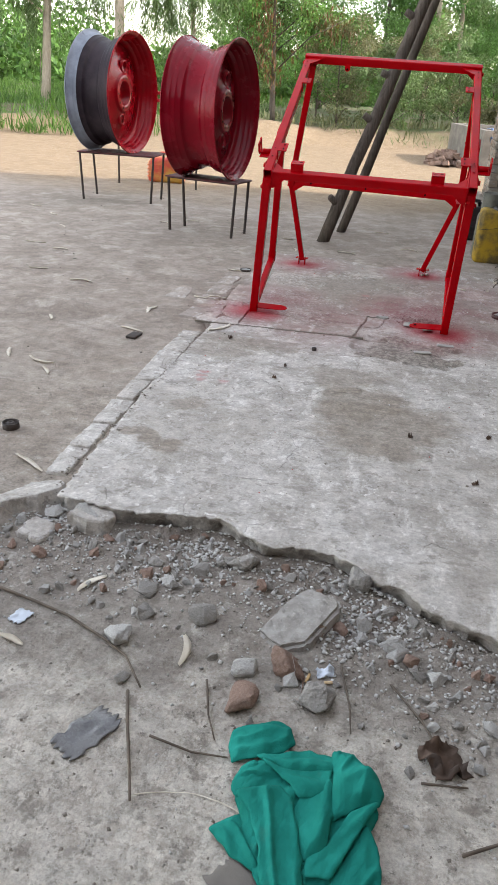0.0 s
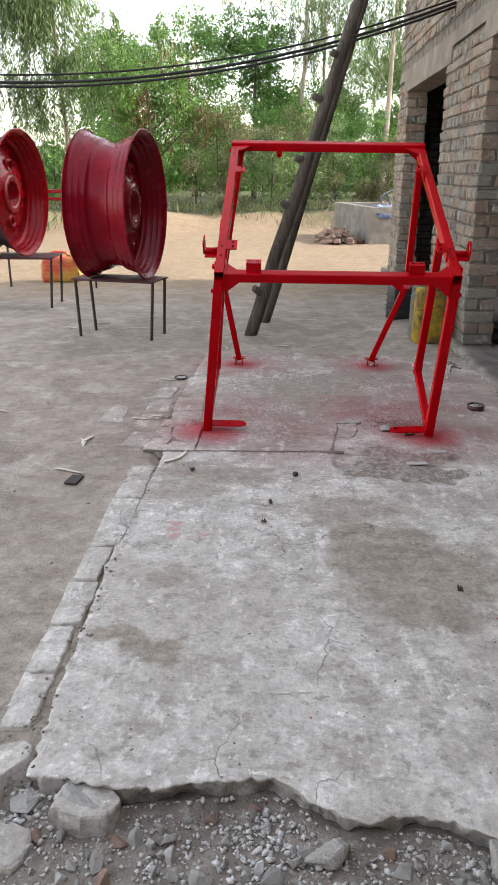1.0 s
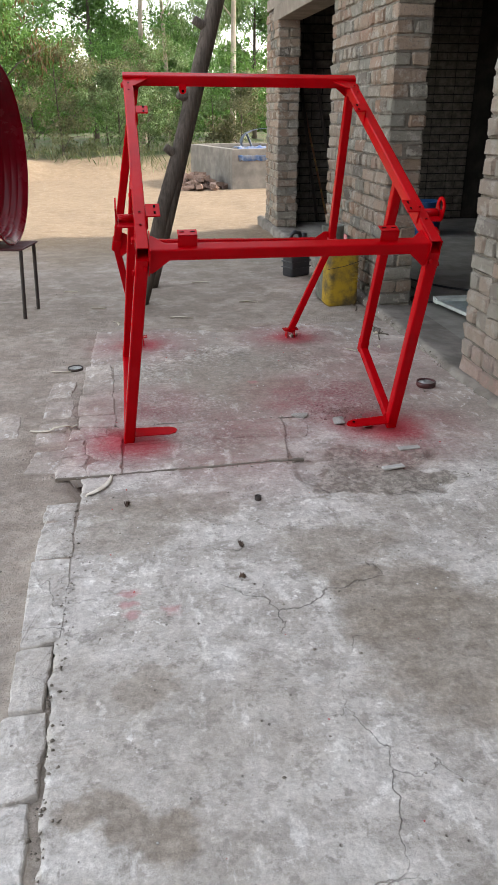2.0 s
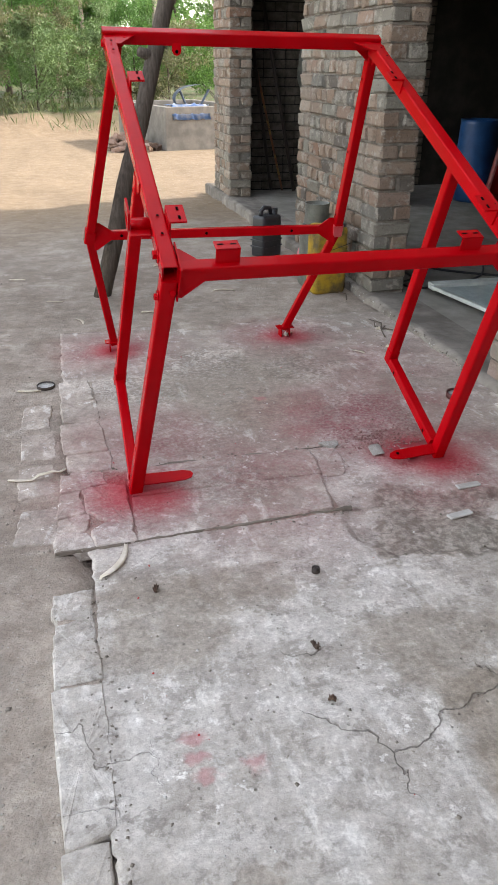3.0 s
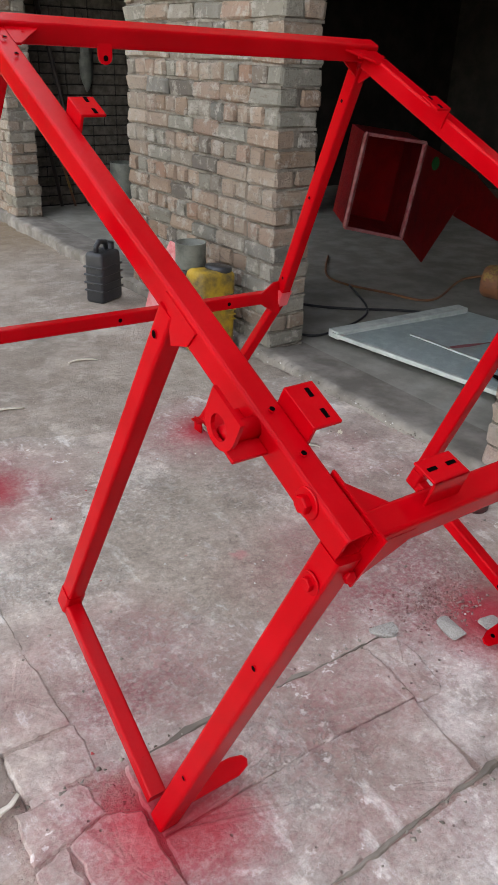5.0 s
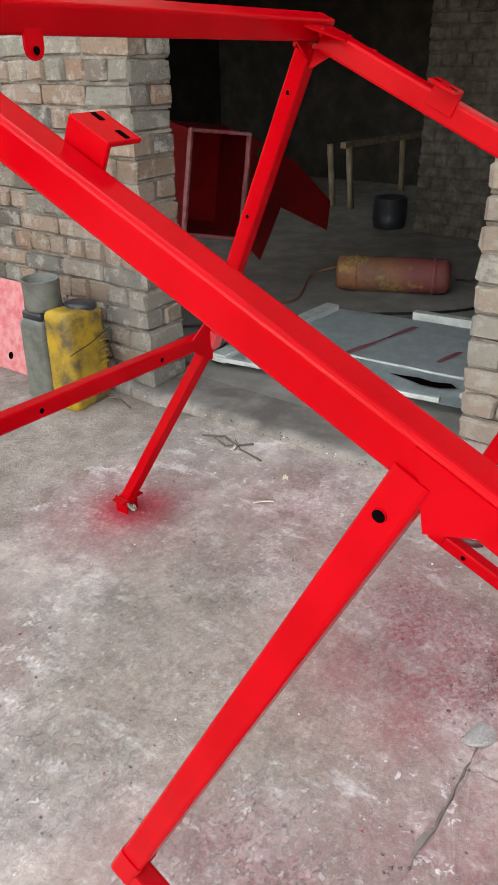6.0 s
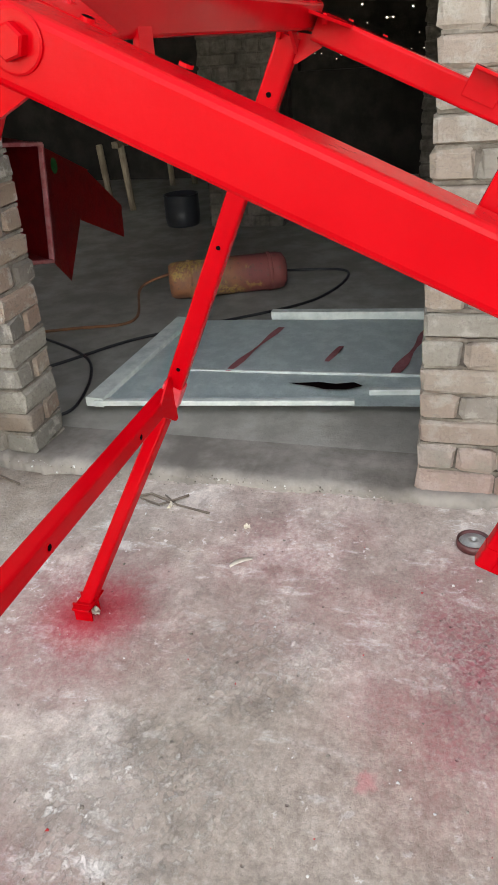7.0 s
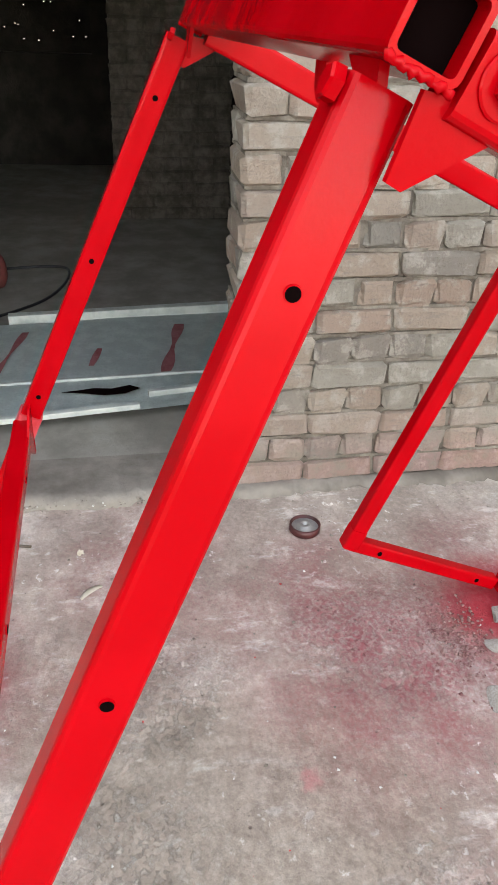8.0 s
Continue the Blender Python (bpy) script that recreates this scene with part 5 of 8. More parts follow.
# ---- leaning prop poles and the cable ----
def wobbly(a, b, n, amp, seed):
    rnd = random.Random(seed)
    a, b = Vector(a), Vector(b)
    out = []
    for k in range(n + 1):
        f = k / n
        j = amp * math.sin(math.pi * min(1, f * 4))
        out.append(a.lerp(b, f) + Vector((rnd.uniform(-j, j), rnd.uniform(-j, j), 0)))
    return out


POLE_D = Vector((0.2970, 0.1509, 0.9429))


def pole_point(z):
    return Vector((0.722, 8.732, 0.0)) + POLE_D * (z / POLE_D.z)


def prop_pole():
    ob = thing("prop_pole", "weathered grey wooden prop of two trunks leaning over the yard", "wooden pole", (0.722, 8.732, -0.03))
    inv = Matrix.Translation((-0.722, -8.732, 0.03))
    bm = bmesh.new()
    ring_tube(bm, wobbly(pole_point(-0.05), pole_point(4.6), 14, 0.012, 4), [0.053 - 0.0012 * k for k in range(15)], 12)
    bmesh.ops.transform(bm, matrix=inv, verts=bm.verts[:])
    part("trunk", bm, M_BARK, ob, "", True)
    bm = bmesh.new()
    ring_tube(bm, wobbly(Vector((0.805, 9.29, -0.055)), pole_point(4.4) + Vector((0.02, 0.25, 0)), 12, 0.012, 5), [0.043 - 0.0012 * k for k in range(13)], 12)
    bmesh.ops.transform(bm, matrix=inv, verts=bm.verts[:])
    part("trunk", bm, M_BARK, ob, "", True)
    for z, d, l in ((0.28, (-0.5, -0.6, 0.55), 0.13), (0.95, (-0.7, -0.2, 0.5), 0.10), (1.30, (-0.8, -0.3, 0.25), 0.10), (1.72, (-0.8, -0.2, 0.45), 0.11), (2.05, (-0.7, -0.5, 0.2), 0.08)):
        bm = bmesh.new()
        p = pole_point(z)
        ring_tube(bm, [p, p + Vector(d).normalized() * l], [0.034, 0.027], 9)
        bmesh.ops.transform(bm, matrix=inv, verts=bm.verts[:])
        part("branch_stub", bm, M_BARK, ob, "sawn-off branch stub", True)


prop_pole()


def cable(pts, r, label):
    ob = part("overhead_cable", ring_tube(bmesh.new(), pts, r, 7), M_CABLE, None, "", True)
    tagged(ob, label, "cable", "overhead cables")


def slung(right, left, drop, past, n=40):
    """A cable hanging between two points, carried on past the left one."""
    a, b = Vector(right), Vector(left)
    ks = [(1 + past) * k / n for k in range(n + 1)]
    return [a.lerp(b, k) - Vector((0, 0, 4 * drop * k * (1 - k))) for k in ks]


for dz, drop, r in ((0.0, 0.70, 0.012), (-0.03, 0.715, 0.010), (0.035, 0.665, 0.008)):
    cable(slung((FX, 9.6 + dz, 2.5 + dz), (-5.0, 8.0, 2.6), drop, 0.55), r, "black overhead cable slung from the workshop wall across the yard")


# ---- trees ----
def leaf_cloud(name, base, ways, length, width, material, parent, rnd):
    """Leaves as small folded blades: base points, directions, sizes."""
    base, ways = np.asarray(base), np.asarray(ways)
    n = len(base)
    ways = ways / np.linalg.norm(ways, axis=1, keepdims=True)
    side = np.cross(ways, rnd.normal(size=(n, 3)))
    side /= np.linalg.norm(side, axis=1, keepdims=True) + 1e-9
    up = np.cross(side, ways)
    L = (length * rnd.uniform(0.6, 1.3, n))[:, None]
    Wd = (width * rnd.uniform(0.7, 1.3, n))[:, None]
    tip = base + ways * L
    mid = base + ways * L * 0.45
    v = np.stack([base, mid + side * Wd / 2 + up * Wd * 0.2, tip, mid - side * Wd / 2 + up * Wd * 0.2], 1).reshape(-1, 3)
    f = np.arange(4 * n).reshape(n, 4)
    return raw_mesh(name, v, f, material, parent)


def limbs_of(bm, base, height, lean, r, rnd, count, spread_f=0.45, first=0.35):
    """A tapered trunk with limbs; returns the limb tips."""
    pts = [Vector(base) + Vector((lean[0] * f + rnd.uniform(-0.04, 0.04) * height * 0.1, lean[1] * f, height * f)) for f in np.linspace(0, 1, 9)]
    ring_tube(bm, pts, [r * (1 - 0.75 * k / 8) for k in range(9)], 9)
    tips = [pts[-1]]
    for k in range(count):
        f = first + (0.98 - first) * (k + rnd.random() * 0.6) / count
        p = pts[0].lerp(pts[-1], f)
        a = rnd.uniform(0, 2 * math.pi)
        ln = height * spread_f * rnd.uniform(0.5, 1.0) * (1.15 - 0.6 * f)
        q = p + Vector((math.cos(a) * ln, math.sin(a) * ln, ln * rnd.uniform(0.25, 0.8)))
        m = p.lerp(q, 0.5) + Vector((rnd.uniform(-0.1, 0.1), rnd.uniform(-0.1, 0.1), 0.12 * ln))
        ring_tube(bm, [p, m, q], [r * 0.32 * (1.2 - f), r * 0.2 * (1.2 - f), r * 0.07], 6)
        tips += [m, q, p.lerp(m, 0.6)]
    return tips


def weeping_tree(at, height, lean, r, seed, strands=190, per=56, spread_f=0.36, low=0.30, bark=None, label="tall slender tree with hanging grey-green leaves"):
    rnd, nr = random.Random(seed), np.random.RandomState(seed)
    ob = thing("weeping_tree", label, "tree", at, "trees behind the yard")
    bm = bmesh.new()
    tips = limbs_of(bm, (0, 0, -0.1), height, lean, r, rnd, 16, spread_f, low)
    part("trunk", bm, bark or M_PALEBARK, ob, "", True)
    B, D = [], []
    for k in range(strands):
        t = tips[rnd.randrange(len(tips))]
        p = t + Vector((rnd.gauss(0, 0.28), rnd.gauss(0, 0.28), rnd.gauss(0.1, 0.25)))
        ln = rnd.uniform(0.7, 1.9)
        dx, dy = rnd.gauss(0, 0.22), rnd.gauss(0, 0.22)
        for j in range(per):
            f = j / per
            B.append((p.x + dx * f * (2 - f) * ln + rnd.gauss(0, 0.035), p.y + dy * f * (2 - f) * ln + rnd.gauss(0, 0.035), p.z - ln * f * f * 0.85 - 0.15 * f * ln))
            D.append((rnd.gauss(0, 0.45) + dx, rnd.gauss(0, 0.45) + dy, -0.9))
    part_ob = leaf_cloud("crown", B, D, 0.17, 0.024, M_EUCA, ob, nr)
    return ob


def leafy_tree(at, height, width, seed, material, label, n=7000, leaf=(0.09, 0.05), stem=0.09, low=0.25, name="leafy_tree", clumps=46, pods=0, category="tree"):
    rnd, nr = random.Random(seed), np.random.RandomState(seed)
    ob = thing(name, label, category, at, "bushes behind the yard" if category == "bush" else "trees behind the yard")
    bm = bmesh.new()
    tips = limbs_of(bm, (0, 0, -0.1), height * 0.9, (rnd.uniform(-0.2, 0.2), rnd.uniform(-0.2, 0.2)), stem, rnd, 13, width / height * 0.75, low)
    part("trunk", bm, M_BARK, ob, "", True)
    cs, sz = [], []
    for k in range(clumps):
        t = tips[rnd.randrange(len(tips))]
        cs.append((t.x + rnd.gauss(0, width * 0.11), t.y + rnd.gauss(0, width * 0.11), max(0.1, t.z + rnd.gauss(0.05, height * 0.07))))
        sz.append(rnd.uniform(0.10, 0.26) * width * 0.62)
    cs, sz = np.array(cs), np.array(sz)
    pick = nr.randint(0, clumps, n)
    d = nr.normal(size=(n, 3))
    d /= np.linalg.norm(d, axis=1, keepdims=True)
    rad = sz[pick] * nr.uniform(0.25, 1.0, n) ** 0.6
    base = cs[pick] + d * rad[:, None] * np.array([1, 1, 0.75])
    base[:, 2] = np.maximum(base[:, 2], 0.02)
    way = d + nr.normal(size=(n, 3)) * 0.6 + np.array([0, 0, -0.25])
    leaf_cloud("crown", base, way, leaf[0], leaf[1], material, ob, nr)
    if pods:
        pk = nr.randint(0, clumps, 26)
        b = cs[pk][nr.randint(0, 26, pods)] + nr.normal(size=(pods, 3)) * np.array([0.16, 0.16, 0.24]) + np.array([0.35, -0.25, -0.05])
        leaf_cloud("seed_pod_cluster", b, nr.normal(size=(pods, 3)) * 0.35 + np.array([0, 0, -1]), 0.15, 0.03, M_POD, ob, nr)["kind"] = "stuff"
    return ob


def gz(x, y):
    return ground_z(x, y)


for x, y, h, ln, r, sd, st, lo in ((-6.45, 22.2, 9.0, (0.3, 0.2), 0.15, 11, 150, 0.55), (-4.75, 23.5, 8.5, (-0.35, 0.3), 0.075, 12, 520, 0.28), (-8.6, 22.5, 8.0, (0.5, 0.2), 0.13, 13, 240, 0.28), (-10.2, 20.8, 8.5, (0.4, 0.4), 0.12, 14, 240, 0.25),
                                   (1.3, 30.0, 9.5, (0.3, 0.0), 0.10, 15, 95, 0.42), (3.9, 27.5, 9.0, (0.2, 0.3), 0.10, 16, 120, 0.38), (2.3, 31.5, 8.8, (-0.3, 0.3), 0.09, 19, 80, 0.36), (-12.5, 25.0, 9.5, (0.2, 0.4), 0.14, 17, 240, 0.25), (6.5, 30.0, 9.5, (0.2, 0.3), 0.12, 18, 220, 0.3)):
    weeping_tree((x, y, gz(x, y)), h, ln, r, sd, int(st * 2.6), low=lo)

leafy_tree((-2.25, 21.8, gz(-2.25, 21.8)), 3.6, 3.0, 21, M_BUSH, "dark green acacia hung with brown seed pods", 15000, (0.085, 0.03), 0.08, 0.3, "acacia", 60, 1100)
for x, y, h, w, sd, mt, lb in ((-2.6, 33.0, 6.0, 4.2, 31, M_LIGHTLEAF, "light green leafy tree behind the yard"), (-5.6, 36.0, 6.0, 4.0, 32, M_LIGHTLEAF, "light green leafy tree behind the yard"), (-0.2, 30.0, 5.6, 3.8, 33, M_LIGHTLEAF, "light green leafy tree behind the yard"), (2.9, 33.5, 4.0, 3.4, 34, M_LIGHTLEAF, "light green leafy tree behind the yard"), (5.6, 34.0, 5.5, 4.0, 35, M_LIGHTLEAF, "light green leafy tree behind the yard"), (8.5, 33.0, 5.5, 4.0, 36, M_BUSH, "green leafy tree behind the yard")):
    leafy_tree((x, y, gz(x, y)), h, w, sd, mt, lb, 16000, (0.12, 0.055), 0.11, 0.2, clumps=70)
for x, y, h, w, sd, mt, lb in ((-0.75, 22.6, 2.3, 2.2, 41, M_DRY, "dry brown brush at the edge of the sand"), (0.55, 22.9, 1.9, 1.8, 42, M_EUCA, "pale green scrub bush"), (2.3, 24.0, 2.1, 2.0, 43, M_EUCA, "pale green scrub bush"), (3.6, 23.4, 1.8, 1.8, 44, M_DRY, "dry brown brush at the edge of the sand"), (-3.5, 22.6, 1.7, 1.6, 45, M_EUCA, "pale green scrub bush"), (1.3, 25.2, 2.6, 2.4, 46, M_DRY, "dry yellowish brush beyond the sand"), (5.0, 24.6, 2.3, 2.3, 47, M_BUSH, "green scrub bush beyond the sand"), (-1.8, 26.5, 2.6, 2.6, 48, M_BUSH, "green scrub bush beyond the sand"), (-4.4, 27.0, 2.4, 2.8, 49, M_BUSH, "green scrub bush beyond the sand"), (0.2, 27.5, 3.0, 2.8, 50, M_BUSH, "green scrub bush beyond the sand"), (3.4, 28.0, 2.8, 2.8, 51, M_LIGHTLEAF, "light green scrub bush beyond the sand"), (-6.9, 29.0, 2.6, 3.0, 52, M_BUSH, "green scrub bush beyond the sand")):
    leafy_tree((x, y, gz(x, y)), h, w, sd, mt, lb, 9000, (0.085, 0.022), 0.03, 0.08, "scrub_bush", 40, 0, "bush")


def far_woods():
    nr = np.random.RandomState(5)
    n = 60000
    x = nr.uniform(-40, 26, n)
    y = nr.uniform(40, 52, n)
    h = 3.0 + 1.6 * np.sin(x * 0.9) * np.sin(x * 0.37 + 1) + 0.9 * np.sin(x * 2.1) + 0.5 * np.sin(x * 5.3)
    h = np.where((x > -17) & (x < -9), h * 0.55, h)
    z = np.maximum(nr.uniform(-0.2, 1, n), 0.0) ** 0.8 * h
    ob = leaf_cloud("far_woods", np.stack([x, y, z], 1), nr.normal(size=(n, 3)), 0.42, 0.22, M_BUSH, None, nr)
    tagged(ob, "hazy green line of distant woods", "woods", kind="stuff")


far_woods()


def grass():
    nr = np.random.RandomState(6)
    n = 26000
    x = nr.uniform(-22, -3.6, n)
    y = 17.6 + nr.uniform(0, 1, n) ** 1.4 * 20
    keep = (np.sin(x * 1.7) + np.sin(y * 1.3 + x) + nr.uniform(-1.2, 1.2, n) > -0.5) & (y > 16.9 + np.maximum(0, x + 6.0) * 1.2)
    x, y = x[keep], y[keep]
    z = np.array([ground_z(a, b) for a, b in zip(x, y)])
    d = nr.normal(size=(len(x), 3)) * 0.35 + np.array([0, 0, 1])
    ob = leaf_cloud("grass", np.stack([x, y, z], 1), d, 0.34, 0.03, M_GRASS, None, nr)
    tagged(ob, "long bright green grass beside the sandy yard", "grass", kind="stuff")
    n = 1600
    x, y = nr.uniform(-5.5, 4.6, n), nr.uniform(21.0, 24.5, n)
    z = np.array([ground_z(a, b) for a, b in zip(x, y)])
    ob = leaf_cloud("dry_grass", np.stack([x, y, z], 1), nr.normal(size=(n, 3)) * 0.5 + np.array([0, 0, 1]), 0.26, 0.022, M_DRY, None, nr)
    tagged(ob, "tufts of dry grass on the sandy bank", "grass", kind="stuff")


grass()


# ---- things beyond the yard ----
def water_tank():
    ob = thing("water_tank", "pale cement-rendered open water tank stained blue", "water tank", (2.55, 17.55, -0.14), rz=14)
    lo, hi, t = Vector((0, 0, 0)), Vector((1.6, 2.3, 0.71)), 0.12
    for nm, a, b in (("front_wall", (lo.x, lo.y, 0), (hi.x, lo.y + t, hi.z)), ("back_wall", (lo.x, hi.y - t, 0), (hi.x, hi.y, hi.z)), ("side_wall", (lo.x, lo.y + t, 0), (lo.x + t, hi.y - t, hi.z)), ("side_wall", (hi.x - t, lo.y + t, 0), (hi.x, hi.y - t, hi.z))):
        part(nm, box(bmesh.new(), a, b, None, 0.012), M_TANK, ob)
    part("tank_floor", box(bmesh.new(), (lo.x + t, lo.y + t, 0.0), (hi.x - t, hi.y - t, 0.5)), M_TANK, ob)


water_tank()


def rubble_heap():
    rnd = random.Random(12)
    me = []
    for k in range(5):
        bm = bmesh.new()
        box(bm, (-0.115, -0.055, -0.037), (0.115, 0.055, 0.037), None, 0.006, 1)
        for v in bm.verts:
            v.co += Vector((rnd.uniform(-0.012, 0.012), rnd.uniform(-0.008, 0.008), rnd.uniform(-0.005, 0.005)))
        me.append(finish("loose_brick", bm, M_PINK if k < 3 else M_HEAP))
    for k in range(46):
        a, r = rnd.uniform(0, 6.28), rnd.random() ** 0.7
        x, y = 1.95 + 0.55 * r * math.cos(a), 17.9 + 0.5 * r * math.sin(a)
        z = gz(x, y) + 0.03 + 0.26 * (1 - r) * rnd.random()
        ob = new("loose_brick", me[k % 5])
        ob.matrix_basis = pose(x, y, z, rnd.uniform(-25, 25), rnd.uniform(-25, 25), rnd.uniform(0, 180))
        tagged(ob, "loose old brick in a tumbled heap", "brick", "heap of loose bricks")


rubble_heap()


# ---- loose things by the wall ----
def jerrycan(at, size, rz, material, label, cap=M_BLACKPLASTIC, mouth=True):
    w, d, h = size
    ob = thing("jerrycan", label, "jerrycan", at, "plastic cans by the wall", rz)
    bm = bmesh.new()
    box(bm, (-w / 2, -d / 2, 0), (w / 2, d / 2, h * 0.84), None, min(w, d) * 0.18, 4)
    for v in bm.verts:
        if v.co.z > h * 0.7:
            v.co.x *= 0.93
    part("body", bm, material, ob, "", True)
    for k in range(4):
        z = h * (0.2 + 0.13 * k)
        bm = bmesh.new()
        box(bm, (-w / 2 - 0.003, -d / 2 - 0.003, z), (w / 2 + 0.003, d / 2 + 0.003, z + 0.012), None, 0.005, 2)
        part("rib", bm, material, ob, "", True)
    bm = bmesh.new()
    ring_tube(bm, [(-w * 0.30, 0, h * 0.80), (-w * 0.30, 0, h * 0.93), (-w * 0.16, 0, h * 0.99), (w * 0.12, 0, h * 0.97), (w * 0.22, 0, h * 0.82)], 0.017, 10)
    part("carry_handle", bm, material, ob, "", True)
    if mouth:
        bm = bmesh.new()
        lathe(bm, [(0.001, h * 0.95), (0.030, h * 0.95), (0.033, h * 0.94), (0.033, h * 0.83), (0.04, h * 0.82)], 18, Matrix.Translation((w * 0.32, 0, 0)))
        bmesh.ops.recalc_face_normals(bm, faces=bm.faces[:])
        part("cap", bm, cap, ob, "dark screw cap", True)
    return ob




def wide_can(at, w, d, h, rz, material, label, lid):
    """A square-shouldered plastic oil can, its handle cut away; lid: a wide round cap lies on it."""
    ob = thing("oil_can", label, "oil can", at, "plastic cans by the wall", rz)
    bm = bmesh.new()
    box(bm, (-w / 2, -d / 2, 0), (w / 2, d / 2, h), None, min(w, d) * 0.24, 5)
    for v in bm.verts:
        f = v.co.z / h
        v.co.x *= 0.94 + 0.10 * math.sin(math.pi * min(1.0, f * 1.1))
        v.co.z -= 0.03 * max(0.0, v.co.x / w) * f
        v.co.y += 0.004 * noise.noise((v.co.x * 14, v.co.z * 14, 2.0))
    part("body", bm, material, ob, "", True)
    if lid:
        for k in range(6):
            bm = bmesh.new()
            z = h * (0.40 + 0.055 * k)
            box(bm, (w * 0.26, -d / 2 - 0.004, z), (w * 0.45, -d / 2 + 0.012, z + 0.009), None, 0.004, 2)
            part("rib", bm, material, ob, "", True)
        bm = bmesh.new()
        lathe(bm, [(0.0002, 0.016), (0.060, 0.018), (0.066, 0.014), (0.068, 0.0), (0.064, -0.012)], 28, pose(w * 0.20, 0, h - 0.012, 0, 7, 0))
        bmesh.ops.recalc_face_normals(bm, faces=bm.faces[:])
        part("cap", bm, M_BLACKPLASTIC, ob, "wide round black cap", True)
        bm = bmesh.new()
        ring_tube(bm, [(-w * 0.52, -d * 0.53, h * 0.62), (0, -d * 0.53, h * 0.66), (w * 0.51, -d * 0.53, h * 0.74)], 0.002, 6)
        part("wire", bm, M_IRON, ob, "thin wire tied round the can")
    else:
        bm = bmesh.new()
        box(bm, (-w * 0.40, -d * 0.40, h - 0.010), (w * 0.34, d * 0.36, h + 0.030), None, 0.012, 2)
        part("tray", bm, M_BLACKPLASTIC, ob, "flat black plastic tray", True)
    return ob


wide_can((2.09, 8.47, -0.022), 0.235, 0.145, 0.43, 5, M_YELLOW, "dirty yellow plastic oil can with wide black cap", True)
jerrycan((2.02, 9.58, -0.037), (0.21, 0.13, 0.36), 30, M_BLACKPLASTIC, "black plastic oil can with looped handle")


# ---- paving bricks and flags ----
def flag(outline, at, tilt=(0, 0), rz=0.0, wear=0.006, thick=0.04, material=None, parent=None):
    """An old brick or flag with crumbled, rounded edges; outline (x, y) in the plan, top at height at."""
    n = len(outline)
    cx, cy = sum(p[0] for p in outline) / n, sum(p[1] for p in outline) / n
    pts = []
    for (x0, y0), (x1, y1) in zip(outline, outline[1:] + outline[:1]):
        k = max(2, round(math.hypot(x1 - x0, y1 - y0) / 0.016))
        for i in range(k):
            f = i / k
            x, y = x0 + (x1 - x0) * f, y0 + (y1 - y0) * f
            e = wear * (1.1 * noise.noise((x * 13, y * 13, at * 50)) + 0.9 * noise.noise((x * 38, y * 38, 3.0)) + 0.7 * noise.noise((x * 95, y * 95, 5.0)))
            d = Vector((x - cx, y - cy))
            r = d.length
            d = d * (1 + (e + 0.004 - (0.003 if i == 0 else 0.0)) / r)
            pts.append((d.x, d.y))
    bm = bmesh.new()
    rings = []
    for inset, z in ((0.0, -thick), (0.0, -0.010), (0.002, -0.0035), (0.007, -0.0006)):
        rg = []
        for x, y in pts:
            r = math.hypot(x, y)
            k = 1 - inset * (1 + 0.8 * noise.noise((x * 30 + cx, y * 30 + cy, 7.0))) / r
            rg.append(bm.verts.new((x * k, y * k, z + 0.004 * noise.noise(((x + cx) * 14, (y + cy) * 14, 2.0)) + 0.002 * noise.noise(((x + cx) * 50, (y + cy) * 50, 6.0)))))
        rings.append(rg)
    m = len(pts)
    for a, b in zip(rings, rings[1:]):
        for i in range(m):
            bm.faces.new((a[i], a[(i + 1) % m], b[(i + 1) % m], b[i]))
    top = bm.verts.new((0, 0, 0.001))
    for i in range(m):
        bm.faces.new((rings[-1][i], rings[-1][(i + 1) % m], top))
    ob = new("brick", finish("brick", bm, material or M_CONCRETE))
    ob.parent = parent
    ob.matrix_basis = pose(cx, cy, at, tilt[0], tilt[1], rz)
    return ob


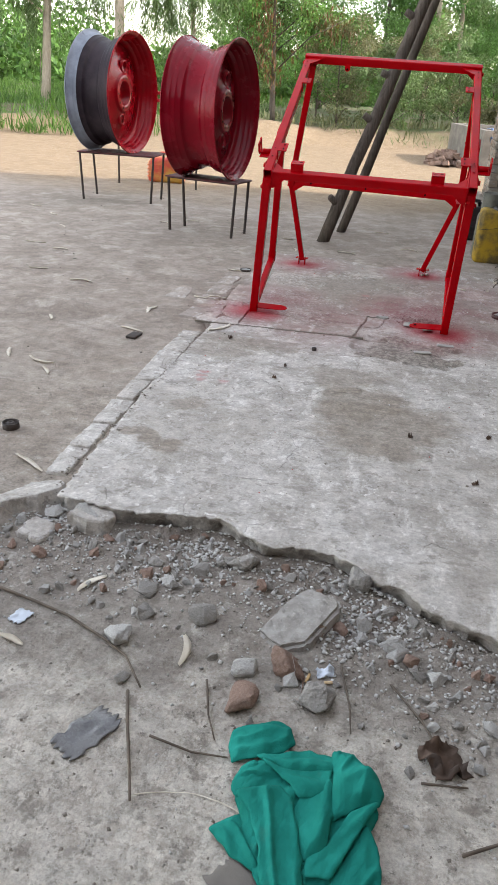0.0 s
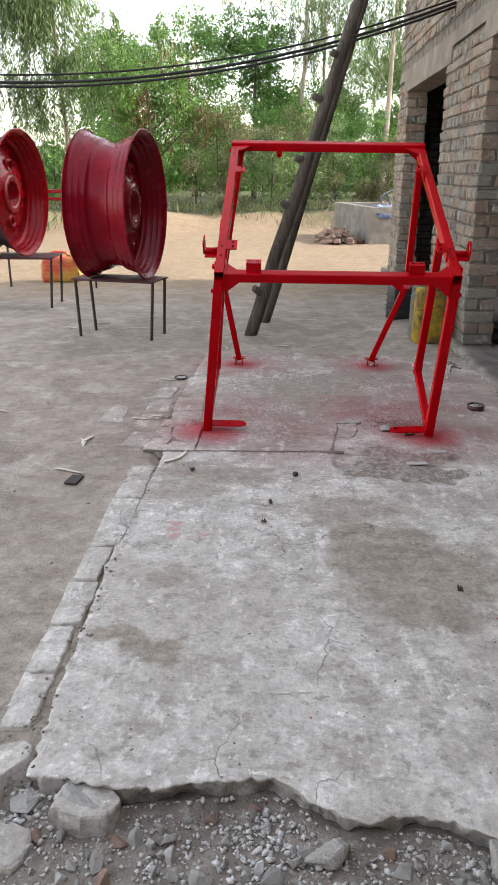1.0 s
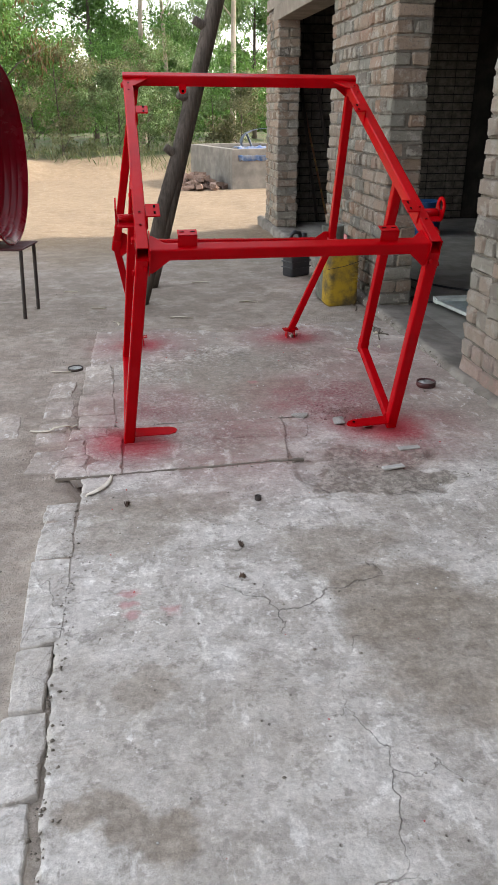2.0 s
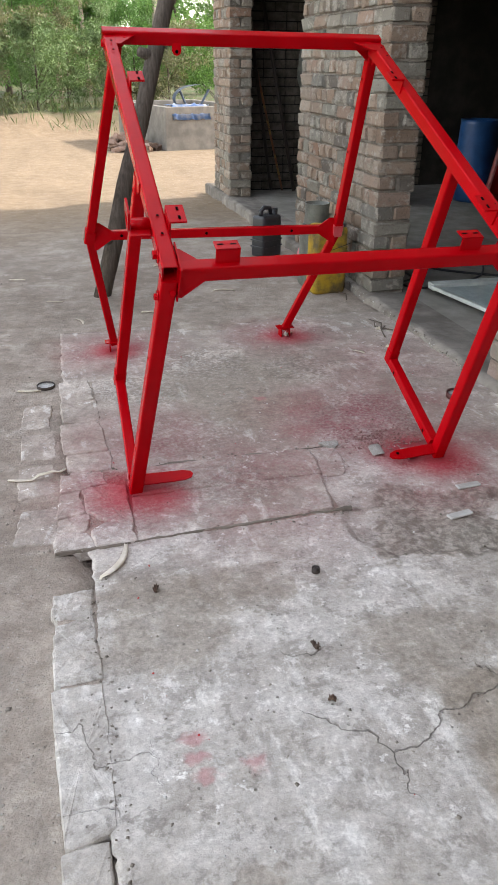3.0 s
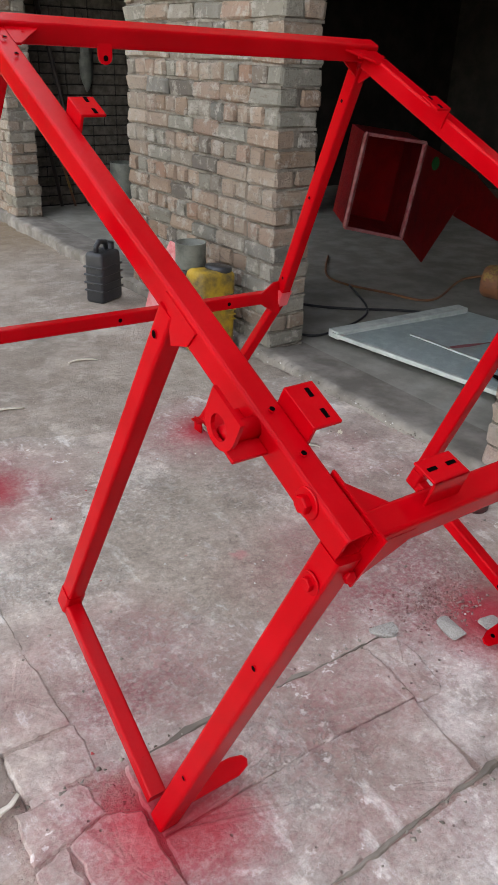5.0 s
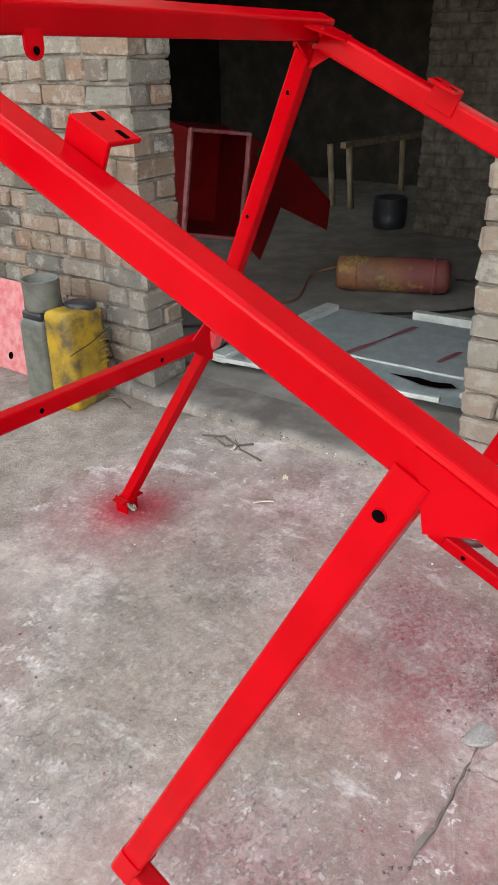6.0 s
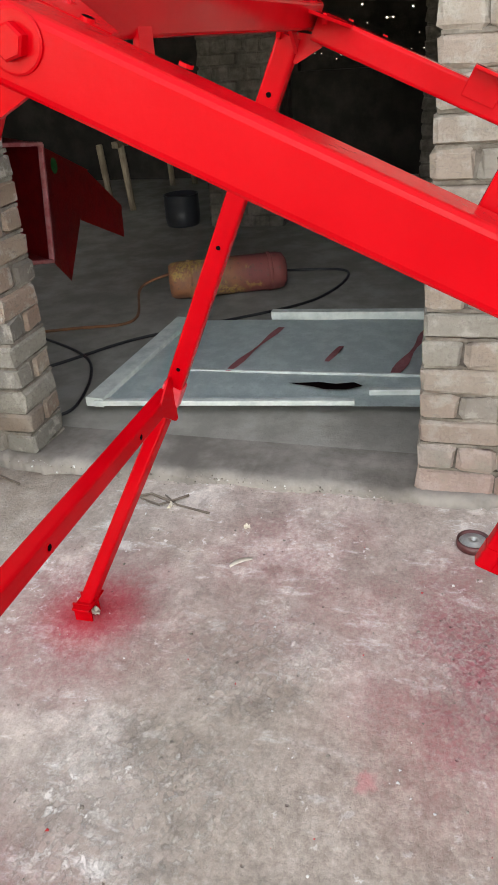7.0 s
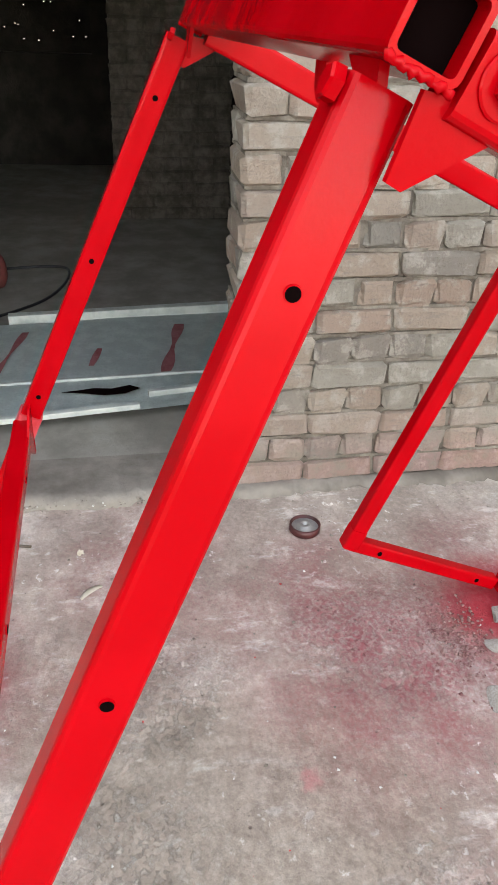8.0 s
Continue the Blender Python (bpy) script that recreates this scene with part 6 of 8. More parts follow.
def pavers():
    rnd = random.Random(21)
    bm = bmesh.new()
    for lo, hi in (((0.350, 5.970, -0.03), (1.240, 6.40, 0.0015)), ((0.400, 6.402, -0.05), (0.540, 7.26, 0.0010)), ((0.335, 5.02, -0.05), (0.46, 5.76, -0.002)), ((0.336, 4.039, -0.09), (0.440, 5.01, -0.024))):
        box(bm, lo, hi)
    bed = tagged(part("joint_bed", bm, M_DIRT), "earth-filled joints round old floor bricks", "joints", kind="structure")
    bm = bmesh.new()
    for x0, x1, y0, wd in ((0.34, 1.28, 5.952, 0.011), (0.62, 1.37, 6.409, 0.010)):
        n = int((x1 - x0) / 0.02)
        rows = []
        for k in range(n + 1):
            x = x0 + (x1 - x0) * k / n
            y = y0 + 0.035 * (x - 0.34) * (y0 < 6) + 0.012 * noise.noise((x * 7, y0, 1.0)) + 0.007 * noise.noise((x * 40, y0, 2.0))
            w = wd * max(0.05, 0.6 + 1.5 * noise.noise((x * 14, y0, 4.0)) + 0.5 * noise.noise((x * 55, y0, 4.0)))
            rows.append([bm.verts.new(p) for p in ((x, y - w / 2, -0.004), (x, y, 0.0048), (x, y + w, 0.0045), (x, y + w * 1.4, -0.004))])
        for p, q in zip(rows, rows[1:]):
            for i in range(3):
                bm.faces.new((p[i], q[i], q[i + 1], p[i + 1]))
    tagged(part("joint_earth", bm, M_JOINT, bed), "dark crumbly earth in the joints")

    def piece(x0, y0, x1, y1, z, tilt=(0, 0), rz=0.0):
        j = [rnd.uniform(-0.009, 0.009) for _ in range(8)]
        flag([(x0 + j[0], y0 + j[1]), (x1 + j[2], y0 + j[3]), (x1 + j[4], y1 + j[5]), (x0 + j[6], y1 + j[7])], z, tilt, rz, parent=bed)

    # flags of the cross band, cracked at their ends
    for z, outline in ((0.004, [(0.335, 5.955), (0.455, 5.958), (0.440, 6.045), (0.345, 6.060)]), (0.009, [(0.462, 5.960), (0.580, 5.966), (0.572, 6.050), (0.500, 6.085), (0.448, 6.046)]),
                       (0.006, [(0.345, 6.068), (0.435, 6.052), (0.452, 6.150), (0.355, 6.135)]), (0.008, [(0.355, 6.143), (0.440, 6.158), (0.430, 6.30), (0.365, 6.285)]),
                       (0.007, [(0.365, 6.293), (0.434, 6.308), (0.520, 6.330), (0.515, 6.412), (0.375, 6.415)]), (0.010, [(0.446, 6.155), (0.500, 6.092), (0.580, 6.058), (0.585, 6.290), (0.520, 6.322), (0.438, 6.300)]),
                       (0.008, [(0.587, 5.967), (0.880, 5.975), (1.225, 5.992), (1.235, 6.110), (1.245, 6.205), (0.98, 6.222), (0.592, 6.215)]), (0.010, [(0.592, 6.220), (0.98, 6.227), (1.250, 6.211), (1.272, 6.320), (1.262, 6.398), (0.88, 6.408), (0.598, 6.402)]),
                       (0.006, [(1.255, 6.200), (1.330, 6.190), (1.370, 6.30), (1.365, 6.40), (1.272, 6.398), (1.280, 6.318)])):
        flag(outline, z, (rnd.uniform(-0.5, 0.5), rnd.uniform(-0.5, 0.5)), parent=bed, wear=0.0075)
    # bricks running away along the slab's side, with a sunken row beside them
    y = 6.432
    for k, ln in enumerate((0.135, 0.262, 0.200, 0.23)):
        piece(0.392 + 0.002 * k, y, 0.556 - 0.010 * k, y + ln, 0.006 - 0.014 * max(0.0, y - 7), (0, rnd.uniform(-1, 1)), rnd.uniform(-2, 2))
        y += ln + 0.007
    for x0, y0, ln in ((0.232, 6.02, 0.20), (0.236, 6.30, 0.21), (0.238, 6.55, 0.215), (0.03, 6.37, 0.23), (0.24, 6.83, 0.20)):
        piece(x0, y0, x0 + 0.118, y0 + ln, max(ground_z(x0, y0), ground_z(x0 + 0.1, y0 + 0.2), ground_z(x0 + 0.05, y0 + 0.1)) + 0.003, (rnd.uniform(-1, 1), rnd.uniform(-1, 1)), rnd.uniform(-4, 4))
    # the edging row, worse and worse towards the broken end
    y = 5.765
    for k, ln in enumerate((0.105, 0.225, 0.40, 0.225, 0.232, 0.215, 0.20)):
        y -= ln + 0.006
        w = (0.430, 0.435, 0.424, 0.410, 0.408, 0.402, 0.398)[k]
        piece(0.322, y, w, y + ln, 0.003 - 0.004 * max(0, k - 2), (rnd.uniform(-0.6, 0.6) * (1 + 0.5 * k), -rnd.uniform(0, 0.4 + 0.9 * max(0, k - 2))), rnd.uniform(-1, 1))
    for outline, z, tilt in (([(0.241, 3.903), (0.295, 3.865), (0.442, 4.021), (0.408, 4.079), (0.307, 4.049)], -0.012, (-7, -9)), ([(0.467, 3.948), (0.549, 3.968), (0.612, 3.964), (0.573, 4.051), (0.461, 4.060)], 0.004, (2, -3)),
                             ([(0.531, 3.871), (0.628, 3.863), (0.671, 3.906), (0.627, 3.959), (0.545, 3.954)], -0.008, (-6, 4)), ([(0.397, 3.769), (0.484, 3.750), (0.503, 3.837), (0.425, 3.856)], -0.03, (5, 6))):
        flag(outline, z, tilt, parent=bed, wear=0.010, thick=0.07)


pavers()


# ---- rubble where the slab has broken away ----
def rock(seed, flat=1.0, n=15, rough=0):
    """An angular lump, about 1 across; rough: rounds of finer breakage on its faces."""
    rnd = random.Random(seed)
    bm = bmesh.new()
    for k in range(n):
        v = Vector((rnd.gauss(0, 1), rnd.gauss(0, 1), rnd.gauss(0, 1))).normalized() * rnd.uniform(0.36, 0.56)
        v.z *= flat
        bm.verts.new(v)
    bmesh.ops.convex_hull(bm, input=bm.verts[:])
    for v in [v for v in bm.verts if not v.link_faces]:
        bm.verts.remove(v)
    bmesh.ops.bevel(bm, geom=bm.edges[:], offset=0.028, segments=1, affect="EDGES")
    for k in range(rough):
        bmesh.ops.triangulate(bm, faces=bm.faces[:])
        bmesh.ops.subdivide_edges(bm, edges=[e for e in bm.edges if e.calc_length() > 0.12 / (k + 1)], cuts=1, use_grid_fill=True)
        for v in bm.verts:
            v.co += v.co.normalized() * (0.055 / (k + 1)) * noise.noise(v.co * (4.0 + 5 * k) + Vector((seed, 0, k)))
    bmesh.ops.recalc_face_normals(bm, faces=bm.faces[:])
    return bm


def stones():
    # x, y, size, kind (0 broken concrete, 1 pale, 2 pinkish)
    spots = [(1.102, 3.823, 0.11, 0), (1.450, 3.806, 0.12, 0), (0.579, 3.925, 0.15, 1), (0.453, 3.924, 0.09, 1), (0.859, 3.424, 0.11, 1), (1.058, 3.543, 0.10, 0), (0.920, 3.667, 0.07, 1), (1.198, 3.398, 0.095, 1), (1.201, 3.301, 0.13, 2), (1.304, 3.428, 0.12, 2),
             (1.385, 3.341, 0.12, 0), (1.721, 3.702, 0.10, 0), (1.550, 3.575, 0.085, 1), (1.470, 3.642, 0.075, 1), (0.514, 3.692, 0.06, 2), (0.872, 3.618, 0.08, 0), (0.885, 3.531, 0.085, 0), (1.654, 3.393, 0.04, 1), (1.782, 3.355, 0.06, 1)]
    labels = ("grey lump of broken concrete in the rubble", "pale chalky lump of rubble", "pinkish brickbat lying in the rubble")
    for k, (x, y, s, c) in enumerate(spots):
        ob = part("stone", rock(100 + k, 0.6, 15, 3), (M_CHUNK, M_PALE, M_PINK)[c])
        z = ground_z(x, y)
        ob.matrix_basis = pose(x, y, z + s * 0.13, (k * 37) % 40 - 20, (k * 53) % 30 - 15, k * 77 % 360) @ Matrix.Diagonal((s, s * 0.8, s * 0.85, 1))
        tagged(ob, labels[c], "stone", "lumps of rubble")
    # one big tilted piece of the old floor
    rnd = random.Random(5)
    bm = bmesh.new()
    plate(bm, [(-0.095, -0.085), (-0.02, -0.125), (0.045, -0.09), (0.098, 0.055), (0.085, 0.10), (-0.01, 0.115), (-0.05, 0.05)], 0.0, 0.05)
    bmesh.ops.bevel(bm, geom=bm.edges[:], offset=0.010, segments=2, affect="EDGES")
    for k in range(3):
        bmesh.ops.triangulate(bm, faces=bm.faces[:])
        bmesh.ops.subdivide_edges(bm, edges=[e for e in bm.edges if e.calc_length() > 0.016], cuts=1, use_grid_fill=True)
    for v in bm.verts:
        v.co += Vector((0.7, 0.7, 0.6)) * 0.010 * noise.noise(v.co * 22) + Vector((0.3, 0.3, 1)) * 0.004 * noise.noise(v.co * 70)
    ob = part("concrete_piece", bm, M_CHUNK)
    ob.matrix_basis = pose(1.307, 3.602, ground_z(1.307, 3.602) - 0.018, 6, -5, -6)
    tagged(ob, "flat piece of grey floor lying tilted in the rubble", "stone", "lumps of rubble")
    rnd = random.Random(31)
    kinds = [finish("stone", rock(200 + k, 0.7, 11, 1), m) for k, m in enumerate((M_CHUNK, M_PALE, M_CHUNK, M_PINK, M_PALE, M_CHUNK))]
    for k in range(290):
        x = rnd.uniform(0.35, 2.0)
        y = front_y(x) - abs(rnd.gauss(0.0, 0.22)) - 0.02
        s = rnd.uniform(0.014, 0.042) * (1.0 if rnd.random() < 0.8 else 1.6)
        ob = new("stone", kinds[k % 6])
        ob.matrix_basis = pose(x, y, ground_z(x, y) + s * 0.12, rnd.uniform(0, 360), rnd.uniform(-30, 30), rnd.uniform(0, 360)) @ Matrix.Diagonal((s, s, s, 1))
        tagged(ob, ("small grey chunk of broken concrete", "small pale chunk of rubble", "small grey chunk of broken concrete", "small pinkish chip of brick", "small pale chunk of rubble", "small grey chunk of broken concrete")[k % 6], "stone", "small rubble")


stones()


def grit(name, count, place, size, material, label, seed):
    """Countless small chips as one mesh of squashed octahedra."""
    nr = np.random.RandomState(seed)
    P = np.array([place(nr) for _ in range(count)])
    s = size * nr.uniform(0.4, 1.4, count) ** 1.5
    base = np.array([(1, 0, 0), (-1, 0, 0), (0, 1, 0), (0, -1, 0), (0, 0, 0.7), (0, 0, -0.7)]) * 0.5
    tri = np.array([(0, 2, 4), (2, 1, 4), (1, 3, 4), (3, 0, 4), (2, 0, 5), (1, 2, 5), (3, 1, 5), (0, 3, 5)])
    a = nr.uniform(0, 6.28, count)
    c, sn = np.cos(a), np.sin(a)
    jit = base[None] * nr.uniform(0.6, 1.3, (count, 6, 1)) + nr.normal(size=(count, 6, 3)) * 0.08
    x = jit[..., 0] * c[:, None] - jit[..., 1] * sn[:, None]
    y = jit[..., 0] * sn[:, None] + jit[..., 1] * c[:, None]
    V = np.stack([x, y, jit[..., 2]], -1) * s[:, None, None] + P[:, None]
    F = (np.arange(count)[:, None, None] * 6 + tri[None]).reshape(-1, 3)
    ob = raw_mesh(name, V.reshape(-1, 3), F, material)
    return tagged(ob, label, "grit", kind="stuff")


def in_rubble(nr):
    x = nr.uniform(0.3, 2.15)
    y = front_y(x) - abs(nr.normal(0, 0.20)) - 0.005
    return x, y, ground_z(x, y) + 0.002


def in_pockets(nr):
    cx, cy, r = ((1.499, 3.662, 0.07), (1.547, 3.739, 0.06), (1.344, 3.699, 0.08), (0.995, 3.870, 0.05), (0.871, 3.715, 0.07), (1.405, 3.565, 0.06), (0.501, 3.953, 0.05))[nr.randint(7)]
    x, y = cx + nr.normal(0, r), cy + nr.normal(0, r)
    return x, y, ground_z(x, y) + 0.004


def anywhere(nr):
    x, y = nr.uniform(-0.6, 2.2), nr.uniform(2.2, 4.2)
    if 0.38 < x and y > front_y(x) - 0.02:
        y = front_y(x) - 0.03
    return x, y, ground_z(x, y)


def on_yard(nr):
    x, y = nr.uniform(-3.0, 0.28), nr.uniform(3.4, 10.5)
    return x, y, ground_z(x, y) + 0.001


def on_slab(nr):
    x, y = nr.uniform(0.48, 2.2), nr.uniform(4.0, 7.95)
    return x, y, yard_z(x, y) + 0.001


def in_hole(nr):
    x, y = nr.normal(1.52, 0.13), nr.normal(5.86, 0.08)
    return x, y, yard_z(x, y) - 0.018


def joint_grit(nr):
    if nr.rand() < 0.5:
        x, y = nr.uniform(0.29, 1.3), nr.normal(6.42 if nr.rand() < 0.5 else 5.97, 0.012)
    else:
        x, y = nr.normal(0.425, 0.014), nr.uniform(3.95, 5.8)
    return x, y, 0.002


M_GRITPALE = mat_grit("pale_grit", (0.42, 0.41, 0.39), (0.64, 0.63, 0.61))
M_GRITDARK = mat_grit("dark_grit", (0.14, 0.12, 0.10), (0.32, 0.285, 0.245))
M_FLAKE = mat_grit("red_flakes", (0.45, 0.03, 0.03), (0.35, 0.10, 0.10))
grit("gravel", 3200, in_rubble, 0.009, M_GRITPALE, "pale gravel strewn along the broken slab edge", 1)
grit("gravel", 900, in_pockets, 0.013, M_GRITPALE, "small heaps of pale gravel", 2)
grit("grit", 1600, anywhere, 0.007, M_GRITDARK, "dark grit on the dusty ground", 3)
grit("grit", 500, anywhere, 0.006, M_GRITPALE, "pale grit on the dusty ground", 4)
grit("grit", 700, on_yard, 0.010, M_GRITDARK, "dark crumbs on the earth yard", 5)
grit("grit", 420, on_slab, 0.007, M_GRITDARK, "dark crumbs on the concrete", 6)
grit("grit", 260, on_slab, 0.006, M_GRITPALE, "pale chips on the concrete", 7)
grit("grit", 700, in_hole, 0.007, M_GRITDARK, "loose crumbs in the worn patch of floor", 8)
grit("grit", 300, joint_grit, 0.008, M_GRITDARK, "crumbs in the floor's joints", 9)


def on_lip(nr):
    y = nr.uniform(6.95, 9.7)
    return FX - 0.035 + nr.normal(0, 0.022), y, 0.010 + 0.010 * nr.rand()


grit("grit", 500, on_lip, 0.007, M_GRITDARK, "crumbs of cement along the worn doorstep", 13)
grit("grit", 90, on_lip, 0.007, M_GRITPALE, "pale chips along the worn doorstep", 14)


def by_foot(nr):
    x, y = nr.normal(1.56, 0.07), nr.normal(6.42, 0.05)
    return x, y, yard_z(x, y) + 0.003


grit("grit", 420, by_foot, 0.0075, mat_grit("red_dusted_crumbs", (0.20, 0.085, 0.085), (0.34, 0.22, 0.20)), "red-dusted crumbs of earth beside the frame's foot", 12)
grit("paint_flakes", 60, on_slab, 0.007, M_FLAKE, "flakes of red paint on the concrete", 10)


# ---- the green cloth ----
def inside(p, poly):
    x, y = p
    r = False
    for (x0, y0), (x1, y1) in zip(poly, poly[1:] + poly[:1]):
        if (y0 > y) != (y1 > y) and x < (x1 - x0) * (y - y0) / (y1 - y0) + x0:
            r = not r
    return r


def edge_gap(p, poly):
    best = 9.0
    for a, b in zip(poly, poly[1:] + poly[:1]):
        a, b, q = Vector(a), Vector(b), Vector(p)
        f = max(0.0, min(1.0, (q - a).dot(b - a) / max(1e-9, (b - a).length_squared)))
        best = min(best, (a.lerp(b, f) - q).length)
    return best


def cloth_sheet(poly, base, bulge, along, seed, step=0.004):
    """One soft layer of the cloth over the outline: rounded over at its rim, with long folds drawn out along an angle."""
    xs, ys = [p[0] for p in poly], [p[1] for p in poly]
    ca, sa = math.cos(radians(along)), math.sin(radians(along))
    bm = bmesh.new()
    grid = {}
    nx, ny = int((max(xs) - min(xs)) / step) + 1, int((max(ys) - min(ys)) / step) + 1
    for i in range(nx + 1):
        for j in range(ny + 1):
            x, y = min(xs) + i * step, min(ys) + j * step
            wob = 0.006 * noise.noise((x * 30, y * 30, seed))
            if not inside((x + wob, y + wob), poly):
                continue
            g = edge_gap((x, y), poly)
            u, v = x * ca + y * sa, -x * sa + y * ca
            v += 0.02 * noise.noise((x * 8, y * 8, seed + 3.0))
            rim = math.sqrt(min(1.0, g / 0.028))
            ridge = max(0.0, 1 - abs(noise.noise((v * 26, u * 4.0, seed))) * 4.0)
            soft = noise.noise((v * 13, u * 5, seed + 9))
            h = base + bulge * rim + min(1.0, g / 0.02) * (0.013 * ridge + 0.013 * soft) + 0.0012 * noise.noise((x * 70, y * 70, seed))
            grid[i, j] = bm.verts.new((x, y, ground_z(x, y) + max(0.003, h)))
    for (i, j), v in grid.items():
        q = [grid.get(k) for k in ((i, j), (i + 1, j), (i + 1, j + 1), (i, j + 1))]
        if all(q):
            bm.faces.new(q)
    for v in [v for v in bm.verts if not v.link_faces]:
        bm.verts.remove(v)
    for _ in range(6):
        moves = []
        for v in bm.verts:
            nb = [e.other_vert(v).co for e in v.link_edges if e.is_boundary]
            if len(nb) == 2:
                moves.append((v, (nb[0] + nb[1]) / 2))
        for v, c in moves:
            v.co = v.co.lerp(c, 0.6)
    bmesh.ops.recalc_face_normals(bm, faces=bm.faces[:])
    bmesh.ops.solidify(bm, geom=bm.faces[:], thickness=0.0022)
    return bm


def cloth():
    ob = thing("cloth", "crumpled green cotton cloth thrown down on the dusty ground", "cloth", (0, 0, 0))
    main = [(1.262, 3.118), (1.347, 3.175), (1.415, 3.186), (1.483, 3.180), (1.536, 3.136), (1.550, 3.054), (1.530, 3.005), (1.548, 2.948), (1.545, 2.833), (1.437, 2.804), (1.360, 2.831), (1.330, 2.888), (1.300, 2.935), (1.275, 2.998), (1.255, 3.050)]
    part("main_sheet", cloth_sheet(main, 0.006, 0.010, 60, 2.0), M_CLOTH, ob, "", True)
    flap = [(1.212, 3.180), (1.216, 3.208), (1.300, 3.250), (1.346, 3.240), (1.364, 3.194), (1.338, 3.165), (1.282, 3.140), (1.230, 3.112)]
    part("flap", cloth_sheet(flap, 0.010, 0.006, 20, 6.0), M_CLOTH, ob, "flat folded-back corner", True)
    for along, base, bulge, outline in (
            (20, 0.012, 0.010, [(1.282, 3.140), (1.255, 3.113), (1.244, 3.057), (1.259, 3.022), (1.323, 3.045), (1.378, 3.046), (1.437, 3.060), (1.407, 3.112), (1.318, 3.122)]),
            (-35, 0.008, 0.006, [(1.221, 2.960), (1.280, 3.007), (1.330, 2.979), (1.352, 2.880), (1.279, 2.909)]),
            (10, 0.022, 0.010, [(1.276, 3.140), (1.391, 3.182), (1.452, 3.167), (1.455, 3.113), (1.356, 3.106)]),
            (-15, 0.032, 0.008, [(1.286, 3.136), (1.356, 3.116), (1.449, 3.133), (1.438, 3.068), (1.388, 3.052), (1.342, 3.088)]),
            (60, 0.022, 0.016, [(1.435, 3.187), (1.479, 3.188), (1.534, 3.150), (1.556, 3.102), (1.551, 3.064), (1.509, 3.049), (1.448, 3.010), (1.442, 3.118)]),
            (75, 0.026, 0.010, [(1.386, 3.058), (1.448, 3.120), (1.460, 3.021), (1.458, 2.950), (1.417, 2.924), (1.383, 2.971)]),
            (110, 0.034, 0.012, [(1.257, 3.033), (1.346, 3.071), (1.381, 3.035), (1.409, 2.950), (1.426, 2.875), (1.419, 2.828), (1.360, 2.825), (1.336, 2.885), (1.318, 2.953), (1.281, 3.003)]),
            (55, 0.034, 0.010, [(1.453, 2.963), (1.487, 3.038), (1.556, 3.078), (1.525, 3.023), (1.470, 2.900), (1.420, 2.892), (1.416, 2.929)]),
            (70, 0.020, 0.012, [(1.461, 2.882), (1.474, 2.926), (1.521, 3.027), (1.553, 2.988), (1.558, 2.909), (1.547, 2.860), (1.474, 2.832)]),
            (40, 0.016, 0.010, [(1.405, 2.930), (1.471, 2.917), (1.468, 2.866), (1.422, 2.840)])):
        part("fold", cloth_sheet(outline, base, bulge, along, outline[0][0] * 40), M_CLOTH, ob, "thick soft fold", True)


cloth()


# ---- litter ----
def strip(pts, width, material, name, label, category, group="", lift=0.004, curl=0.006):
    """A thin curled strip such as a bark peel."""
    pts = [Vector(p) for p in pts]
    rows = []
    bm = bmesh.new()
    n = len(pts)
    for k, p in enumerate(pts):
        d = (pts[min(k + 1, n - 1)] - pts[max(k - 1, 0)]).normalized()
        s = Vector((-d.y, d.x, 0)) * width / 2 * (0.3 + math.sin(math.pi * (k + 0.6) / (n + 0.2)) * 0.75)
        c = Vector((0, 0, curl))
        rows.append([bm.verts.new(p + s + c), bm.verts.new(p + Vector((0, 0, 0.002))), bm.verts.new(p - s + c * 0.8), bm.verts.new(p - Vector((0, 0, 0.001)))])
    for a, b in zip(rows, rows[1:]):
        for i in range(4):
            bm.faces.new((a[i], a[(i + 1) % 4], b[(i + 1) % 4], b[i]))
    bm.faces.new(rows[0]), bm.faces.new(rows[-1])
    ob = part(name, bm, material, None, "", True)
    return tagged(ob, label, category, group)


def surf(x, y):
    """Height of whatever ground lies at x, y."""
    if 0.44 < x < 2.27 and front_y(x) < y < 7.98:
        return yard_z(x, y)
    if 0.29 < x < 1.25 and 5.965 < y < 6.425:
        return 0.014
    return ground_z(x, y)


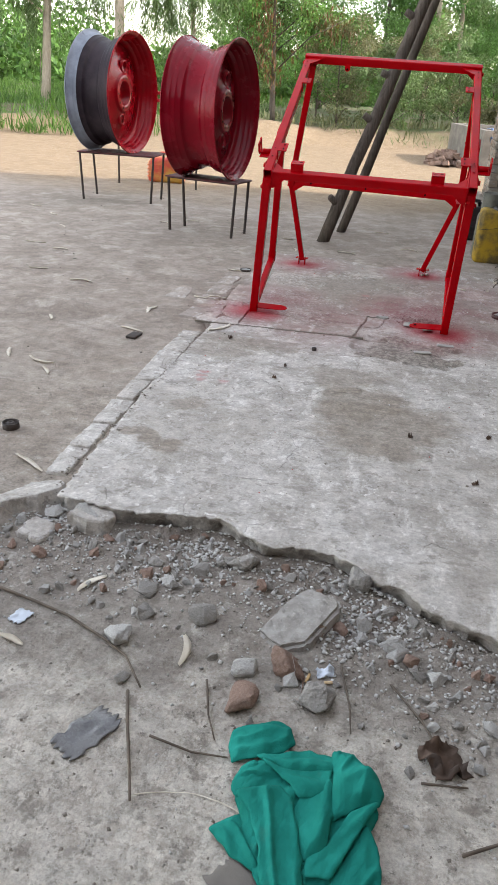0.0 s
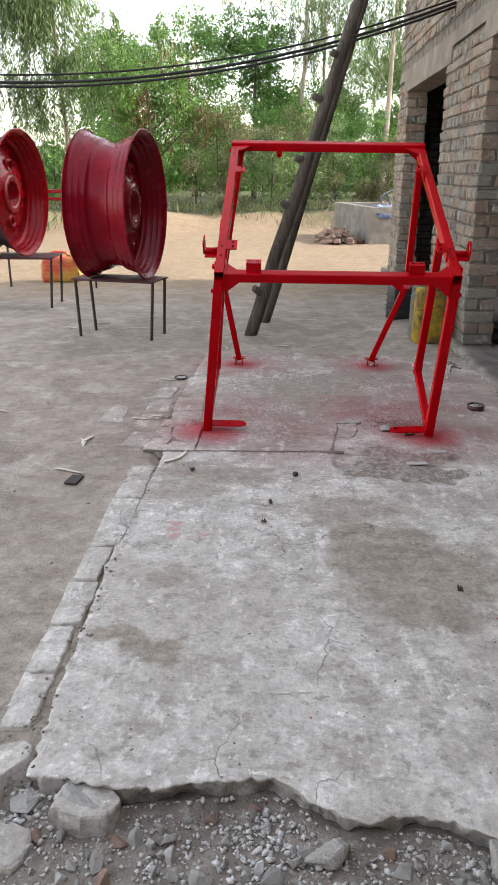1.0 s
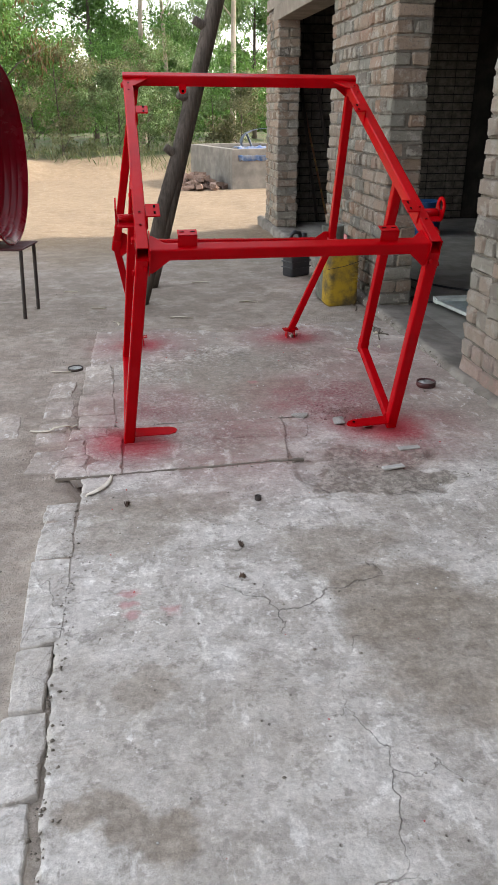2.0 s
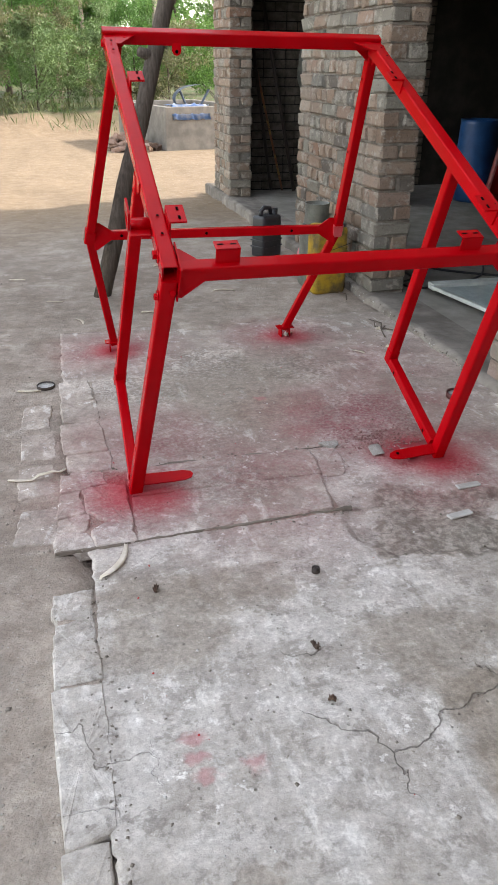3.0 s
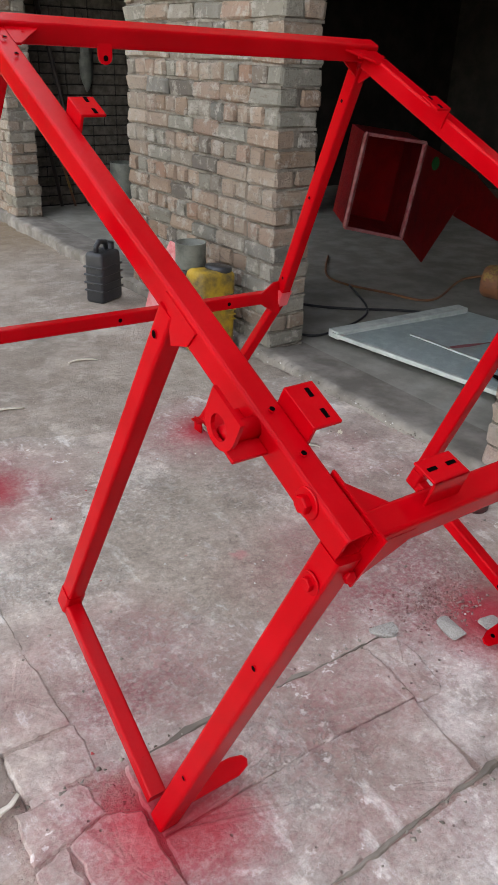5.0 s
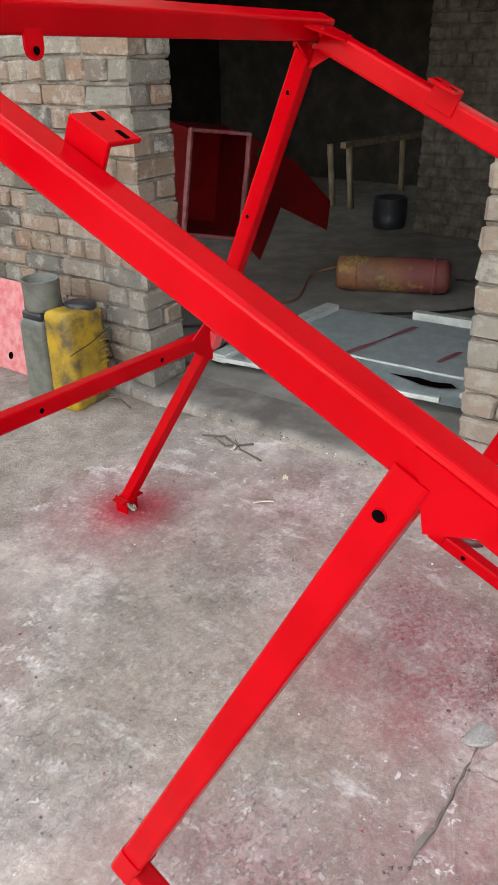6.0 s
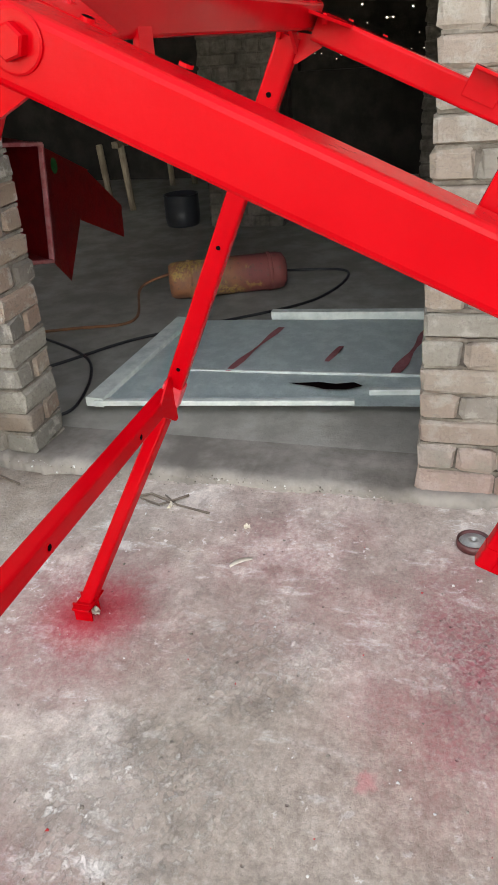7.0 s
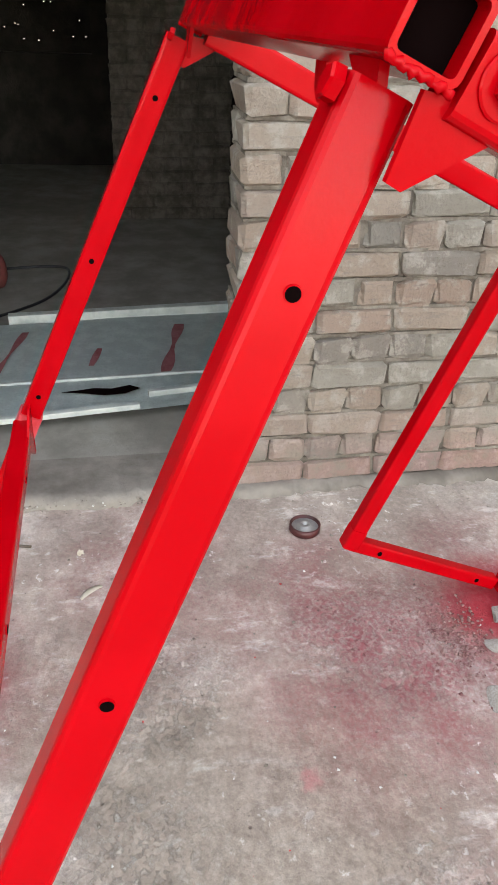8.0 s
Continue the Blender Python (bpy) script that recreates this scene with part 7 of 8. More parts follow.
def peels():
    rnd = random.Random(9)
    spots = [(0.247, 4.155, 0.16, 60), (0.609, 3.343, 0.07, 80), (1.043, 3.416, 0.10, 10), (0.708, 3.617, 0.09, -40), (-0.58, 6.51, 0.16, 85), (0.05, 5.72, 0.15, 70), (0.30, 6.42, 0.20, 100), (0.505, 5.86, 0.19, -35), (0.27, 7.21, 0.10, 80), (0.04, 6.08, 0.10, -20), (1.47, 8.64, 0.14, 80), (-0.44, 5.76, 0.12, 30), (-0.80, 8.88, 0.14, 60), (0.42, 8.62, 0.10, 90), (1.60, 7.71, 0.10, -30), (-1.5, 8.2, 0.14, 45), (-1.1, 7.3, 0.12, 95), (0.55, 8.2, 0.1, 20), (-1.38, 7.46, 0.18, 85), (-0.18, 5.10, 0.15, 75), (-0.37, 5.16, 0.13, 25), (-1.84, 8.72, 0.16, 50), (0.97, 8.27, 0.15, 80), (-0.98, 6.69, 0.14, 95), (0.03, 6.04, 0.12, 15), (-0.10, 5.0, 0.10, 40), (-2.2, 9.1, 0.16, 70), (-0.6, 9.1, 0.14, 85), (0.2, 9.2, 0.12, 60), (1.2, 9.4, 0.14, 85), (-1.0, 5.9, 0.12, 60), (1.86, 7.35, 0.07, 40)]
    for x, y, l, a in spots:
        d = Vector((math.sin(radians(-a)), math.cos(radians(a)), 0))
        b = rnd.uniform(-0.12, 0.12) * l * 1.6
        pts = [Vector((x, y, 0)) + d * (f - 0.5) * l + Vector((-d.y, d.x, 0)) * b * (4 * f * (1 - f) - 0.6) for f in np.linspace(0, 1, 9)]
        pts = [Vector((p.x, p.y, surf(p.x, p.y) + 0.004)) for p in pts]
        strip(pts, 0.020, M_STRAW, "bark_peel", "curled pale strip of shed bark on the ground", "bark peel", "shed bark strips")
    for pts, r, lb in (([(0.469, 3.527), (0.595, 3.499), (0.703, 3.471), (0.831, 3.404), (0.910, 3.356), (0.978, 3.269)], 0.0045, "long dry bent twig"), ([(0.954, 3.250), (0.989, 3.154), (1.029, 3.058), (1.059, 2.981)], 0.0045, "dry bent twig"), ([(1.429, 3.468), (1.462, 3.352), (1.473, 3.255)], 0.003, "dry bent twig"), ([(1.555, 3.450), (1.627, 3.334), (1.666, 3.257)], 0.003, "dry bent twig"),
                       ([(1.047, 3.135), (1.144, 3.126), (1.222, 3.137)], 0.003, "dry bent twig"), ([(1.706, 3.016), (1.783, 3.065), (1.899, 3.038)], 0.004, "dry bent twig"), ([(1.628, 3.160), (1.725, 3.181)], 0.003, "dry bent twig"), ([(2.12, 7.66), (2.16, 7.75), (2.12, 7.83)], 0.005, "dry bent twig"), ([(2.17, 7.62), (2.10, 7.70), (2.13, 7.78)], 0.0045, "dry bent twig"), ([(2.08, 7.52), (2.11, 7.64), (2.16, 7.70)], 0.004, "dry bent twig"), ([(2.15, 8.25), (2.19, 8.36), (2.14, 8.44)], 0.004, "dry bent twig"), ([(1.123, 3.329), (1.153, 3.233), (1.183, 3.175)], 0.003, "dry bent twig")):
        pp = [Vector((x, y, surf(x, y) + r + 0.004)) for x, y in pts]
        dense = []
        for a, b in zip(pp, pp[1:]):
            dense += [a.lerp(b, f) for f in (0, 0.33, 0.66)]
        ob = part("twig", ring_tube(bmesh.new(), dense + [pp[-1]], [r * (1 - 0.4 * k / len(dense)) for k in range(len(dense) + 1)], 6), M_TWIG, None, "", True)
        tagged(ob, lb + " on the dusty ground", "twig", "dry twigs")
    # pale thread
    pp = [Vector((1.06 + 0.22 * f, 3.00 + 0.03 * math.sin(f * 3), ground_z(1.06 + 0.22 * f, 3.00) + 0.006)) for f in np.linspace(0, 1, 12)]
    tagged(part("thread", ring_tube(bmesh.new(), pp, 0.0012, 5), M_STRAW), "thin pale thread beside the cloth", "thread")


peels()


def leafy_scrap(name, at, size, rz, material, label, category, seed, bulge=0.012):
    """A small crumpled sheet."""
    rnd = random.Random(seed)
    bm = bmesh.new()
    n = 12
    m = pose(at[0], at[1], 0, 0, 0, rz)
    layers = []
    rag = [(rnd.uniform(0.75, 1.0), rnd.uniform(0.75, 1.0)) for _ in range(n + 1)]
    for up in (0.0022, 0.0):
        g = []
        for i in range(n + 1):
            row = []
            for j in range(n + 1):
                p = m @ Vector(((i / n - 0.5) * size[0] * rag[j][0], (j / n - 0.5) * size[1] * rag[i][1], 0))
                h = bulge * max(0, noise.noise((i * 0.31 + 0.2, j * 0.37 + 0.1, seed + 0.3))) * 2
                row.append(bm.verts.new((p.x, p.y, surf(p.x, p.y) + 0.003 + h + up)))
            g.append(row)
        layers.append(g)
        for i in range(n):
            for j in range(n):
                bm.faces.new((g[i][j], g[i + 1][j], g[i + 1][j + 1], g[i][j + 1]))
    loop = [(i, 0) for i in range(n)] + [(n, j) for j in range(n)] + [(i, n) for i in range(n, 0, -1)] + [(0, j) for j in range(n, 0, -1)]
    for a, b in zip(loop, loop[1:] + loop[:1]):
        bm.faces.new((layers[0][a[0]][a[1]], layers[0][b[0]][b[1]], layers[1][b[0]][b[1]], layers[1][a[0]][a[1]]))
    ob = part(name, bm, material, None, "", True)
    return tagged(ob, label, category)


leafy_scrap("plastic_bag", (0.912, 3.114), (0.09, 0.16), -28, M_FILM, "scrap of clear greyish plastic film", "plastic scrap", 3, 0.006)
leafy_scrap("paper_card", (0.588, 3.431), (0.05, 0.065), -12, M_GLASSBIT, "small pale blue-white card", "card", 4, 0.003)
leafy_scrap("wrapper", (1.396, 3.434), (0.05, 0.03), 20, M_GLASSBIT, "small crumpled pale blue wrapper", "wrapper", 5, 0.012)
leafy_scrap("rag", (1.676, 3.228), (0.10, 0.09), 30, M_BRONZE, "dark brown crumpled rag", "rag", 6, 0.03)
leafy_scrap("tile_shard", (1.296, 2.868), (0.09, 0.09), 50, M_TANK, "pale grey tile shard half under the cloth", "tile", 8, 0.0)
for k, (x, y, a, lb) in enumerate(((1.353, 3.394, 80, "cigarette end"), (1.397, 3.400, 15, "cigarette end"), (1.038, 3.562, 60, "cigarette end"))):
    d = Vector((math.cos(radians(a)), math.sin(radians(a)), 0))
    p = Vector((x, y, surf(x, y) + 0.006))
    ob = part("cigarette_end", ring_tube(bmesh.new(), [p, p + d * 0.028], 0.0038, 8), M_BUTT, None, "", True)
    tagged(ob, "tan cigarette end lying in the grit", "cigarette end", "cigarette ends")


def metal_cup(at, r, h, m_rim, m_in, name, label, category):
    ob = thing(name, label, category, at)
    bm = bmesh.new()
    lathe(bm, [(0.001, 0.0), (r * 0.92, 0.0), (r, h * 0.2), (r, h), (r * 0.90, h), (r * 0.86, h * 0.5), (r * 0.4, h * 0.35)], 28)
    bmesh.ops.recalc_face_normals(bm, faces=bm.faces[:])
    part("ring", bm, m_rim, ob, "", True)
    bm = bmesh.new()
    lathe(bm, [(r * 0.87, h * 0.66), (r * 0.55, h * 0.72), (r * 0.42, h * 0.98), (r * 0.16, h * 1.0), (r * 0.13, h * 0.6), (0.001, h * 0.55)], 24)
    bmesh.ops.recalc_face_normals(bm, faces=bm.faces[:])
    part("hub", bm, m_in, ob, "pale metal centre", True)


metal_cup((2.056, 6.714, 0.0), 0.047, 0.026, M_DARKRED, M_GALV, "metal_cup", "small round metal part with dark red rim on the floor", "metal part")
metal_cup((0.342, 7.250, -0.004), 0.04, 0.014, M_IRON, M_GALV, "washer", "grey steel washer lying by the frame", "washer")
metal_cup((0.050, 4.394, -0.02), 0.032, 0.03, M_IRON, M_IRON, "spring_ring", "small black ring lying on the earth", "ring")
metal_cup((1.051, 5.689, 0.0), 0.012, 0.016, M_IRON, M_IRON, "nut", "small dark steel nut on the slab", "nut")
for k, (x, y) in enumerate(((1.562, 4.78), (1.87, 4.87), (0.950, 5.402), (0.929, 5.227), (1.796, 4.457), (0.60, 5.72), (2.03, 7.38), (2.10, 7.66))):
    leafy_scrap("dry_leaf", (x, y), (0.020 + 0.006 * (k % 3), 0.013), k * 50, M_BRONZE if k < 6 else M_STRAW, "small dry curled leaf on the slab", "leaf", 20 + k, 0.012)
leafy_scrap("dry_leaf", (1.60, 7.70), (0.075, 0.026), 55, M_STRAW, "pale curled leaf by the frame's foot", "leaf", 40, 0.012)
for x, y, a in ((1.60, 5.86, 10), (1.72, 6.02, 5)):
    bm = bmesh.new()
    box(bm, (-0.045, -0.014, 0), (0.045, 0.014, 0.008), None, 0.003, 1)
    ob = part("chalky_chip", bm, M_PALE)
    ob.matrix_basis = pose(x, y, surf(x, y), 0, 0, a)
    tagged(ob, "pale flat chip lying on the floor", "chip", "pale chips")
bm = bmesh.new()
box(bm, (-0.028, -0.045, 0), (0.028, 0.045, 0.012), None, 0.003, 1)
ob = part("rubber_block", bm, M_IRON)
ob.matrix_basis = pose(0.10, 5.62, surf(0.10, 5.62), 0, 0, -8)
tagged(ob, "small dark rubber block on the earth", "block")
for k, (x, y) in enumerate(((1.36, 6.42), (1.52, 6.33), (1.62, 6.28))):
    ob = part("stone", rock(300 + k, 0.4), M_CHUNK)
    ob.matrix_basis = pose(x, y, surf(x, y) + 0.008, 0, 0, 60 * k) @ Matrix.Diagonal((0.10, 0.085, 0.07, 1))
    tagged(ob, "flat grey flake of broken floor", "stone", "flakes of broken floor")


# ---- more things by the wall ----
wide_can((2.085, 8.63, -0.024), 0.23, 0.15, 0.375, 3, M_GREYPLASTIC, "grimy grey-green plastic oil can against the wall", False)


def cooking_pot():
    ob = thing("oil_tin", "grey dented oil tin standing on a plastic can", "tin", (2.065, 8.62, 0.380))
    bm = bmesh.new()
    lathe(bm, [(0.001, 0.0), (0.075, 0.0), (0.078, 0.01), (0.075, 0.06), (0.077, 0.12), (0.079, 0.125), (0.070, 0.125), (0.068, 0.02), (0.001, 0.02)], 28)
    bmesh.ops.recalc_face_normals(bm, faces=bm.faces[:])
    part("shell", bm, M_GREYPLASTIC, ob, "", True)


cooking_pot()


def pink_plate():
    bm = bmesh.new()
    plate(bm, [(0, 0), (0.42, 0.0), (0.42, 0.30), (0.30, 0.42), (0.10, 0.42), (0.0, 0.2)], 0.0, 0.004)
    bmesh.ops.bevel(bm, geom=bm.edges[:], offset=0.0012, segments=1, affect="EDGES")
    ob = thing("sheet_offcut", "pinkish primed sheet-metal offcut leaning on the wall", "sheet metal", (2.16, 9.31, -0.033))
    o2 = part("sheet", bm, M_PINKPAINT, ob)
    o2.matrix_basis = frame_at((0, 0, 0), (0.02, -1, 0), (-1, 0, 0.3))
    bm = bmesh.new()
    bmesh.ops.create_circle(bm, cap_ends=True, radius=0.018, segments=14)
    o3 = part("bolt_hole", bm, M_HOLE, o2, "dark round hole")
    o3.matrix_basis = pose(0.24, 0.07, 0.0046)


pink_plate()


# ---- inside the workshop ----
def bonnet_panel():
    """A torn pale sheet-metal panel lying on the floor, edges turned up."""
    ob = thing("bonnet", "torn pale grey vehicle panel with red smears on the floor", "vehicle panel", (0, 0, 0))
    z = 0.05
    bm = bmesh.new()
    near_edge, far_edge = (Vector((2.69, 8.21, 0)), Vector((2.90, 6.55, 0))), (Vector((3.66, 8.15, 0)), Vector((3.83, 6.62, 0)))
    g = []
    for i in range(31):
        a, b = near_edge[0].lerp(near_edge[1], i / 30), far_edge[0].lerp(far_edge[1], i / 30)
        row = []
        for j in range(25):
            p = a.lerp(b, j / 24)
            p.z = z + 0.004 * noise.noise((p.x * 3, p.y * 3, 1.0)) + 0.0015 * noise.noise((p.x * 9, p.y * 9, 4.0)) - 0.010 * (j < 4) * (i > 3)
            row.append(bm.verts.new(p))
        g.append(row)
    for i in range(30):
        for j in range(24):
            bm.faces.new((g[i][j], g[i + 1][j], g[i + 1][j + 1], g[i][j + 1]))
    bmesh.ops.solidify(bm, geom=bm.faces[:], thickness=0.004)
    part("sheet", bm, M_PANEL, ob, "", True)

    def lip(a, b, w, h, name="folded_edge"):
        bm = bmesh.new()
        square_tube(bm, (*a, z), (*b, z + 0.01), w, h, (0, 0, 1), r=0.004)
        return part(name, bm, M_PANELEDGE, ob, "whitish folded edge")

    lip((2.69, 8.21), (2.82, 7.17), 0.030, 0.022)
    lip((2.94, 7.13), (3.00, 6.60), 0.03, 0.024)
    lip((2.69, 8.21), (3.63, 8.16), 0.08, 0.04)
    lip((3.75, 7.73), (3.83, 6.62), 0.05, 0.07)
    lip((3.05, 8.0), (3.12, 6.6), 0.02, 0.012, "pressed_rib")
    bm = bmesh.new()
    pts = [(2.96, 7.46), (2.94, 7.36), (2.92, 7.30), (2.93, 7.22), (2.97, 7.16), (3.0, 7.20), (2.975, 7.27), (2.985, 7.34), (2.97, 7.40)]
    plate(bm, pts, z + 0.0075, z + 0.009)
    bmesh.ops.recalc_face_normals(bm, faces=bm.faces[:])
    part("tear", bm, M_HOLE, ob, "jagged dark tear")
    for y0, x0, w in ((7.75, 3.05, 0.035), (7.05, 3.1, 0.05), (7.35, 3.2, 0.03)):
        bm = bmesh.new()
        n = 10
        rows = [[bm.verts.new((x0 + 0.06 * k, y0 - 0.012 * k + sgn * w * (0.35 + 0.2 * math.sin(k)), z + 0.0075 + 0.02 * abs(math.sin(k * 0.2)) * 0.05)) for sgn in (-1, 1)] for k in range(n if w > 0.031 else 4)]
        for a, b in zip(rows, rows[1:]):
            bm.faces.new((a[0], a[1], b[1], b[0]))
        bmesh.ops.solidify(bm, geom=bm.faces[:], thickness=0.0008)
        part("paint_smear", bm, M_SMEAR, ob, "dull red paint smear")


bonnet_panel()


def gas_cylinder():
    ob = thing("gas_cylinder", "rusty orange steel cylinder lying on the workshop floor", "cylinder", (4.28, 8.10, 0.105))
    ob.matrix_basis = pose(4.26, 8.12, 0.108, 0, 0, 24)
    bm = bmesh.new()
    lathe(bm, [(0.001, -0.34), (0.085, -0.335), (0.100, -0.315), (0.105, -0.28), (0.105, 0.28), (0.098, 0.315), (0.07, 0.335), (0.001, 0.34)], 36, Matrix.Rotation(radians(90), 4, "X"))
    bmesh.ops.recalc_face_normals(bm, faces=bm.faces[:])
    part("shell", bm, M_RUST, ob, "", True)
    for y in (-0.22, 0.24):
        bm = bmesh.new()
        lathe(bm, [(0.104, y - 0.012), (0.109, y - 0.008), (0.109, y + 0.008), (0.104, y + 0.012)], 36, Matrix.Rotation(radians(90), 4, "X"))
        bmesh.ops.recalc_face_normals(bm, faces=bm.faces[:])
        part("hoop", bm, M_RUST, ob, "", True)


gas_cylinder()


def hose(pts, r, material, label):
    pts = [Vector(p) for p in pts]
    out = []
    for k in range(len(pts) - 1):
        p0, p1, p2, p3 = pts[max(k - 1, 0)], pts[k], pts[k + 1], pts[min(k + 2, len(pts) - 1)]
        for f in np.linspace(0, 1, 8, endpoint=False):
            out.append(0.5 * ((2 * p1) + (p2 - p0) * f + (2 * p0 - 5 * p1 + 4 * p2 - p3) * f * f + (3 * p1 - p0 - 3 * p2 + p3) * f ** 3))
    ob = part("hose", ring_tube(bmesh.new(), out + [pts[-1]], r, 8), material, None, "", True)
    tagged(ob, label, "hose", "hoses on the workshop floor")


hose([(4.3, 8.46, 0.11), (4.15, 8.62, 0.06), (3.75, 8.50, 0.010), (3.60, 8.75, 0.010), (3.5, 9.2, 0.010), (3.9, 9.7, 0.010)], 0.008, M_HOSE, "thin orange gas hose curling over the floor")
hose([(2.75, 9.3, 0.010), (3.0, 8.75, 0.010), (3.45, 8.40, 0.010), (3.7, 8.1, 0.010), (4.15, 7.6, 0.010), (4.7, 7.5, 0.010), (4.7, 7.9, 0.010)], 0.008, M_CABLE, "thin black hose curling over the floor")
hose([(2.7, 9.1, 0.010), (2.75, 8.6, 0.010), (2.6, 8.45, 0.010), (2.72, 8.32, 0.010), (3.2, 8.5, 0.010), (3.5, 9.0, 0.010)], 0.007, M_CABLE, "thin black hose curling over the floor")


def mudguard_box():
    """A red-painted tractor panel: an open box at one end and a raking arm."""
    ob = thing("tractor_body_panel", "dark red tractor body panel with an open boxed end", "tractor panel", (0.29, 0.245, 0))

    def slab4(q, th, name, mat=M_DARKREDPAINT, label=""):
        bm = bmesh.new()
        vs = [bm.verts.new(p) for p in q]
        bm.faces.new(vs)
        bmesh.ops.solidify(bm, geom=bm.faces[:], thickness=th)
        bmesh.ops.recalc_face_normals(bm, faces=bm.faces[:])
        return part(name, bm, mat, ob, label)

    a = [(3.38, 8.92, 0.92), (3.86, 8.86, 0.86), (3.72, 8.84, 0.25), (3.27, 8.92, 0.35)]
    back = [(x + 0.25, y + 0.42, z + 0.02) for x, y, z in a]
    slab4(back, 0.006, "back_panel")
    for k in range(4):
        j = (k + 1) % 4
        slab4([a[k], a[j], back[j], back[k]], 0.006, "side_panel")
    for k in range(4):
        j = (k + 1) % 4
        p, q = Vector(a[k]), Vector(a[j])
        bm = bmesh.new()
        square_tube(bm, p, q, 0.022, 0.03, (0, 1, 0.1), r=0.005)
        part("lip", bm, M_PINKPAINT, ob, "pale primed lip worn along the edge")
    slab4([(3.86, 8.88, 0.86), (4.62, 9.0, 0.60), (4.08, 8.95, 0.02), (3.72, 8.86, 0.27)], 0.006, "wing_panel")
    slab4([(4.60, 9.0, 0.60), (5.25, 9.1, 0.24), (5.18, 9.08, 0.02), (4.38, 8.98, 0.33)], 0.006, "arm_panel")
    bm = bmesh.new()
    bmesh.ops.create_circle(bm, cap_ends=True, radius=0.045, segments=18)
    o = part("sticker", bm, M_GREENSPOT, ob, "small green oval sticker")
    o.matrix_basis = frame_at((4.02, 8.893, 0.72), (1, 0.2, 0), (0.12, -1, 0.05))


mudguard_box()


def work_trestle():
    ob = thing("trestle", "old worn wooden trestle inside the workshop", "trestle", (6.3, 9.62, 0.0))
    bm = bmesh.new()
    square_tube(bm, (0.05, 0.1, 0.56), (1.45, -0.1, 0.56), 0.06, 0.05)
    part("beam", bm, M_BENCH, ob)
    for x, y in ((0.12, 0.08), (0.16, 0.30), (1.35, -0.08), (1.30, 0.14)):
        bm = bmesh.new()
        ring_tube(bm, [(x, y, 0.55), (x + (0.05 if x > 1 else 0.08), y, 0.0)], 0.030, 8)
        part("leg", bm, M_BENCH, ob, "", True)


work_trestle()


def bucket(at, r, h, material, name, label, category):
    ob = thing(name, label, category, at)
    bm = bmesh.new()
    lathe(bm, [(0.001, 0.0), (r * 0.88, 0.0), (r * 0.94, h * 0.05), (r, h * 0.33), (r * 0.985, h * 0.36), (r * 0.985, h * 0.62), (r, h * 0.65), (r * 0.97, h * 0.95), (r, h), (r * 0.93, h), (r * 0.9, h * 0.9), (0.001, h * 0.88)], 32)
    bmesh.ops.recalc_face_normals(bm, faces=bm.faces[:])
    part("shell", bm, material, ob, "", True)


bucket((5.95, 9.02, 0.0), 0.14, 0.24, M_BLACKPLASTIC, "bucket", "black rubber bucket on the workshop floor", "bucket")
bucket((4.75, 11.35, 0.0), 0.20, 0.78, M_BLUEPLASTIC, "plastic_drum", "blue plastic drum in the dark workshop", "drum")
bucket((3.79, 11.35, 0.0), 0.18, 0.34, M_BLUEPLASTIC, "plastic_tub", "low blue plastic tub on the workshop floor", "tub")
bucket((3.35, 12.0, 0.0), 0.13, 0.42, M_GREYPLASTIC, "canister", "brown canister in the dark corner", "canister")
for a, b, r, mt, lb in (((2.86, 12.33, 0.012), (2.62, 12.4, 1.65), 0.018, M_IRON, "dark iron pipe leaning in the corner"), ((3.10, 12.25, 0.012), (2.74, 12.4, 1.9), 0.020, M_IRON, "dark iron pipe leaning in the corner"), ((2.98, 12.3, 0.012), (2.70, 12.4, 1.2), 0.012, M_RUST, "reddish iron rod leaning in the corner")):
    ob = part("iron_pipe", ring_tube(bmesh.new(), [a, b], r, 10), mt, None, "", True)
    tagged(ob, lb, "pipe", "pipes in the corner")


def hanging_bag():
    ob = thing("hanging_bag", "greyish crumpled bag hanging on the wall", "bag", (3.2, 12.38, 1.0))
    bm = rock(55, 1.0, 20)
    bmesh.ops.transform(bm, matrix=Matrix.Translation((0, 0, 0.22)) @ Matrix.Diagonal((0.18, 0.09, 0.5, 1)), verts=bm.verts[:])
    part("sack", bm, M_GREYPLASTIC, ob, "", True)
    part("cord", ring_tube(bmesh.new(), [(0, 0, 0.42), (0, 0.03, 0.6)], 0.006, 6), M_CABLE, ob)


hanging_bag()


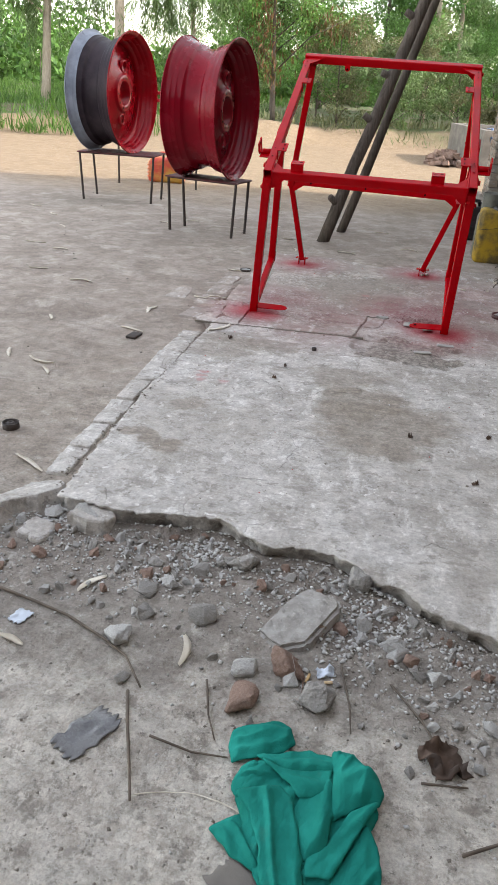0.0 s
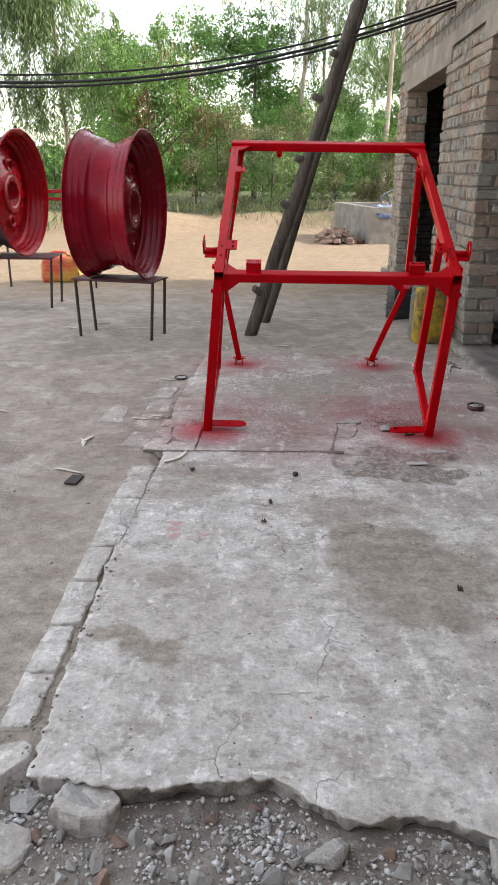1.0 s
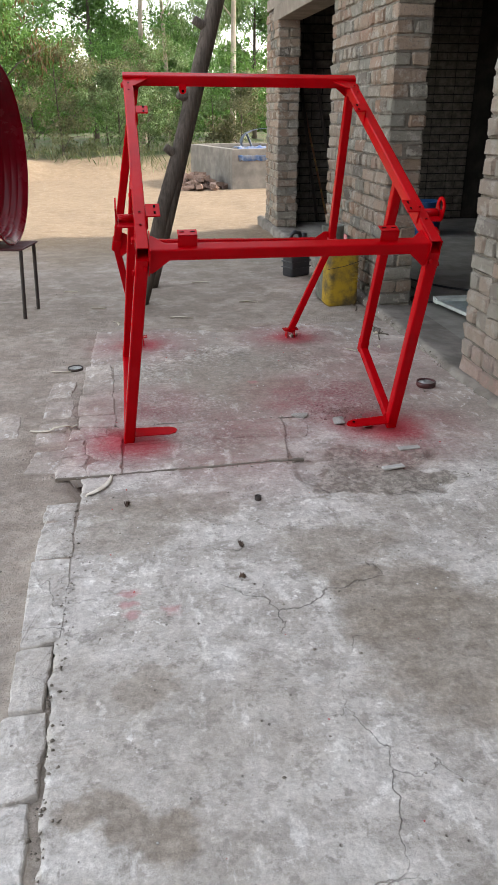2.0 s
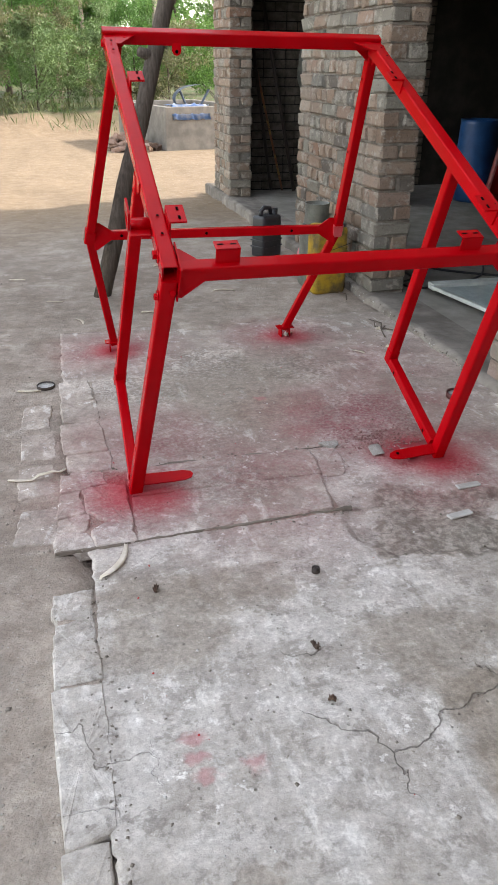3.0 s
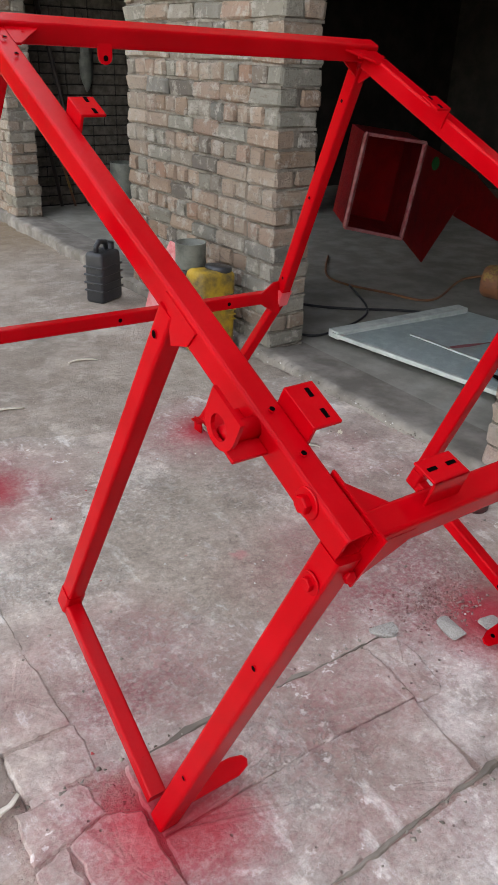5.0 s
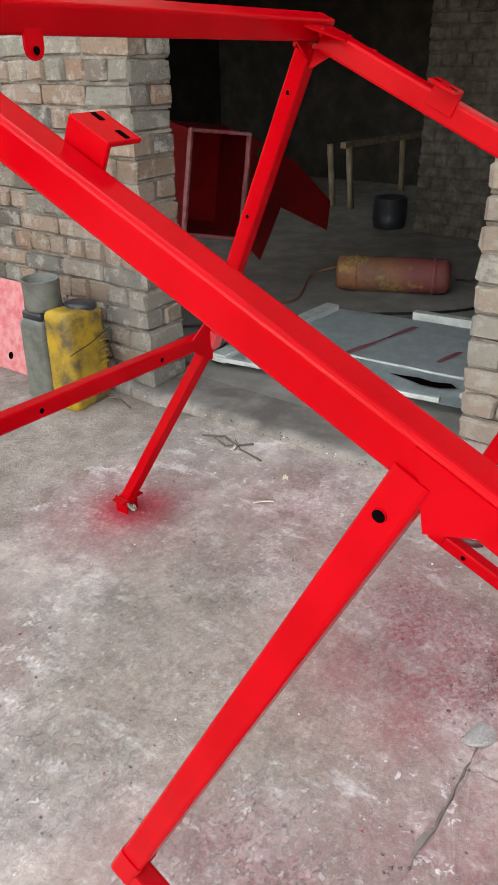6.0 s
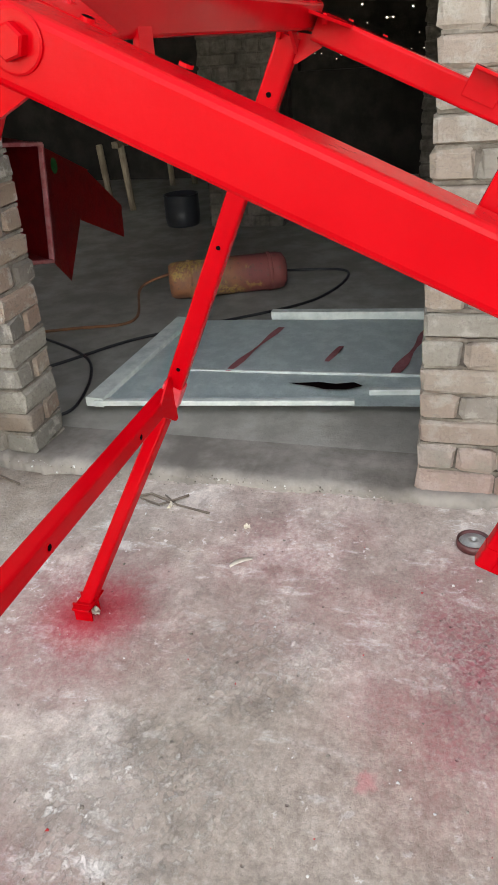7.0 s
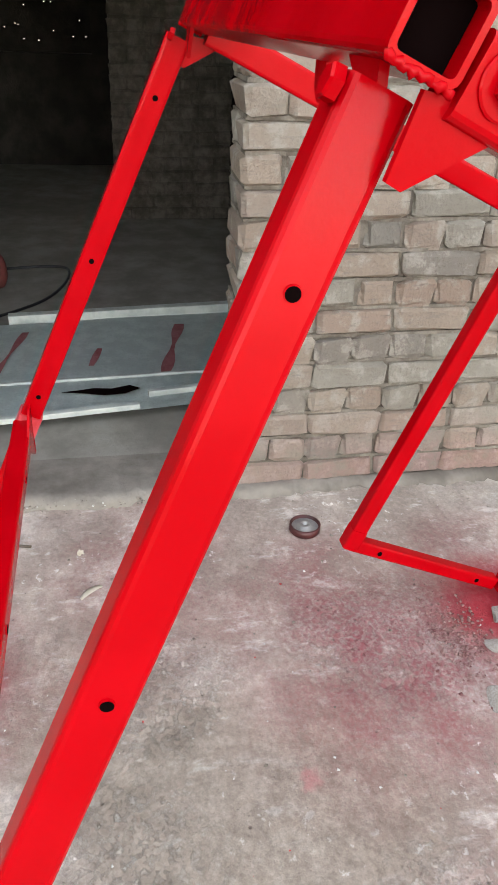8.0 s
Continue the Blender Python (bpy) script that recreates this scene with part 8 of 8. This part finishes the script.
# ---- beyond the yard ----
def seat_frame():
    """An old tractor mudguard and blue sheet lying on the tank."""
    ob = thing("old_mudguard", "dark blue-grey curved mudguard lying on the tank", "mudguard", (3.12, 18.15, 0.57))
    bm = bmesh.new()
    rows = []
    for k in range(12):
        a = radians(200 - 130 * k / 11)
        rows.append([bm.verts.new((0.42 * math.cos(a) + 0.10, y, 0.10 + 0.22 * math.sin(a))) for y in (-0.16, 0.16)])
    for p, q in zip(rows, rows[1:]):
        bm.faces.new((p[0], p[1], q[1], q[0]))
    bmesh.ops.solidify(bm, geom=bm.faces[:], thickness=0.02)
    part("shell", bm, M_STEELBLUE, ob, "", True)
    for x in (-0.22, 0.3):
        part("stay", ring_tube(bmesh.new(), [(x, 0, 0.25), (x * 0.5, 0, 0.0)], 0.02, 8), M_STEELBLUE, ob)
    leafy = thing("blue_sheet", "crumpled blue and white plastic sheet over the tank's edge", "plastic sheet", (3.0, 17.70, 0.575), rz=14)
    bm = bmesh.new()
    g = [[bm.verts.new((-0.35 + 0.7 * i / 14, -0.04 + 0.4 * j / 8 - (0.03 if j == 0 else 0), 0.01 + 0.05 * max(0, noise.noise((i * 0.5, j * 0.6, 3))) - (0.22 if j == 0 else 0))) for j in range(9)] for i in range(15)]
    for i in range(14):
        for j in range(8):
            bm.faces.new((g[i][j], g[i + 1][j], g[i + 1][j + 1], g[i][j + 1]))
    bmesh.ops.solidify(bm, geom=bm.faces[:], thickness=0.003)
    part("sheet", bm, M_BLUESHEET, leafy, "", True)


seat_frame()


def red_toolbar():
    ob = thing("red_toolbar", "red-painted implement bar on legs behind the rims", "implement", (-1.75, 11.4, -0.065))
    for z in (1.08, 1.0):
        part("bar", square_tube(bmesh.new(), (-0.55, 0.0, z), (0.65, -0.12, z - 0.03), 0.05, 0.035), M_RIM_BRIGHT, ob)
    for x in (-0.45, 0.55):
        part("leg", square_tube(bmesh.new(), (x, -0.05, 1.0), (x, -0.05, 0.0), 0.022, 0.022, (0, 1, 0)), M_IRON, ob)


red_toolbar()
jerrycan((-1.75, 11.9, -0.072), (0.46, 0.28, 0.36), 6, M_REDPLASTIC, "red and yellow plastic can lying in the sun", M_YELLOW)


def old_tyre():
    ob = thing("tyre_swing", "grey worn tyre hung by a rope from a tree", "swing", (-7.95, 20.9, 0.08))
    bm = bmesh.new()
    lathe(bm, [(0.17 + 0.075 * math.cos(a), 0.06 * math.sin(a)) for a in np.linspace(0, 2 * math.pi, 14, endpoint=False)], 36, Matrix.Rotation(radians(90), 4, "X") @ Matrix.Rotation(0.1, 4, "Y"), closed=True)
    bmesh.ops.recalc_face_normals(bm, faces=bm.faces[:])
    part("tread", bm, M_GREYPLASTIC, ob, "", True)
    part("rope", ring_tube(bmesh.new(), [(0, 0.02, 0.2), (0.02, 0.1, 1.4)], 0.008, 6), M_TWIG, ob)


old_tyre()


# ---- bricks of the walls, laid last ----
def lay_bricks():
    rnd = random.Random(77)
    for core, places in ALL_BRICKS:
        # bed joints, filled almost to the bricks' faces
        lo, hi = [min(c[i] for c in core.bound_box) for i in range(3)], [max(c[i] for c in core.bound_box) for i in range(3)]
        bm, zs = bmesh.new(), [] if core.name.startswith("column") else sorted({round(p[3], 3) for p in places})
        for z in zs:
            z -= COURSE / 2
            n = max(2, int((hi[1] - lo[1]) / 0.06))
            rows = []
            for k in range(n + 1):
                y = lo[1] - 0.007 + (hi[1] - lo[1] + 0.014) * k / n
                e = 0.006 * noise.noise((y * 9, z * 31, 1.0)) + 0.004 * noise.noise((y * 40, z * 31, 2.0))
                w = 0.0055 + 0.002 * noise.noise((y * 12, z * 23, 5.0))
                rows.append([bm.verts.new((lo[0] + sx, y, z + sz)) for sx, sz in ((-0.007 - e, -w), (-0.007 - e, w), (hi[0] - lo[0] + 0.011, w), (hi[0] - lo[0] + 0.011, -w))])
            for a, b in zip(rows, rows[1:]):
                for i in range(4):
                    bm.faces.new((a[i], a[(i + 1) % 4], b[(i + 1) % 4], b[i]))
            bm.faces.new(rows[0][::-1]), bm.faces.new(rows[-1])
        if zs:
            tagged(part("bed_joints", bm, M_BED, core), kind="stuff")
        near = sorted(places, key=lambda p: (p[1] - 1.6) ** 2 + (p[2] - 7.2) ** 2 + 1.5 * (p[3] - 0.8) ** 2)
        rest = near[300:]
        # Inner columns take the brick colour darkened for indoor shade.
        shaded = core.name.startswith("column")
        rest = near if shaded else rest
        for kind, x, y, z, st in ([] if shaded else near[:300]):
            me = brick_mesh(kind, rnd.randrange(5), BL if kind == "header" else BW, BW if kind == "header" else BL)
            ob = new("brick", me)
            ob.parent = core
            m = pose(x + rnd.uniform(-0.006, 0.005), y, z + rnd.uniform(-0.003, 0.003), rnd.uniform(-1.3, 1.3), rnd.uniform(-1, 1), rnd.uniform(-1.2, 1.2))
            ob.matrix_basis = m @ Matrix.Diagonal((1, (st - GAP * rnd.uniform(0.7, 1.2)) / (BW if kind == "header" else BL), 1, 1))
        if rest:
            V, F, k = [], [], 0
            for kind, x, y, z, st in rest:
                me = brick_mesh(kind, rnd.randrange(5), BL if kind == "header" else BW, BW if kind == "header" else BL)
                m = pose(x + rnd.uniform(-0.006, 0.005), y, z + rnd.uniform(-0.003, 0.003), rnd.uniform(-1.3, 1.3), rnd.uniform(-1, 1), rnd.uniform(-1.2, 1.2))
                m = m @ Matrix.Diagonal((1, (st - GAP) / (BW if kind == "header" else BL), 1, 1))
                V += [m @ v.co for v in me.vertices]
                F += [tuple(i + k for i in p.vertices) for p in me.polygons]
                k += len(me.vertices)
            me = bpy.data.meshes.new("bricks")
            me.from_pydata(V, [], F)
            me.materials.append(M_SHADEBRICK if core.name.startswith("column") else M_BRICKS)
            ob = new("bricks", me)
            ob.parent = core
            tagged(ob, kind="stuff")


lay_bricks()
